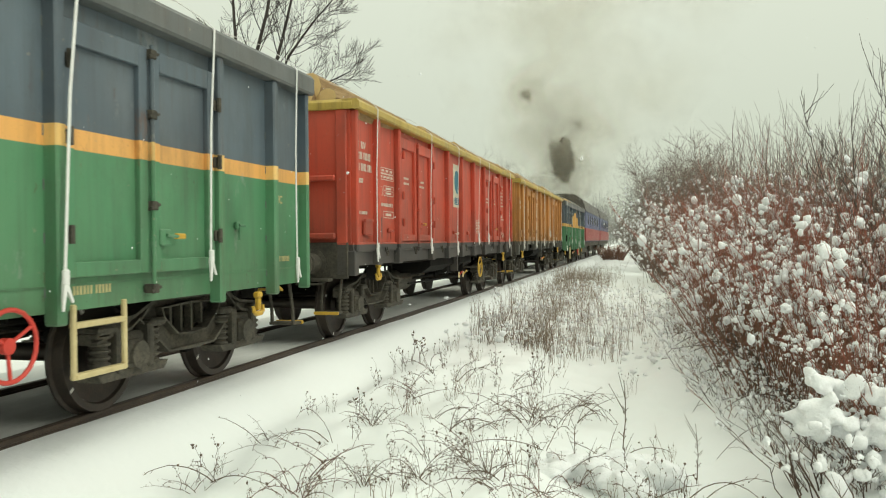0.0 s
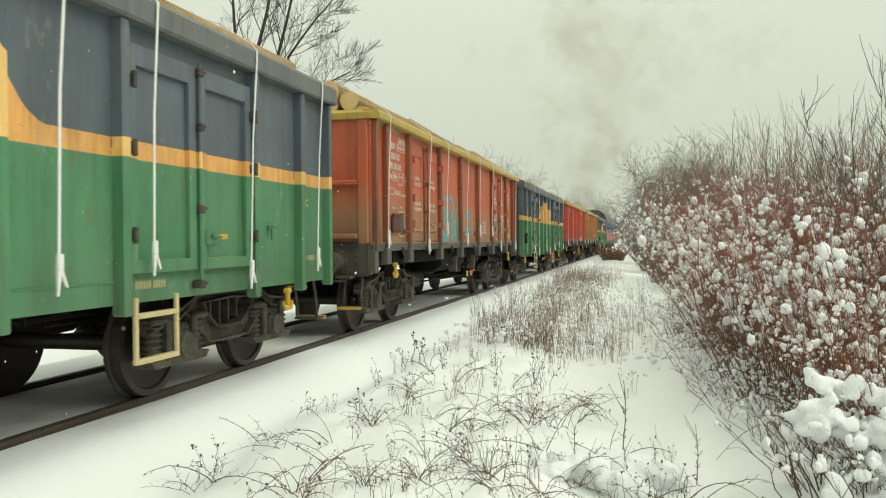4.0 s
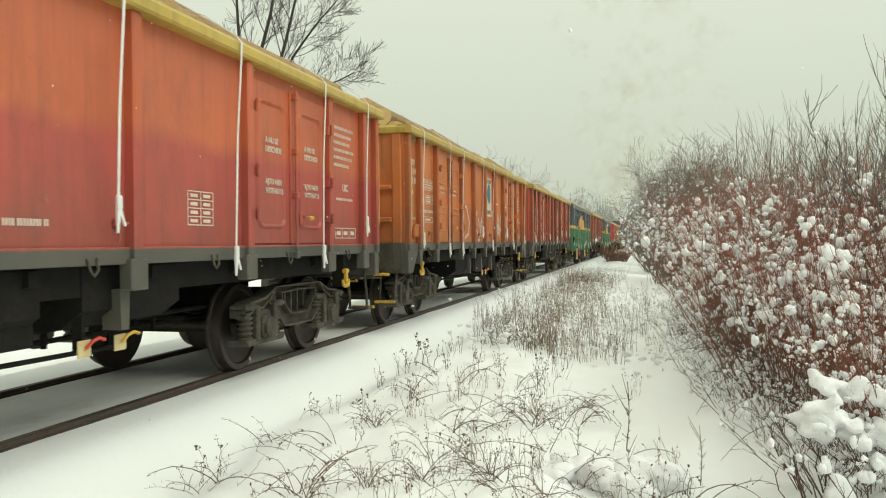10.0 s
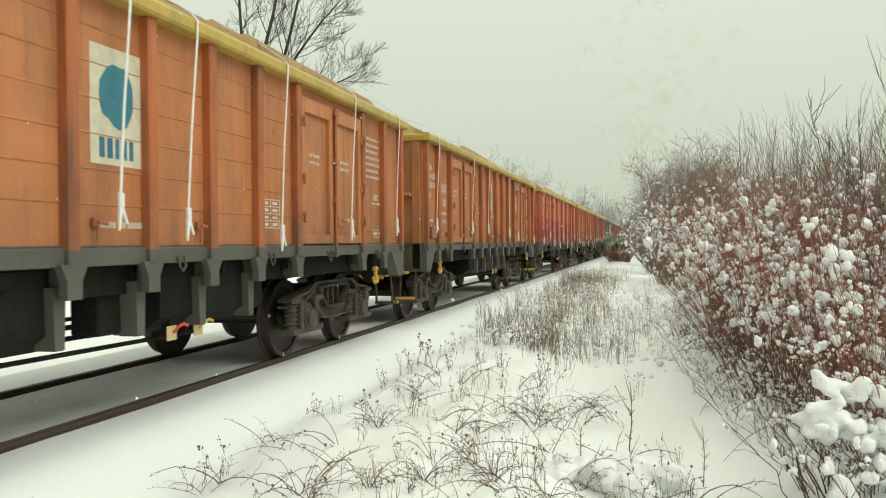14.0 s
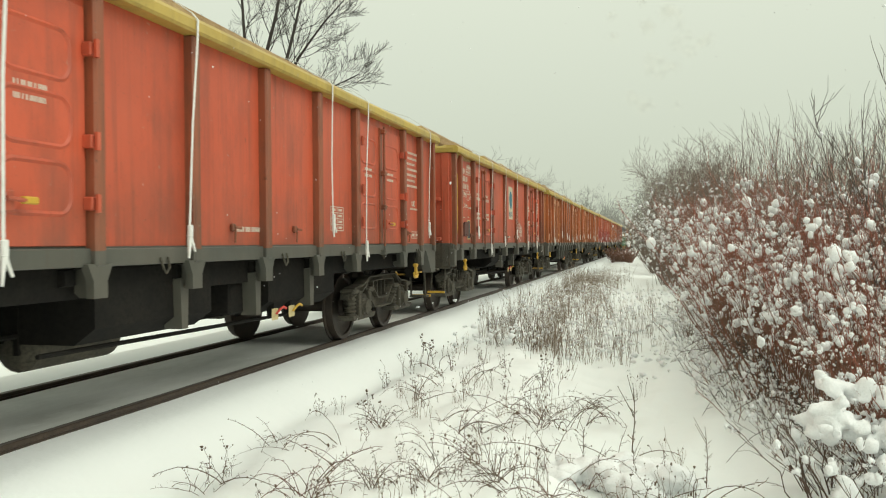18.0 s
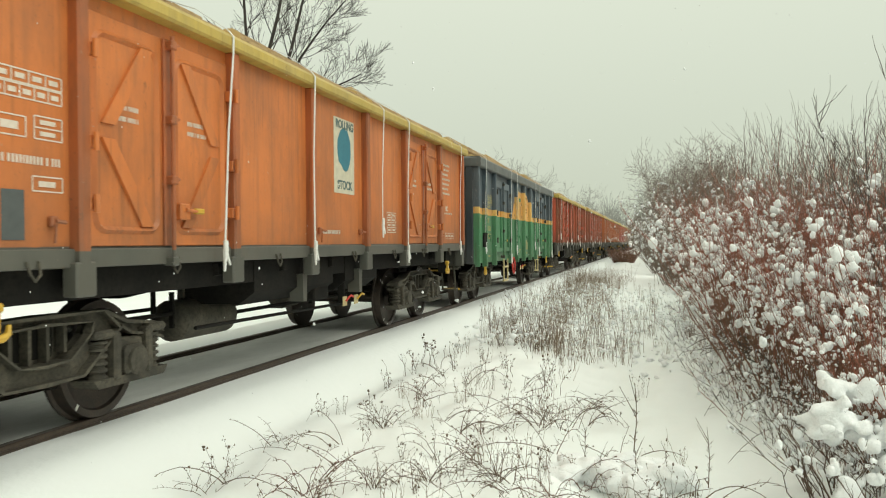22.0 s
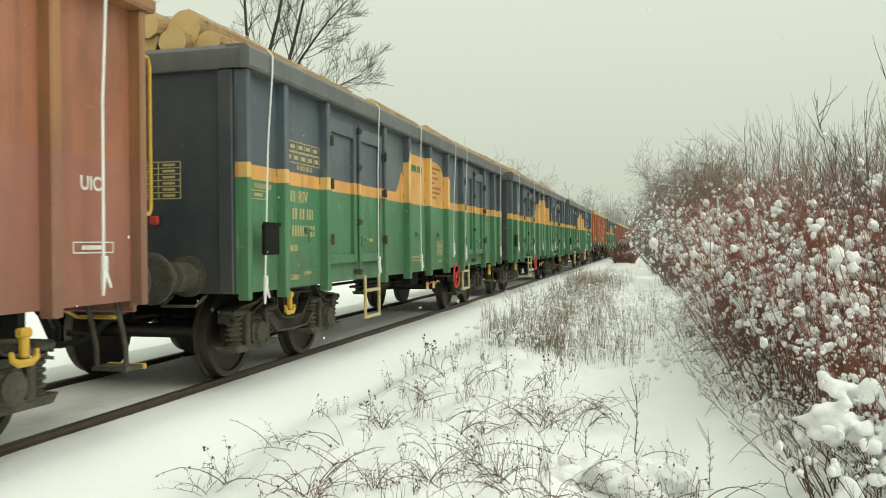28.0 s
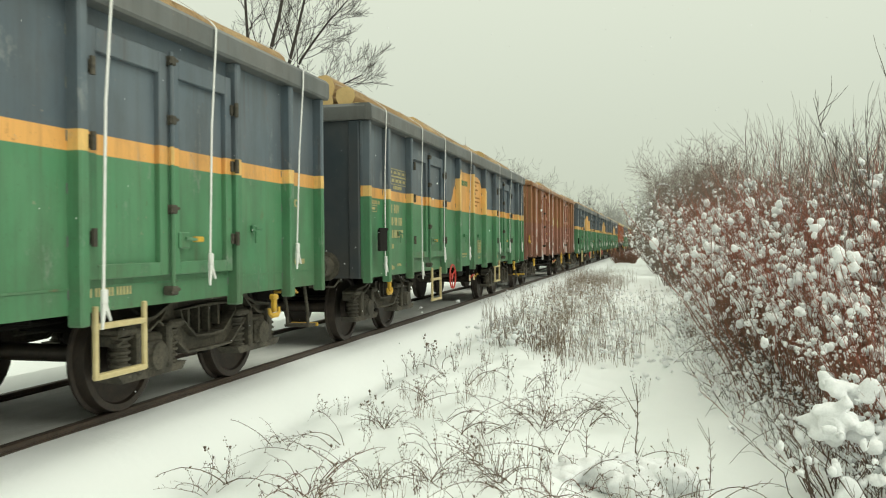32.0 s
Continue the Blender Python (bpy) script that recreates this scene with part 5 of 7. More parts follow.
def shrub_meshes(seed, n, radius, height, spread_out, snow, size, bark, thick=0.007, side=5, wobble=0.018, dots=0, belt=(0.15, 1.1)):
    """A many-stemmed shrub: branchwork, and lumps and crumbs of snow caught in its forks within a belt of its height."""
    rng = np.random.default_rng(seed)
    P, R, Q, RQ = shoots(rng, n, radius, height, spread_out, side, thick, wobble)
    v1, f1 = tubes(P, R, 4)
    v2, f2 = tubes(Q, RQ, 3)
    stems = fast_mesh("branchwork", np.vstack([v1, v2]), np.vstack([f1, f2 + len(v1)]), [bark])
    pts = np.vstack([Q[:, 1:].reshape(-1, 3), P[:, 2:].reshape(-1, 3)])
    up = pts[:, 2] / height
    chance = np.clip((up - belt[0]) / 0.22, 0, 1) * np.clip((belt[1] - up) / 0.14, 0, 1) + 1e-4
    chance /= chance.sum()
    C = pts[rng.choice(len(pts), snow, p=chance)]
    S = size * np.clip(np.exp(rng.normal(-0.35, 0.45, snow)), 0.35, 1.55)
    lobes = rng.normal(0, 0.75, (2, snow, 3)) * S[None, :, None] * np.array([0.8, 0.8, 1.1])
    C = np.vstack([C, C + lobes[0], C + lobes[1]])
    S = np.concatenate([S, S * 0.72, S * 0.55])
    v, f = clumps(C + np.array([0, 0, 0.01]), S, rng, True, 1.1)
    D = pts[rng.choice(len(pts), max(dots, 1), p=chance)]
    vd, fd = clumps(D, rng.uniform(0.007, 0.020, len(D)), rng, False, 1.15)
    return stems, fast_mesh("snow_pads", np.vstack([v, vd]), np.vstack([f, fd + len(v)]), [FLUFF])


def place_shrub(meshes, x, y, rz, s, label, cat="shrub", group="trackside shrubs", z=None):
    e = tagged(new("shrub"), label, cat, group)
    tagged(part("branchwork", meshes[0], None, e), kind="stuff")
    tagged(part("snow_cover", meshes[1], None, e, "white snow pads on the twigs"), kind="stuff")
    e.matrix_basis = pose(x, y, snow_height(x, y) - 0.05 if z is None else z, 0, 0, rz) @ Matrix.Diagonal((s, s, s, 1))
    return e


def branch_tree(seed, height, trunk_r, levels=5, kids=(4, 5, 5, 4), droop=0.0, lean=(0, 0), wide=0.55, first=0.3, thin=0.011, rise=0.05):
    """A bare deciduous tree: trunk polylines and twig polylines of six points each."""
    rng = np.random.default_rng(seed)
    rows, rad = [], []

    def grow(p, d, length, r, level):
        pts, q, dd = [p.copy()], p.copy(), d.copy()
        for i in range(5):
            dd = dd + rng.normal(0, 0.10 if level else 0.05, 3) + np.array([0, 0, rise - droop * level * 0.03])
            dd /= np.linalg.norm(dd)
            q = q + dd * length / 5
            pts.append(q.copy())
        rows.append(pts)
        rad.append([r * (1 - 0.62 * i / 5) for i in range(6)])
        if level >= levels - 1:
            return
        for c in range(kids[level]):
            u = first + (1 - first) * (c + rng.uniform(0.2, 0.9)) / kids[level] if level == 0 else 0.2 + 0.8 * (c + rng.uniform(0.1, 0.9)) / kids[level]
            u = min(u, 0.98)
            i = min(int(u * 5), 4)
            s = pts[i] + (pts[i + 1] - pts[i]) * (u * 5 - i)
            side = rng.normal(0, 1, 3)
            side -= dd * side.dot(dd)
            side /= np.linalg.norm(side)
            nd = dd * (1 - wide * rng.uniform(0.6, 1.2)) + side * wide * 1.25
            nd /= np.linalg.norm(nd)
            grow(s, nd, length * rng.uniform(0.45, 0.72), r * (1 - 0.62 * u) * rng.uniform(0.48, 0.70), level + 1)

    d0 = np.array([lean[0], lean[1], 1.0])
    grow(np.zeros(3), d0 / np.linalg.norm(d0), height * 0.62, trunk_r, 0)
    P, R = np.array(rows), np.array(rad)
    R = np.maximum(R, thin)
    return P, R


def tree_meshes(seed, height, trunk_r, bark, snow=0, size=0.06, **kw):
    P, R = branch_tree(seed, height, trunk_r, **kw)
    big = R[:, 0] > trunk_r * 0.30
    v, f = tubes(P[big], R[big], 8)
    limbs = fast_mesh("trunk", v, f, [bark])
    v, f = tubes(P[~big], R[~big], 3)
    out = [limbs, fast_mesh("crown", v, f, [bark])]
    if snow:
        rng = np.random.default_rng(seed + 1)
        pts = P[~big][:, 1:].reshape(-1, 3)
        pts = pts[pts[:, 2] < height * rng.uniform(0.35, 0.85, len(pts))]
        C = pts[rng.choice(len(pts), snow)]
        v, f = clumps(C, size * np.minimum(np.exp(rng.normal(-0.2, 0.5, snow)), 1.6), rng)
        out.append(fast_mesh("snow_pads", v, f, [FLUFF]))
    return out


# main limbs of the large tree: their course, and thickness at the fork
MAIN_LIMBS = [([(0, 0, 5.6), (-0.8, 0.5, 8.3), (-1.1, 0.9, 11.2), (-1.4, 1.2, 15.0)], 0.095), ([(0, 0, 6.0), (-0.35, -0.5, 8.6), (0.2, -0.8, 11.0), (0.8, -1.0, 14.5)], 0.10),
         ([(0, 0, 6.2), (0.35, 0.5, 8.7), (1.1, 0.8, 11.0), (1.7, 1.0, 14.5)], 0.095), ([(0, 0, 5.4), (1.0, -0.2, 7.2), (2.3, -0.5, 8.0), (3.3, -0.6, 8.5)], 0.065), ([(0, 0, 6.4), (0.7, -0.5, 8.8), (1.6, -0.8, 10.0), (2.7, -1.0, 11.2)], 0.07)]


def crown_tree(seed, limbs, trunk, kids=(11, 6, 5), reach=(2.1, 1.05, 0.58), wide=0.72, rise=0.05, thin=0.0062):
    """A large bare tree: a trunk and given main limbs, each clothed in random branches that curve upwards."""
    rng = np.random.default_rng(seed)
    rows, rad = [], []
    t = np.linspace(0, 1, 6)

    def curve(pts, r0, r1):
        pts = np.array(pts, float)
        k = np.linspace(0, 1, len(pts))
        p = np.stack([np.interp(t, k, pts[:, i]) for i in range(3)], 1)
        p[1:-1] += rng.normal(0, 0.06, (4, 3))
        rows.append(p)
        rad.append(r0 + (r1 - r0) * t)
        return p

    def twigs(p, r0, r1, level, length):
        for c in range(kids[level]):
            u = (0.30 if level == 0 else 0.15) + (0.70 if level == 0 else 0.85) * (c + rng.uniform(0.1, 0.9)) / kids[level]
            i = min(int(u * 5), 4)
            s = p[i] + (p[i + 1] - p[i]) * (u * 5 - i)
            d = p[i + 1] - p[i]
            d /= np.linalg.norm(d)
            side = rng.normal(0, 1, 3)
            side -= d * side.dot(d)
            side /= np.linalg.norm(side)
            dd = d + side * wide * rng.uniform(0.7, 1.3)
            q, pts, l = s.copy(), [s.copy()], length * rng.uniform(0.55, 1.15) * (1.15 - 0.5 * u)
            for _ in range(5):
                dd = dd / np.linalg.norm(dd) + rng.normal(0, 0.10, 3) + np.array([0, 0, rise])
                q = q + dd / np.linalg.norm(dd) * l / 5
                pts.append(q.copy())
            r = (r0 + (r1 - r0) * u) * rng.uniform(0.32, 0.48)
            rows.append(np.array(pts))
            rad.append(r * (1 - 0.65 * t))
            if level + 1 < len(kids):
                twigs(np.array(pts), r, r * 0.35, level + 1, reach[level + 1])

    curve([(0, 0, 0), (0.1, 0, trunk * 0.5), (0, 0, trunk)], 0.30, 0.21)
    for pts, r in limbs:
        twigs(curve(pts, r, r * 0.3), r, r * 0.3, 0, reach[0])
    return np.array(rows), np.maximum(np.array(rad), thin)


def place_tree(meshes, x, y, z, rz, s, label, group="bare trees"):
    e = tagged(new("bare_tree"), label, "tree", group)
    for name, me in zip(("trunk", "crown", "snow_cover"), meshes):
        o = part(name, me, None, e)
        if name == "snow_cover":
            tagged(o, kind="stuff")
    e.matrix_basis = pose(x, y, z, 0, 0, rz) @ Matrix.Diagonal((s, s, s, 1))
    return e


def thin_mesh(rows, rad, mat, k=4):
    v, f = tubes(np.array(rows), np.array(rad), k)
    return fast_mesh("stalks", v, f, [mat])


def seed_mesh(C, lo, hi, rng, mat):
    v, f = clumps(np.array(C), rng.uniform(lo, hi, len(C)), rng, False, 1.1)
    return fast_mesh("seed_heads", v, f, [mat])


def bramble_mesh(seed, canes, reach, rise, mat, thick=0.0036, turn=(0, 360)):
    """Thorny canes that arch over and bow their tips back to the snow, with short side twigs and shrivelled leaves."""
    rng = np.random.default_rng(seed)
    rows, rad, heads = [], [], []
    t = np.linspace(0, 1, 9)
    for c in range(canes):
        a = radians(rng.uniform(*turn))
        L, h, top = reach * rng.uniform(0.55, 1.1), rise * rng.uniform(0.5, 1.15), rng.uniform(0.45, 0.75)
        end = rng.uniform(0.55, 1.15)
        u = t * end
        z = h * (1 - ((u - top) / top) ** 2) - 0.03
        w = np.cumsum(rng.normal(0, 0.006, 9))
        b0 = rng.normal(0, 0.035, 2)
        p = np.stack([b0[0] + L * u * np.cos(a) + w * np.sin(a), b0[1] + L * u * np.sin(a) - w * np.cos(a), z + np.cumsum(rng.normal(0, 0.004, 9))], 1)
        rows.append(p)
        rad.append(thick * rng.uniform(0.7, 1.2) * (1 - 0.62 * t))
        for k in range(8):
            i = rng.integers(1, 8)
            s0 = p[i] + (p[i + 1] - p[i]) * rng.random()
            d = rng.normal(0, 1, 3) * np.array([1, 1, 0.8]) + np.array([0, 0, 0.35])
            d /= np.linalg.norm(d)
            l2 = rng.uniform(0.012, 0.05) if rng.random() < 0.8 else rng.uniform(0.06, 0.16)
            q = s0 + d * (l2 * t)[:, None] + rng.normal(0, 0.05, (9, 3)) * l2 * t[:, None]
            rows.append(q)
            rad.append(thick * 0.5 * (1 - 0.5 * t))
            if rng.random() < 0.22:
                heads.append(q[-1])
    return thin_mesh(rows, rad, mat), seed_mesh(heads, 0.003, 0.0078, rng, DRY)


def umbel_mesh(seed, stems, height, mat, lean=0.25, thick=0.0032):
    """Thin stalks that fork at the top and carry knobby dried flower heads."""
    rng = np.random.default_rng(seed)
    rows, rad, heads = [], [], []
    t = np.linspace(0, 1, 7)
    for c in range(stems):
        a, L = rng.uniform(0, 2 * np.pi), height * rng.uniform(0.5, 1.1)
        k = lean * rng.uniform(0.3, 1.6)
        b0 = rng.normal(0, 0.03, 2)
        w = np.cumsum(rng.normal(0, 0.008, (7, 2)), 0)
        p = np.stack([b0[0] + L * k * t ** 1.6 * np.cos(a) + w[:, 0], b0[1] + L * k * t ** 1.6 * np.sin(a) + w[:, 1], L * t - 0.04], 1)
        rows.append(p)
        rad.append(thick * rng.uniform(0.7, 1.2) * (1 - 0.55 * t))
        for f in range(rng.integers(2, 5)):
            i = rng.integers(3, 7)
            d = rng.normal(0, 0.6, 3) + np.array([0, 0, 0.8])
            d /= np.linalg.norm(d)
            q = p[i] + d * (rng.uniform(0.02, 0.09) * t)[:, None]
            rows.append(q)
            rad.append(thick * 0.45 * (1 - 0.3 * t))
            for e in range(rng.integers(1, 4)):
                heads.append(q[-1] + rng.normal(0, 0.008, 3))
    return thin_mesh(rows, rad, mat), seed_mesh(heads, 0.003, 0.0078, rng, DRY)


def sprig_mesh(seed, height, mat):
    """One stiff shoot with short, spiky side twigs that point upwards."""
    rng = np.random.default_rng(seed)
    rows, rad, heads = [], [], []
    t = np.linspace(0, 1, 6)
    main = np.stack([0.05 * height * t + np.cumsum(rng.normal(0, 0.004, 6)), np.cumsum(rng.normal(0, 0.004, 6)), height * t - 0.05], 1)
    rows.append(main)
    rad.append(0.0056 * (1 - 0.6 * t))
    for k in range(26):
        u = rng.uniform(0.12, 0.95) ** 1.3
        i = min(int(u * 5), 4)
        s0 = main[i] + (main[i + 1] - main[i]) * (u * 5 - i)
        a, l2 = rng.uniform(0, 2 * np.pi), (rng.uniform(0.02, 0.07) if k > 2 else rng.uniform(0.18, 0.30)) * height / 0.6
        d = np.array([math.cos(a), math.sin(a), 1.0 if k > 2 else 1.8])
        d /= np.linalg.norm(d)
        q = s0 + d * (l2 * t)[:, None]
        rows.append(q)
        rad.append(0.0034 * (1 - 0.5 * t))
        heads.append(q[-1])
    return thin_mesh(rows, rad, mat), seed_mesh(heads, 0.003, 0.005, rng, DRY)


def tuft_mesh(seed, n, height, mat, thick=0.0034, wide=0.06, lean=0.18):
    """A tuft of thin dead stalks, nearly upright, some of them forked."""
    rng = np.random.default_rng(seed)
    t = np.linspace(0, 1, 6)
    rows, rad, heads = [], [], []
    for c in range(n):
        a, L = rng.uniform(0, 2 * np.pi), height * rng.uniform(0.45, 1.15)
        k, b0 = lean * abs(rng.normal(0, 1)), rng.normal(0, wide, 2)
        w = np.cumsum(rng.normal(0, 0.008, (6, 2)), 0)
        p = np.stack([b0[0] + L * k * t * np.cos(a) + w[:, 0], b0[1] + L * k * t * np.sin(a) + w[:, 1], L * t - 0.04], 1)
        rows.append(p)
        rad.append(thick * rng.uniform(0.6, 1.3) * (1 - 0.6 * t))
        for f in range(3):
            i = rng.integers(2, 6)
            d = rng.normal(0, 0.4, 3) + np.array([0, 0, 0.9])
            q = p[i] + d * (L * rng.uniform(0.06, 0.25) * t)[:, None]
            rows.append(q)
            rad.append(thick * 0.5 * (1 - 0.5 * t))
            if rng.random() < 0.25:
                heads.append(q[-1])
    return thin_mesh(rows, rad, mat, 3), seed_mesh(heads + [rows[0][-1]], 0.004, 0.009, rng, DRY)


def place_weed(meshes, x, y, rz, s, label, group):
    e = tagged(new("dry_weed"), label, "weed", group)
    part("stalk_tuft", meshes[0], None, e)
    tagged(part("seed_spray", meshes[1], None, e), kind="stuff")
    e.matrix_basis = pose(x, y, snow_height(x, y) - 0.01, 0, 0, rz) @ Matrix.Diagonal((s, s, s, 1))


def joined_weeds(name, spots, label):
    """Many far tufts as one mesh. spots: a tuft's meshes, and its place."""
    V, F, at = [], [], 0
    for meshes, m in spots:
        for me in meshes:
            co = np.zeros(len(me.vertices) * 3, np.float32)
            me.vertices.foreach_get("co", co)
            co = co.reshape(-1, 3) @ np.array(m.to_3x3()).T + np.array(m.translation)
            ix = np.zeros(len(me.loops), np.int32)
            me.loops.foreach_get("vertex_index", ix)
            step = me.polygons[0].loop_total
            ix = ix.reshape(-1, step) + at
            F.append(ix if step == 4 else np.hstack([ix, ix[:, :1]]))
            V.append(co)
            at += len(co)
    quads = [f for f in F if not (f[:, 0] == f[:, 3]).all()]
    tris = [f[:, :3] for f in F if (f[:, 0] == f[:, 3]).all()]
    for part_name, faces in ((name, quads), ("seed_spray", tris)):
        me = fast_mesh(part_name, np.vstack(V), np.vstack(faces), [STRAW if part_name == name else DRY])
        if part_name == name:
            whole = tagged(new(name, me), label, "weeds", kind="stuff")
        else:
            tagged(part(part_name, me, None, whole), kind="stuff")


def weeds(r0):
    arch_label, knob_label = "thorny bramble canes arching over the snow", "dry weed stalks with knobby dark flower heads"
    arches = [bramble_mesh(110 + i, 2 + i % 3, 0.78, 0.23, DRY if i % 3 else RUSSET_CANE) for i in range(6)]
    thick = [bramble_mesh(116 + i, 11, 0.52, 0.26, RUSSET_CANE if i == 0 else DRY) for i in range(3)]
    knobs = [umbel_mesh(120 + i, 2 + i, 0.30, DRY) for i in range(4)]
    fine = [tuft_mesh(126 + i, 9, 0.30, STRAW if i else DRY, 0.0026, 0.05, 0.35) for i in range(3)]
    # thick clumps of canes
    for i, (x, y, rz, s) in enumerate(CLUMPS):
        place_weed(thick[i % 3], x, y, rz, s, "thick clump of reddish bramble canes in the snow", "brambles in the snow")
    # knobby weeds in a loose row along the edge of the bank
    for i, (x, y, s) in enumerate(KNOBS):
        place_weed(knobs[i % 4], x, y, 75 * i, s, knob_label, "weeds in the snow")
    placed = 0
    while placed < 118:
        y = 5.0 + 4.6 * r0.random() ** 1.2
        x = r0.uniform(-3.15, 0.25)
        if (x < -2.45 and y > 5.5 and r0.random() < 0.8) or (x > -0.45 and y > 6.8 and r0.random() < 0.8):
            continue
        if noise.noise(Vector((x * 1.1, y * 0.8, 7.0))) < -0.25:
            continue
        k = r0.random()
        if k < 0.66:
            place_weed(r0.choice(arches), x, y, r0.uniform(0, 360), r0.uniform(0.6, 1.2), arch_label, "brambles in the snow")
        elif k < 0.83:
            place_weed(r0.choice(knobs), x, y, r0.uniform(0, 360), r0.uniform(0.5, 1.05), knob_label, "weeds in the snow")
        else:
            place_weed(r0.choice(fine), x, y, r0.uniform(0, 360), r0.uniform(0.6, 1.1), "fine tuft of dead grass standing in the snow", "weeds in the snow")
        placed += 1
    # a looser scatter that leads up to the stand
    for _ in range(16):
        y = r0.uniform(8.6, 12.5)
        x = -1.75 + r0.gauss(0, 0.6)
        place_weed(r0.choice(fine + knobs), x, y, r0.uniform(0, 360), r0.uniform(0.7, 1.5), knob_label, "weeds in the snow")
    # the thicker stand farther along the bank
    stand = [tuft_mesh(130 + i, 13, 0.50 + 0.04 * i, STRAW if i % 2 == 0 else DRY, 0.0038, 0.16, 0.30) for i in range(5)]
    placed, far = 0, []
    while placed < 230:
        y = 12.0 + 26.0 * r0.random() ** 1.25
        x = -1.62 - 0.045 * (y - 14) + r0.gauss(0, 0.70)
        if x < -3.7 or x > -0.10 or noise.noise(Vector((x * 0.7, y * 0.35, 2.0))) < -0.28:
            continue
        kind, rz, size = stand[r0.randrange(5)], r0.uniform(0, 360), r0.uniform(0.55, 1.15)
        if y < 16.0:
            place_weed(kind, x, y, rz, size, "stand of dry weeds dusted with snow on the bank", "weeds on the bank")
        else:
            far.append((kind, pose(x, y, snow_height(x, y) - 0.01, 0, 0, rz) @ Matrix.Diagonal((size, size, size, 1))))
        placed += 1
    # small snowed-up tufts between the stand and the thicket
    for _ in range(46):
        y = r0.uniform(11.5, 30.0)
        x, size = r0.uniform(-0.7, 0.9) + 0.01 * y, r0.uniform(0.7, 1.4)
        far.append((r0.choice(fine), pose(x, y, snow_height(x, y) - 0.01, 0, 0, r0.uniform(0, 360)) @ Matrix.Diagonal((size, size, size, 1))))
    joined_weeds("far_weeds", far, "dry weeds farther along the snowy bank")
    rng = np.random.default_rng(5)
    X = np.concatenate([rng.normal(-1.8, 0.8, 420), rng.uniform(-0.9, 1.1, 260)])
    Y = np.concatenate([12.0 + 16 * rng.random(420) ** 1.2, rng.uniform(11, 30, 260)])
    Z = np.concatenate([rng.uniform(0.02, 0.30, 420), rng.uniform(0.0, 0.10, 260)])
    C = np.array([(x, y, snow_height(x, y) + z) for x, y, z in zip(X, Y, Z)])
    C = np.vstack([C, C + rng.normal(0, 0.025, C.shape)])
    v, f = clumps(C, 0.022 * np.clip(np.exp(rng.normal(0, 0.5, len(C))), 0.4, 2.4), rng, True, 0.75)
    tagged(new("snow_tufts", fast_mesh("snow_tufts", v, f, [FLUFF])), "small white tufts of snow caught in the weeds", "snow", kind="stuff")


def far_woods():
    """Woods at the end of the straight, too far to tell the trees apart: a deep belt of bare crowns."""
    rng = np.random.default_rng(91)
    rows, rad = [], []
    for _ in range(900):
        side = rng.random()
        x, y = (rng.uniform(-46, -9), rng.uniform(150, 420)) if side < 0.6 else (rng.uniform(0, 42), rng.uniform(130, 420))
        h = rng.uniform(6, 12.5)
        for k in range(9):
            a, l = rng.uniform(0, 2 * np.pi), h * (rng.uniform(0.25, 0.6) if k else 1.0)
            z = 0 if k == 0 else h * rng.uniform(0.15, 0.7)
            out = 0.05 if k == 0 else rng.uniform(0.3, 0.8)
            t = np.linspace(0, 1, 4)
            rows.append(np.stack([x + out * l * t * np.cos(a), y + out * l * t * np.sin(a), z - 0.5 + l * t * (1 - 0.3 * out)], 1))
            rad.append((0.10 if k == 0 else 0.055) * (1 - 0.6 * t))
    # no haze hangs here: the pale bark colour stands in for it
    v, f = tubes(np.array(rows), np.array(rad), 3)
    tagged(new("far_woods", fast_mesh("far_woods", v, f, [MISTWOOD])), "far bare woods with haze painted into their pale grey", "woods", kind="stuff")


# clumps of canes (x, y, turn, size) and knobby weeds (x, y, size) on the near bank
CLUMPS = [(-2.30, 5.15, 20, 0.95), (-2.40, 7.0, 140, 0.8), (-1.05, 7.55, 60, 1.1), (-0.50, 6.3, 250, 0.9), (-1.58, 5.65, 300, 0.75), (-1.15, 5.9, 200, 0.9), (-0.70, 5.75, 330, 0.8), (-1.9, 5.35, 100, 0.8)]
KNOBS = [(-3.1, 5.05, 1.0), (-3.0, 5.2, 1.2), (-2.6, 7.3, 1.3), (-2.9, 8.7, 0.9), (-2.5, 8.7, 0.9), (-3.05, 10.4, 1.5), (-2.85, 10.5, 1.7), (-2.5, 10.2, 1.1), (-1.55, 7.2, 1.1), (-1.17, 9.2, 1.3), (-3.1, 7.3, 0.8)]


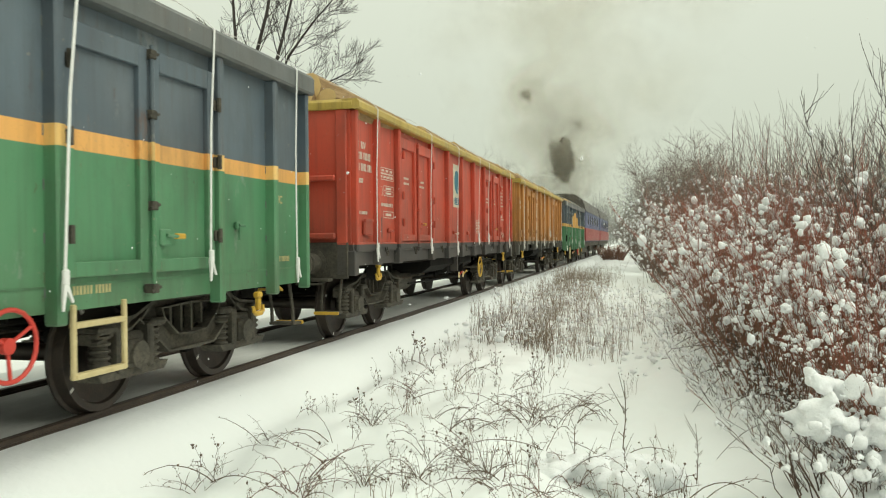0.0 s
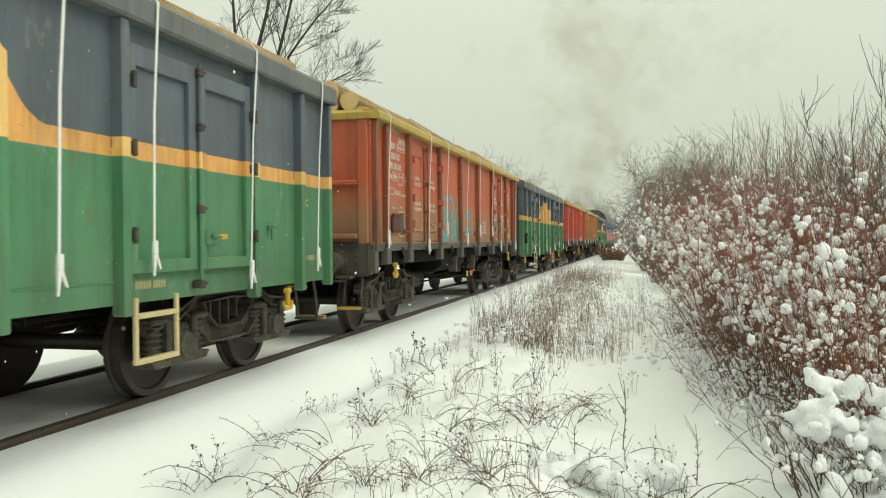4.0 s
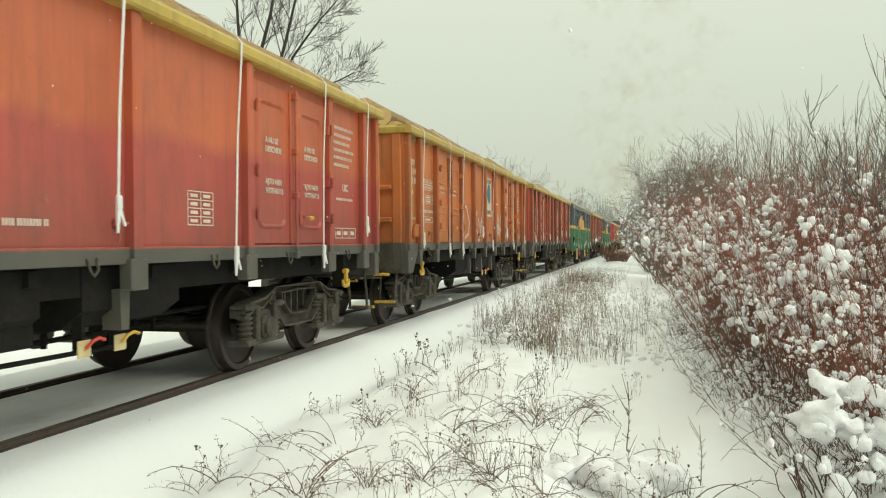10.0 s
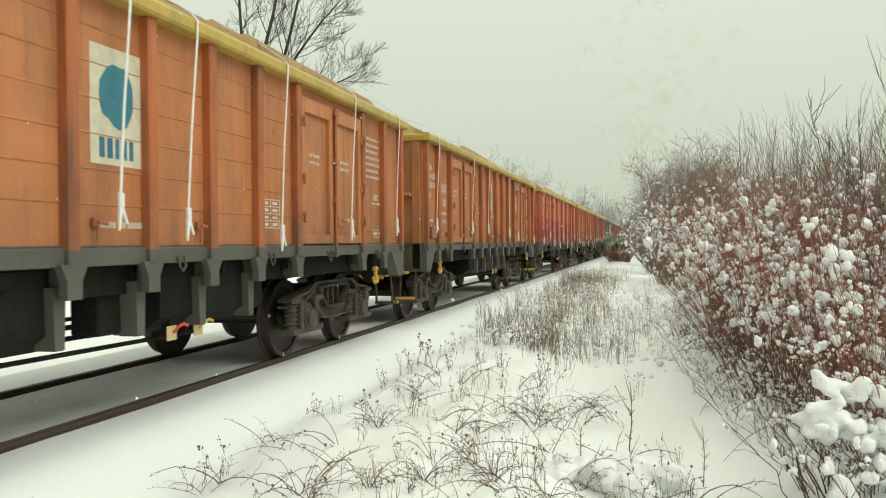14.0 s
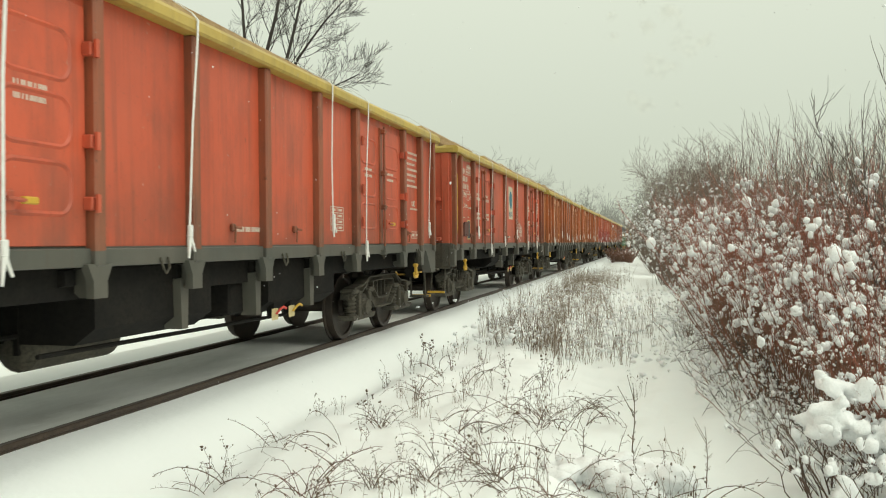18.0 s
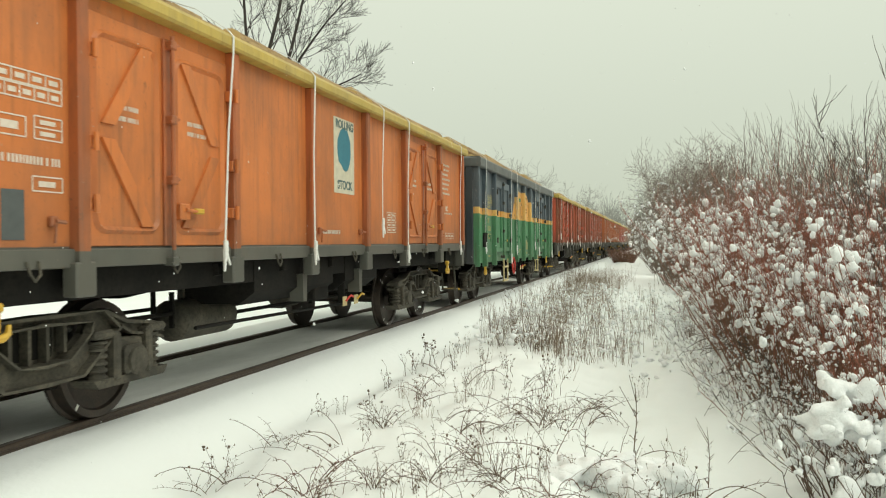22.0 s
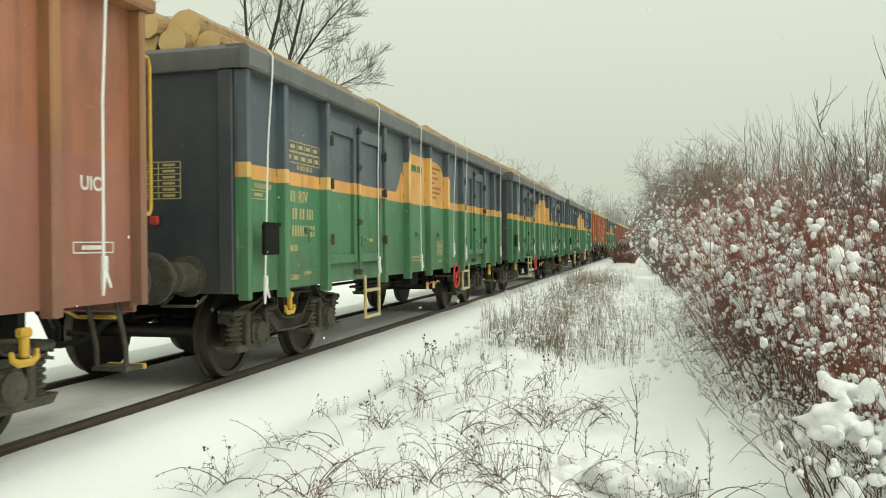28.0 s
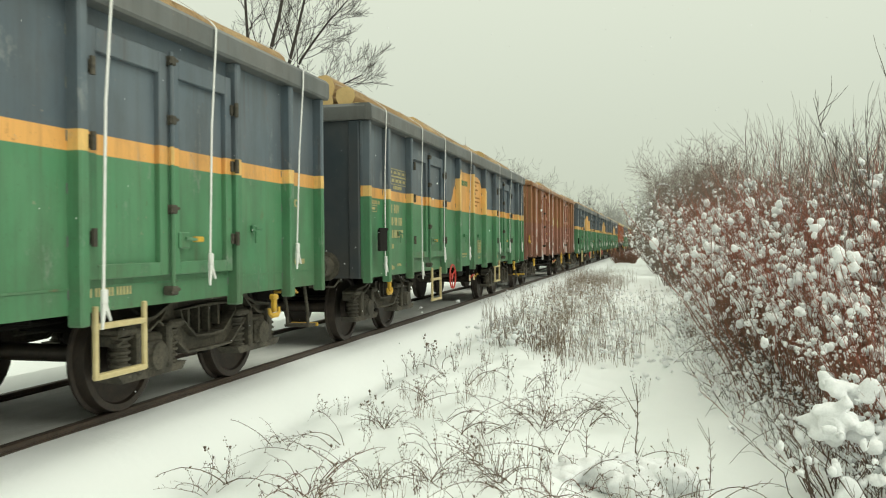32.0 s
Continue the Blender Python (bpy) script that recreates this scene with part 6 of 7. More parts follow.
def plants():
    far_woods()
    r0 = random.Random(4)
    dog = [shrub_meshes(20 + i, 128, 0.78, 2.5, 0.34, 400, 0.034, STEM, 0.0064, 8, 0.022, 420, (0.16, 0.95)) for i in range(3)]
    # the dogwood thicket along the path
    rows = [(1.95, 6.5, 0.60), (2.35, 7.4, 0.80), (1.75, 8.1, 0.78), (2.6, 9.0, 0.95), (1.60, 9.8, 0.88), (2.8, 10.6, 1.05), (1.65, 11.5, 0.95), (3.1, 12.4, 1.15),
            (1.75, 13.4, 1.0), (2.9, 14.6, 1.2), (1.9, 16.0, 1.05), (3.2, 17.2, 1.25), (2.1, 18.6, 1.1), (2.9, 20.5, 1.3), (2.3, 22.0, 1.1), (3.4, 24.0, 1.4), (2.6, 26.0, 1.1), (3.0, 29.0, 1.3)]
    for i, (x, y, s) in enumerate(rows):
        place_shrub(dog[i % 3], x, y, r0.uniform(0, 360), s, "red-stemmed dogwood shrub hung with pads of snow")
    # low sprays that lean out over the path
    low = [shrub_meshes(30 + i, 27, 0.42, 0.72, 0.50, 60, 0.019, (TWIG, STEM)[i], 0.0040, 10, 0.06, 110) for i in range(2)]
    for i, (x, y, s) in enumerate([(1.30, 6.0, 0.62), (1.35, 6.7, 0.85), (1.10, 7.5, 0.8), (1.2, 8.3, 0.95), (0.95, 9.2, 0.9), (1.1, 10.2, 1.0), (0.85, 11.4, 0.95), (1.0, 12.8, 1.0), (0.7, 14.2, 1.0), (0.9, 16.0, 1.1), (1.0, 18.0, 1.0), (1.2, 20.5, 1.1), (1.4, 24.0, 1.2)]):
        place_shrub(low[i % 2], x, y, r0.uniform(0, 360), s, "low shrub leaning its bare sprays over the snow")
    # long canes that lean out of the thicket's foot over the path
    lean = [bramble_mesh(160 + i, 7, 1.05, 0.42, TWIG, 0.0058, (150, 235)) for i in range(2)]
    for i, (x, y, s) in enumerate([(1.45, 7.2, 0.8), (1.45, 8.4, 1.0), (1.35, 9.6, 1.1), (1.4, 10.9, 1.2), (1.4, 12.4, 1.2), (1.3, 14.0, 1.2)]):
        place_weed(lean[i % 2], x, y, r0.uniform(-20, 20), s, "long bare canes leaning out of the thicket", "canes at the thicket's foot")
    # a fringe of fine bare tips above the dogwood
    fringe = [shrub_meshes(50 + i, 60, 0.85, 3.0, 0.22, 10, 0.020, FRINGE, 0.0060, 13, 0.030, 40, (0.3, 0.85)) for i in range(2)]
    for i, (x, y, s) in enumerate([(2.5, 9.4, 0.92), (3.0, 10.8, 1.02), (2.3, 11.8, 1.02), (3.3, 12.8, 1.14), (2.5, 14.2, 1.16), (3.2, 16.0, 1.28), (2.5, 17.8, 1.30), (3.2, 20.0, 1.44), (2.7, 22.5, 1.42)]):
        place_shrub(fringe[i % 2], x, y, r0.uniform(0, 360), s, "fine bare brown shoots rising above the dogwood")
    # taller grey shoots among and behind them
    tall = [shrub_meshes(40 + i, 26, 0.55, 3.7, 0.22, 20, 0.022, TWIG, 0.0085, 22, 0.03, 30) for i in range(2)]
    for i, (x, y, s) in enumerate([(2.62, 8.0, 0.88), (3.15, 9.3, 1.0), (3.0, 11.6, 0.85), (3.6, 14, 0.9), (4.2, 21, 0.95)]):
        place_shrub(tall[i % 2], x, y, r0.uniform(0, 360), s, "tall bare grey-brown shrub behind the dogwood")
    # the nearest shrub carries thick cushions of snow
    rng = np.random.default_rng(77)
    st, pads = shrub_meshes(78, 44, 0.46, 0.74, 0.46, 70, 0.026, BRUSH, 0.0058, 9, 0.05, 60)
    near = place_shrub((st, pads), 1.38, 5.85, 0, 1.0, "near bare shrub under thick cushions of fresh snow")
    z0 = near.location.z
    for x, y, z, wide, tall, k in ((1.12, 5.75, 0.16, 0.20, 0.10, 26), (1.42, 5.85, 0.08, 0.24, 0.09, 32), (1.20, 5.90, 0.34, 0.15, 0.07, 12), (1.58, 5.9, 0.30, 0.12, 0.09, 14), (1.16, 5.55, -0.24, 0.07, 0.08, 10), (1.55, 5.7, -0.12, 0.16, 0.08, 16), (1.70, 5.9, 0.12, 0.16, 0.09, 18), (1.50, 5.55, -0.30, 0.12, 0.08, 12)):
        D = rng.normal(0, 0.5, (k, 3)) * np.array([wide, wide * 0.8, tall])
        D = np.vstack([D, D[: k // 2] + rng.normal(0, 0.03, (k // 2, 3))])
        v, f = clumps(D, np.concatenate([rng.uniform(0.040, 0.066, k), rng.uniform(0.020, 0.036, k // 2)]), rng, True, 0.85)
        o = part("snow_cushion", fast_mesh("snow_cushion", v, f, [FLUFF]), None, near, "thick cushion of fresh snow")
        o.location = (x - near.location.x, y - near.location.y, z - z0)
        fuse(o)
    # a snow-buried tussock before it
    for x, y, wide, tall in ((-0.45, 6.55, 0.22, 0.11), (-0.20, 6.40, 0.34, 0.14), (0.02, 6.34, 0.20, 0.11), (-0.62, 6.6, 0.12, 0.08)):
        D = rng.normal(0, 0.5, (24, 3)) * np.array([wide, wide * 0.7, tall * 0.5])
        v, f = clumps(D, rng.uniform(0.085, 0.125, 24) * tall * 9, rng, True, 0.7)
        o = tagged(new("snow_hummock", fast_mesh("snow_hummock", v, f, [FLUFF])), "rounded hummock of snow over buried weeds", "snow", "snow hummocks")
        o.location = (x, y, snow_height(x, y) + 0.06)
        fuse(o)
    sprigs = [sprig_mesh(150 + i, 0.60, DRY) for i in range(2)]
    for i, (x, y, s) in enumerate([(-0.20, 7.0, 1.1), (-0.42, 6.3, 0.55), (-0.14, 6.28, 0.6), (0.07, 6.2, 0.5), (0.37, 6.5, 0.75), (-0.55, 6.5, 0.75), (-1.6, 6.9, 0.45)]):
        place_weed(sprigs[i % 2], x, y, 70 * i, s, "stiff dark sprig standing up out of the snow", "sprigs in the snow")
    # a small red shrub at the far end of the path
    place_shrub(shrub_meshes(27, 260, 0.80, 1.30, 0.45, 6, 0.03, STEM, 0.012, 12, 0.03), -2.45, 66.0, 40, 1.0, "small red-brown shrub standing alone by the track")
    weeds(r0)
    # snowy trees at the end of the thicket
    snowy = [tree_meshes(60 + i, 6.6, 0.10, FRINGE, 330, 0.060, levels=5, kids=(12, 6, 4, 4), first=0.06, wide=0.5, thin=0.007) for i in range(2)]
    scrub = [shrub_meshes(64 + i, 110, 0.9, 2.6, 0.45, 170, 0.045, FRINGE, 0.010, 9, 0.03, 160) for i in range(2)]
    for i, (x, y, s) in enumerate([(1.9, 28, 0.8), (1.3, 31, 0.9), (1.0, 35, 1.0), (1.0, 40, 1.05), (0.9, 46, 1.2), (0.9, 53, 1.3), (0.8, 61, 1.4), (0.7, 72, 1.6), (0.5, 85, 1.8)]):
        place_shrub(scrub[i % 2], x, y, r0.uniform(0, 360), s, "dark bare scrub dusted with snow at the trees' feet")
    for i, (x, y, s) in enumerate([(1.9, 31, 0.66), (1.6, 37, 0.80), (2.9, 36, 0.80), (1.5, 46, 0.92), (2.8, 50, 1.0), (1.5, 60, 1.05), (3.2, 63, 1.15), (1.6, 78, 1.15), (3.6, 80, 1.25)]):
        place_tree(snowy[i % 2], x, y, -0.4, r0.uniform(0, 360), s, "bare twiggy tree dusted with snow", "snowy trees")
    # bare trees behind the train
    P, R = crown_tree(5, MAIN_LIMBS, 6.4)
    stout = R[:, 0] > 0.045
    big = [fast_mesh(name, *tubes(P[pick], R[pick], k), [BARKWOOD]) for name, pick, k in (("trunk", stout, 8), ("crown", ~stout, 3))]
    place_tree(big, -14.2, 29.0, -0.6, 26, 1.0, "large bare tree with a wide branching crown")
    place_tree(big, -20.2, 27.5, -0.6, 200, 0.95, "large bare tree with a wide branching crown")
    # distant trees, their haze painted in as lighter bark
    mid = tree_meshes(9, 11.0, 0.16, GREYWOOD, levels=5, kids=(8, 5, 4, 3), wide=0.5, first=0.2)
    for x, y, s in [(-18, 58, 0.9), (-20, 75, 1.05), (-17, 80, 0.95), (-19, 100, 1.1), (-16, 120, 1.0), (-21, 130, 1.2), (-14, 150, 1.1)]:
        place_tree(mid, x, y, -0.6, r0.uniform(0, 360), s, "bare tree beyond the track, distance haze painted in its grey", "far trees")
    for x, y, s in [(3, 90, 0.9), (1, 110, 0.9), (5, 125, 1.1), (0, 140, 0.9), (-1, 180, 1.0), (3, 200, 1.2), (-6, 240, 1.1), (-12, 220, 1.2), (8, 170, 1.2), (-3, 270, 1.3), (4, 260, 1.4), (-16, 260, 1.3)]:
        place_tree(mid, x, y, -0.6, r0.uniform(0, 360), s, "bare tree beyond the track, distance haze painted in its grey", "far trees")


plants()

# ---- the train ----
KINDS = {-3: "green", -2: "ochre", -1: "crimson", 0: "green", 1: "dusty", 2: "green turned", 3: "salmon", 4: "orange", 5: "wine", 6: "russet", 7: "russet", 8: "red", 9: "vermilion",
         10: "green turned", 11: "tangerine", 12: "green", 13: "green turned bare", 14: "green", 15: "brown", 16: "green turned", 17: "green turned"}
LABELS = {
    "green": "slate and green open wagon with an orange band, loaded with logs",
    "red": "red open wagon with a yellow rim and white emblem sheet",
    "dusty": "dusty red open wagon with turquoise graffiti, loaded with logs",
    "wine": "wine-red open wagon, faded to orange above, loaded with logs",
    "salmon": "faded red open wagon with closely spaced ribs and a yellow rim",
    "vermilion": "weathered vermilion open wagon with a yellow rim, carrying logs",
    "crimson": "crimson open wagon with a black sill and yellow rim",
    "orange": "bright orange open wagon with white graffiti and a yellow rim",
    "tangerine": "bright orange open wagon with cross-braced doors and yellow rim",
    "russet": "faded orange-brown open wagon with a yellow rim, carrying logs",
    "ochre": "ochre open wagon with a yellow rim, carrying logs",
    "brown": "brown open wagon with panelled doors and a faded name board",
}
STRAPS = {0: (-3.9, -2.67, -0.54, 0.5, 2.40, 4.10, 5.78), 1: (-5.7, -3.4, -2.14, -0.36, 0.89, 2.45, 3.62, 6.0), 2: (-5.7, -3.0, -1.7, 0.5, 1.6, 2.6, 4.2, 5.8),
          3: (-5.79, -3.83, -1.95, 0.66, 2.35, 4.33, 5.9), 4: (-5.43, -3.6, -2.49, -0.5, 0.76, 2.68, 3.68, 5.74), 5: (-5.6, -3.9, -2.5, -0.6, 0.79, 2.47, 4.43, 5.87),
          6: (-5.85, -2.99, -1.36, 1.39, 2.89, 5.9), 7: (-4.9, -2.4, -0.41, 0.46, 2.14, 4.08, 5.88), 8: (-4.36, -2.88, -1.17, 0.57, 2.49, 4.37), 9: (-5.3, -3.14, -1.16, 1.66, 2.86, 5.85),
          10: (-5.79, -2.61, -1.72, 1.69, 2.6, 5.77), 11: (-5.67, -2.62, -0.88, 1.40, 2.56, 5.9), 12: (-5.92, -2.6, -1.75, 1.54, 2.43, 5.51), 13: (-5.4, -2.7, -0.7, 1.6, 2.7, 5.6),
          14: (-5.82, -2.75, -0.77, 1.49, 2.4, 5.91), 15: (-5.6, -4.3, -2.62, -1.72, 1.76, 2.56, 5.8), 16: (-5.82, -4.06, -2.64, -0.62, 2.4, 3.9, 5.6), 17: (-5.5, -2.7, -0.8, 2.51, 3.84, 5.56)}
protos, TRAIN, WHEELS = {}, {}, []
for k, kind in KINDS.items():
    if kind in protos:
        w = copy_thing(protos[kind], pose(0, 0, 0))
    else:
        w = protos[kind] = build_wagon(kind.split()[0], LABELS[kind.split()[0]], -1.63 if " " in kind else 1.95, (-2.70,) if "bare" in kind else (-2.70, 2.80))
    TRAIN[k] = w
loads = [log_load(300 + i, "sawn logs heaped above the wagon's rim under white straps") for i in range(3)]
LOADS = {}
for i, k in enumerate(KINDS):
    LOADS[k] = loads[i] if i < 3 else copy_thing(loads[i % 3], pose(0, 0, 0))
for k, w in TRAIN.items():
    WHEELS += [(k, o) for o in add_bogies(w)]
    r0 = random.Random(900 + k)
    for y in STRAPS.get(k, (-5.6, -2.7, -0.6, 1.5, 2.6, 5.7)):
        green = KINDS[k].split()[0] in ("green", "brown")
        strap(y, r0.uniform(-0.14, 0.06), r0.choice((0.98, 1.1, 1.2, 1.28)) if green else r0.choice((1.45, 1.55, 1.68, 1.62) if k in (3, 6, 7) else (1.24, 1.3, 1.42, 1.6)), LOADS[k])
# what sets single wagons apart
for k, y, z, wd, ht in ((-1, -0.55, 2.0, 0.6, 0.85), (4, 0.38, 1.93, 0.60, 0.9), (6, -0.82, 1.9, 0.58, 0.84), (7, -0.62, 1.90, 0.58, 0.82), (8, -0.12, 1.95, 0.60, 0.85), (11, -0.13, 1.95, 0.66, 0.9)):
    poster(TRAIN[k], y, z, wd, ht, ("ROLLING", "STOCK") if k in (4, 11) else ())
spray(TRAIN[1], [arc(-2.35, 1.75, 0.30, 0.42, 0, 360), arc(-2.35, 1.80, 0.10, 0.16, 0, 360), arc(-1.85, 1.72, 0.34, 0.48, -80, 260), arc(-1.75, 1.62, 0.13, 0.26, -90, 90), [(-1.75, 1.36), (-1.75, 1.90)],
                  [(-1.45, 1.30), (-1.32, 1.9), (-1.15, 2.18), (-0.98, 2.10), (-0.88, 1.7), (-0.80, 1.30)], [(-1.2, 1.3), (-1.1, 1.75), (-1.0, 1.95), (-0.97, 1.6), (-1.0, 1.3)], [(-1.18, 1.70), (-1.0, 1.72)],
                  arc(-2.5, 1.40, 0.10, 0.10, 0, 360), [(-2.62, 1.5), (-2.3, 1.42), (-2.1, 1.5)]], SPRAY, 0.036, squeeze=(-2.65, -2.29, 0.87))
for word, size, y, z in (("ODA", 0.26, -0.30, 1.80), ("ARGUT", 0.20, -0.32, 1.48), ("2019", 0.24, 1.05, 1.46), ("ODA", 0.28, 2.96, 1.60)):
    text(word, size, SPRAY, TRAIN[1], y, z, 1.412 if y > 2 else 1.3895, "turquoise sprayed word")
spray(TRAIN[4], [[(-2.1, 1.42), (-2.05, 2.0), (-2.08, 2.12), (-1.75, 2.05), (-1.5, 1.75), (-1.62, 1.5), (-1.95, 1.42)], [(-1.0, 1.45), (-1.0, 2.0), (-0.92, 2.1)], [(-0.7, 2.0), (-0.98, 1.72), (-0.6, 1.5), (-0.3, 1.45)],
                  [(-0.55, 1.85), (-0.4, 1.65), (-0.2, 1.9), (-0.35, 1.4), (-0.6, 1.36)], [(1.15, 2.08), (1.32, 1.4)], [(1.5, 1.36), (1.52, 2.0), (1.85, 2.02), (1.62, 1.45)], [(1.9, 1.95), (2.12, 1.45), (2.28, 2.02)], [(1.2, 1.55), (1.75, 1.75), (2.3, 1.62)]], CHALK, 0.035)
spray(TRAIN[4], [[(2.85, 2.0), (3.15, 2.1), (2.95, 1.75), (3.2, 1.6), (2.8, 1.42)], [(2.62, 1.5), (2.75, 1.95)]], CHALK, 0.03, x0=1.4065)
spray(TRAIN[8], [[(1.05, 1.62), (1.12, 1.85), (1.22, 1.62), (1.3, 1.85), (1.4, 1.62)], arc(1.58, 1.74, 0.1, 0.12, 0, 360), [(1.8, 1.86), (1.8, 1.62), (2.0, 1.65)], [(1.2, 1.4), (1.5, 1.5), (1.8, 1.38)]], CHALK, 0.018)

PEELED = simple("peeled_rusty_paint", (0.24, 0.075, 0.038), (0.13, 0.055, 0.033), 0.8, 14.0)
rk = random.Random(41)
for k, y, z, many in ((10, 4.75, 2.62, 9), (10, 5.05, 2.48, 7), (10, 3.75, 2.68, 6), (14, 4.80, 2.45, 9), (14, 4.85, 2.02, 8), (14, 5.1, 2.55, 5), (14, 3.80, 2.66, 5), (0, 4.34, 2.72, 6), (16, 4.9, 2.5, 7), (16, 3.7, 2.4, 5), (12, 4.9, 2.45, 6)):
    g, on = Geo(), 1.4065 if 2.4 < y < 4.28 else 1.3895
    for _ in range(many):
        cy, cz, wide, high = y + rk.gauss(0, 0.06), z + rk.gauss(0, 0.09), rk.uniform(0.008, 0.032), rk.uniform(0.010, 0.055)
        g.prism([(cy + wide * rk.uniform(0.35, 1) * math.cos(i * math.pi / 6), cz + high * rk.uniform(0.35, 1) * math.sin(i * math.pi / 6)) for i in range(12)], 0, on, on + 0.002)
    tagged(part("peeled_paint", g, PEELED, TRAIN[k], "flakes of peeled, rusty paint"), kind="stuff")
# a pipe railing round the brake stand of the cross-braced wagon
part("pipe_railing", Geo().tube([(-0.9, -6.42, 2.02), (0.55, -6.42, 2.02), (0.78, -6.44, 1.95), (0.86, -6.46, 1.7), (0.88, -6.46, 1.25), (1.02, -6.40, 1.10)], 0.022, 8).tube([(-0.9, -6.42, 1.42), (0.70, -6.42, 1.42), (0.86, -6.45, 1.36)], 0.018, 8), BLACK, TRAIN[11], "black pipe railing")

sign = part("warning_sign", Geo().prism([(0.60, 2.30), (0.90, 2.30), (0.75, 2.58)], 1, -6.336, -6.330), YELLOW, TRAIN[11], "yellow triangular warning sign")
part("sign_border", Geo().band([(0.58, 2.285), (0.92, 2.285), (0.75, 2.60)], [(0.62, 2.31), (0.88, 2.31), (0.75, 2.555)], 1, -6.340, -6.332), BLACK, sign)
part("bolt_mark", Geo().prism([(0.77, 2.50), (0.72, 2.42), (0.745, 2.42), (0.74, 2.34), (0.785, 2.435), (0.76, 2.435)], 1, -6.340, -6.333), BLACK, sign)


def locomotive(label):
    w = tagged(new("locomotive"), label, "locomotive", "locomotives at the head")
    prof = [(-1.45, 1.2), (1.45, 1.2), (1.48, 3.2), (1.25, 3.8), (0.7, 4.15), (-0.7, 4.15), (-1.25, 3.8), (-1.48, 3.2)]
    part("body", Geo().prism(prof, 1, -8.0, 8.0), BLUE, w)
    part("red_band", Geo().box(-1.50, 1.50, -8.02, 8.02, 1.25, 2.05, 0.02), LOCO_RED, w, "red lower band")
    part("roof", Geo().prism([(-1.52, 3.1), (1.52, 3.1), (1.30, 3.82), (0.75, 4.2), (-0.75, 4.2), (-1.30, 3.82)], 1, -8.04, 8.04), ROOF, w, "sooty grey roof")
    part("exhaust_stack", Geo().box(-0.4, 0.4, -1.0, 0.4, 4.2, 4.38, 0.03), ROOF, w)
    for y in (-5.2, -3.0, -1.0, 1.0, 3.0, 5.2):
        part("window", Geo().lathe([(0, 0.30), (0.03, 0.30)], 0, (1.47, y, 2.62), 16), GLASS, w)
    for e in (-1, 1):
        for s in (-1, 1):
            part("windscreen", Geo().box(s * 0.12, s * 1.2, e * 8.0, e * 8.03, 2.6, 3.35, 0.02), GLASS, w)
    part("frame", Geo().box(-1.4, 1.4, -8.2, 8.2, 0.9, 1.2, 0.03), IRON, w)
    for y in (-5.6, -4.0, -2.6, 2.6, 4.0, 5.6):
        part("wheelset", shared("loco_wheels", lambda: Geo().lathe([(-0.8, 0.5), (-0.68, 0.52), (-0.66, 0.1), (0.66, 0.1), (0.68, 0.52), (0.8, 0.5)], 0, (0, 0, 0), 24).mesh("wheelset", TREAD)), None, w).location = (0, y, 0.5)
    for y in (-4.1, 4.1):
        part("bogie_frame", Geo().box(0.95, 1.1, y - 2.2, y + 2.2, 0.45, 0.85, 0.05).box(-1.1, -0.95, y - 2.2, y + 2.2, 0.45, 0.85, 0.05), IRON, w)
    return w


HEAD = 3 * PITCH + 0.6
STACK = 1.5
LOCOS = {0: locomotive("blue and red diesel locomotive with a sooty roof")}
LOCOS[1] = copy_thing(LOCOS[0], pose(0, 0, 0))


# ---- falling snow ----
FLAKES = []
for i, (count, size) in enumerate(((3800, 0.0050), (2600, 0.0036))):
    rng = np.random.default_rng(500 + i)
    C = rng.uniform((-5.0, 1.5, 0.0), (3.5, 13.0, 48.0), (count, 3))
    octa = np.array([(1, 0, 0), (-1, 0, 0), (0, 1, 0), (0, -1, 0), (0, 0, 1), (0, 0, -1)], float)
    faces = np.array([(0, 2, 4), (2, 1, 4), (1, 3, 4), (3, 0, 4), (2, 0, 5), (1, 2, 5), (3, 1, 5), (0, 3, 5)])
    V = (C[:, None] + octa[None] * size * rng.uniform(0.6, 1.3, (count, 1, 3))).reshape(-1, 3)
    F = (faces[None] + (np.arange(count) * 6)[:, None, None]).reshape(-1, 3)
    FLAKES.append(tagged(new("falling_snow", fast_mesh("falling_snow", V, F, [FLUFF])), "fine white snowflakes drifting down through the air", "snowflakes", kind="stuff"))


# ---- smoke from the leading engine ----
SMOKE, n, l, b = nodes_of("engine_smoke", 1.0)
b.inputs["Base Color"].default_value = (0.62, 0.585, 0.48, 1)
b.inputs["Alpha"].default_value = 0.0070


def puff_mesh(seed, s):
    """A loose cloud of thin soot veils, thinning outwards."""
    rng = np.random.default_rng(seed)
    count, size = int(30 + 16 * s), 0.30 + 0.30 * s
    C = rng.normal(0, 0.36 * s, (count, 3)) * np.array([1, 1, 0.9])
    A, B = rng.normal(0, 1, (count, 3)), rng.normal(0, 1, (count, 3))
    A /= np.linalg.norm(A, axis=1, keepdims=True)
    B -= A * (A * B).sum(1, keepdims=True)
    B /= np.linalg.norm(B, axis=1, keepdims=True)
    w = size * rng.uniform(0.6, 1.3, (count, 1))
    V = np.stack([C + (A * math.cos(k * math.pi / 4) + B * math.sin(k * math.pi / 4)) * w for k in range(8)], 1).reshape(-1, 3)
    return fast_mesh("puff", V, np.arange(count * 8).reshape(-1, 8), [SMOKE], smooth=False)


PLUME = tagged(new("smoke_plume"), "brown-grey diesel exhaust smoke rising from the locomotive", "smoke")
puffs = [puff_mesh(70 + i, (1.3, 1.8, 2.4, 3.0)[i % 4]) for i in range(8)]
PUFFS = []
rp = random.Random(12)
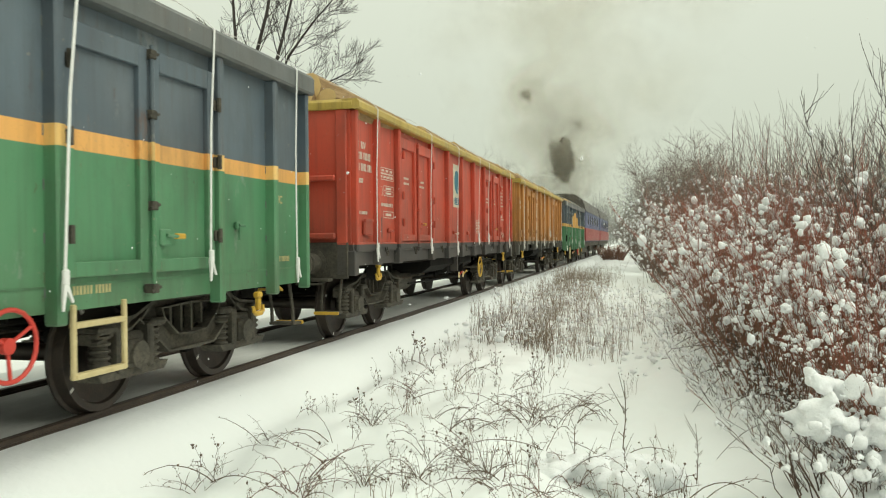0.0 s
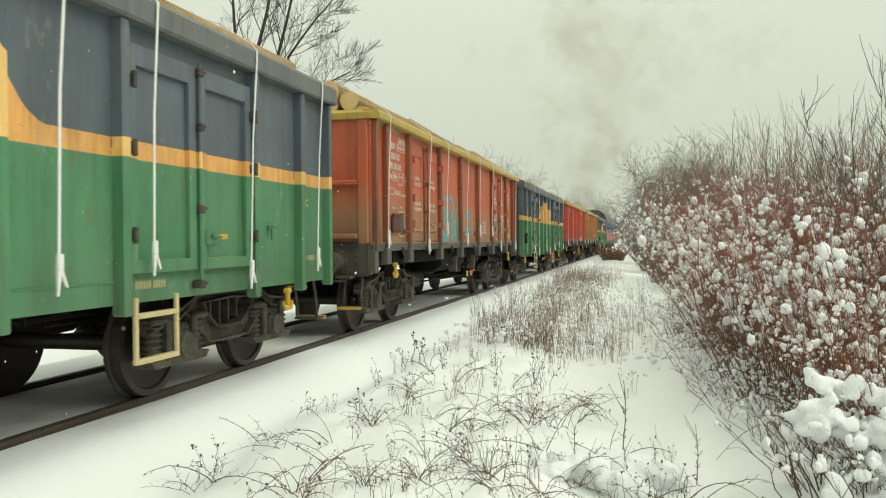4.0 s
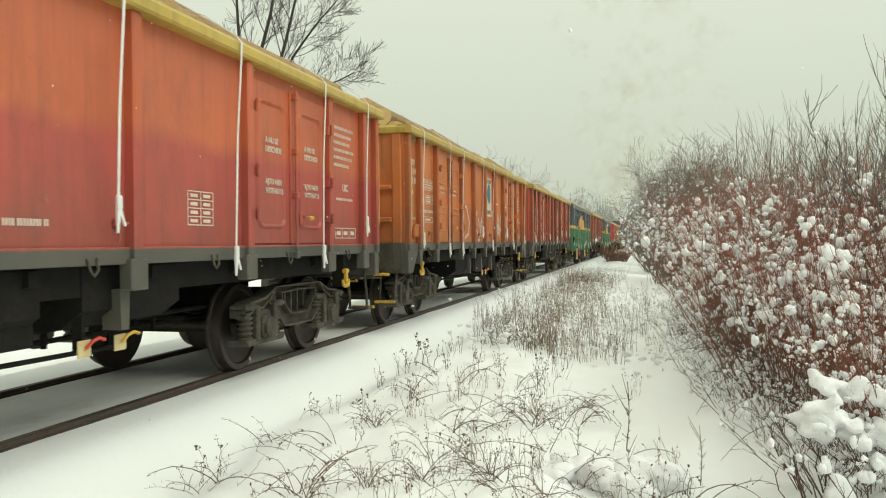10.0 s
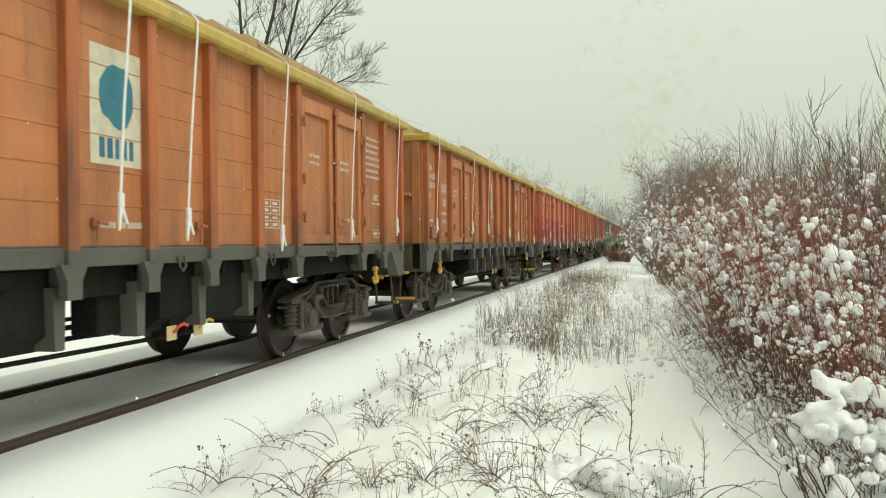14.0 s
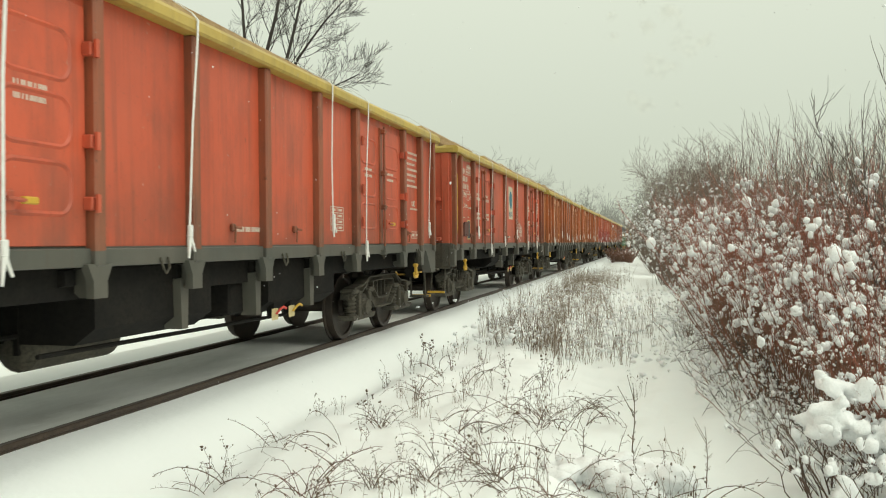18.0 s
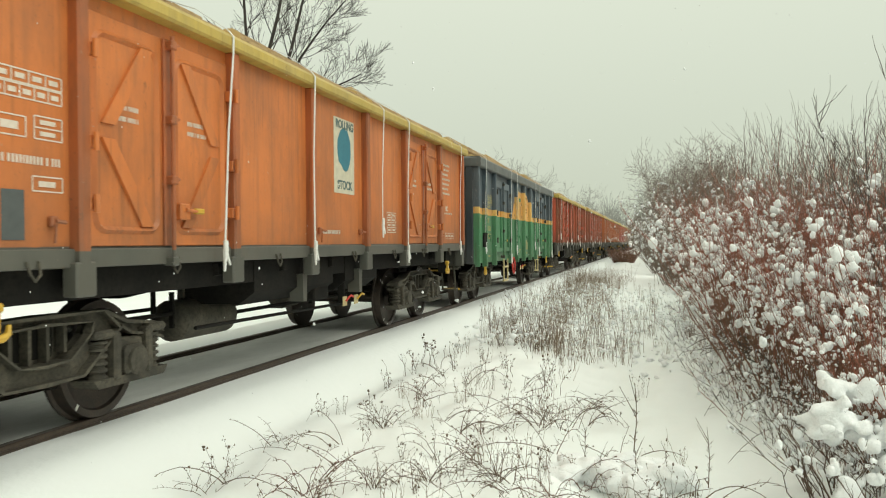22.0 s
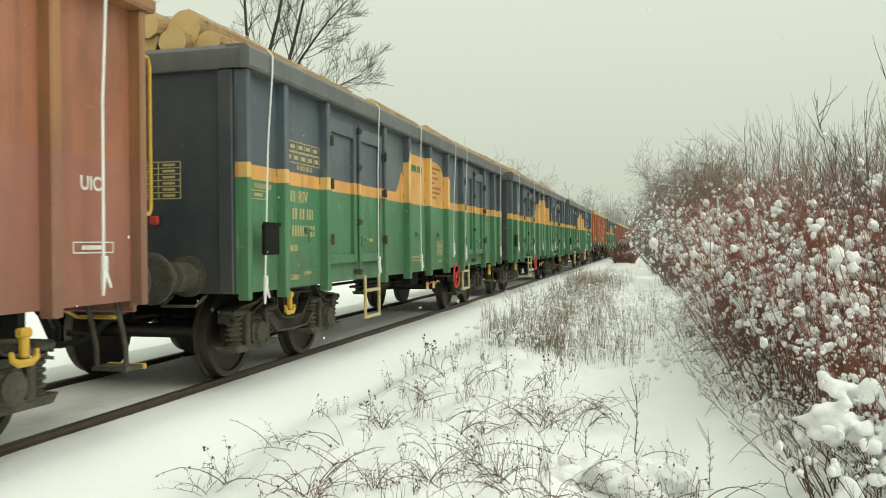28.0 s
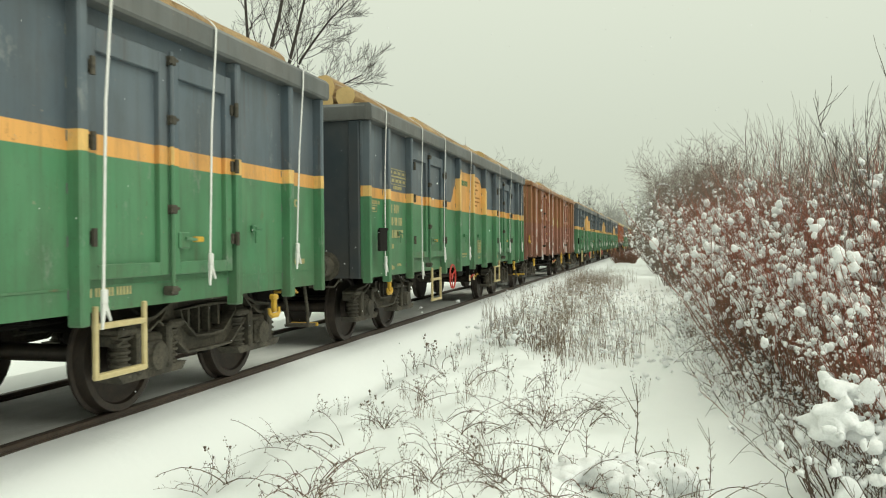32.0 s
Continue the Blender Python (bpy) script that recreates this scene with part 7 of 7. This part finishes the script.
# each breath of the engine: when it leaves the stack, and how many puffs it throws
for born, many in [(-9 + 0.4 * i, 7) for i in range(27)] + [(1.9 + 0.6 * i, 7) for i in range(11)]:
    for i in range(many):
        o = tagged(part("puff", puffs[rp.randrange(8) if born < 0 else rp.choice((0, 1, 4, 5))], None, PLUME), kind="stuff")
        PUFFS.append((o, born + rp.uniform(0, 0.5), rp.gauss(0, 1), rp.gauss(0, 1), rp.gauss(0, 1), rp.uniform(0, 360)))


def drift(t, born, a, b2, c):
    """Where a puff hangs: in the stack until it is born, then rising, spreading and blown along the track."""
    age = t - born
    y = run(t) + HEAD + STACK
    if age <= 0:
        return TRACK_X, y - STACK + 8.5 + 6.0 * math.sin(37 * born) + (17.2 if b2 > 0 else 0), 2.4
    wide = 0.48 + 0.48 * age
    rise = 2.0 * age ** 0.95 * (1 + 0.07 * c) + 0.8 * max(0, age - 7) ** 2
    return TRACK_X + a * wide + 0.20 * age ** 1.5, y - 3.7 * age + b2 * wide, 4.2 + rise + 0.5 * c * wide


# play in the couplings: how far a wagon stands ahead of the even spacing
SLACK = {-1: 0.12, -2: 0.12, 1: 0.26, 3: 0.20, 4: 0.20, 5: 0.20, 8: 0.22, 9: 0.25, 11: 0.17, 12: -0.07, 14: 0.07, 16: -0.04}


def motions():
    secs = [i for i in range(33)]
    for k, w in TRAIN.items():
        walk(w, [(t, pose(TRACK_X, run(t) - PITCH * k - 6.3 + SLACK.get(k, 0), 0)) for t in secs])
        walk(LOADS[k], [(t, pose(TRACK_X, run(t) - PITCH * k - 6.3, 0)) for t in secs])
    for i, w in LOCOS.items():
        walk(w, [(t, pose(TRACK_X, run(t) + HEAD + 8.5 + 17.2 * i, 0)) for t in secs])
    for i, o in enumerate(FLAKES):
        walk(o, [(t, pose(0.25 * math.sin(0.5 * t + i), 0.02 * t, 0.5 - (1.25 - 0.35 * i) * t)) for t in secs])
    for k, o in WHEELS:
        y = o.location.y
        walk(o, [(t / 15, pose(0, y, WHEEL_R, -math.degrees((run(t / 15) + 0.3 * k) / WHEEL_R))) for t in range(481)])
    for o, born, a, b2, c, turn in PUFFS:
        walk(o, [(t, pose(*drift(t, born, a, b2, c), 0, 0, turn + 6 * t)) for t in secs])


motions()
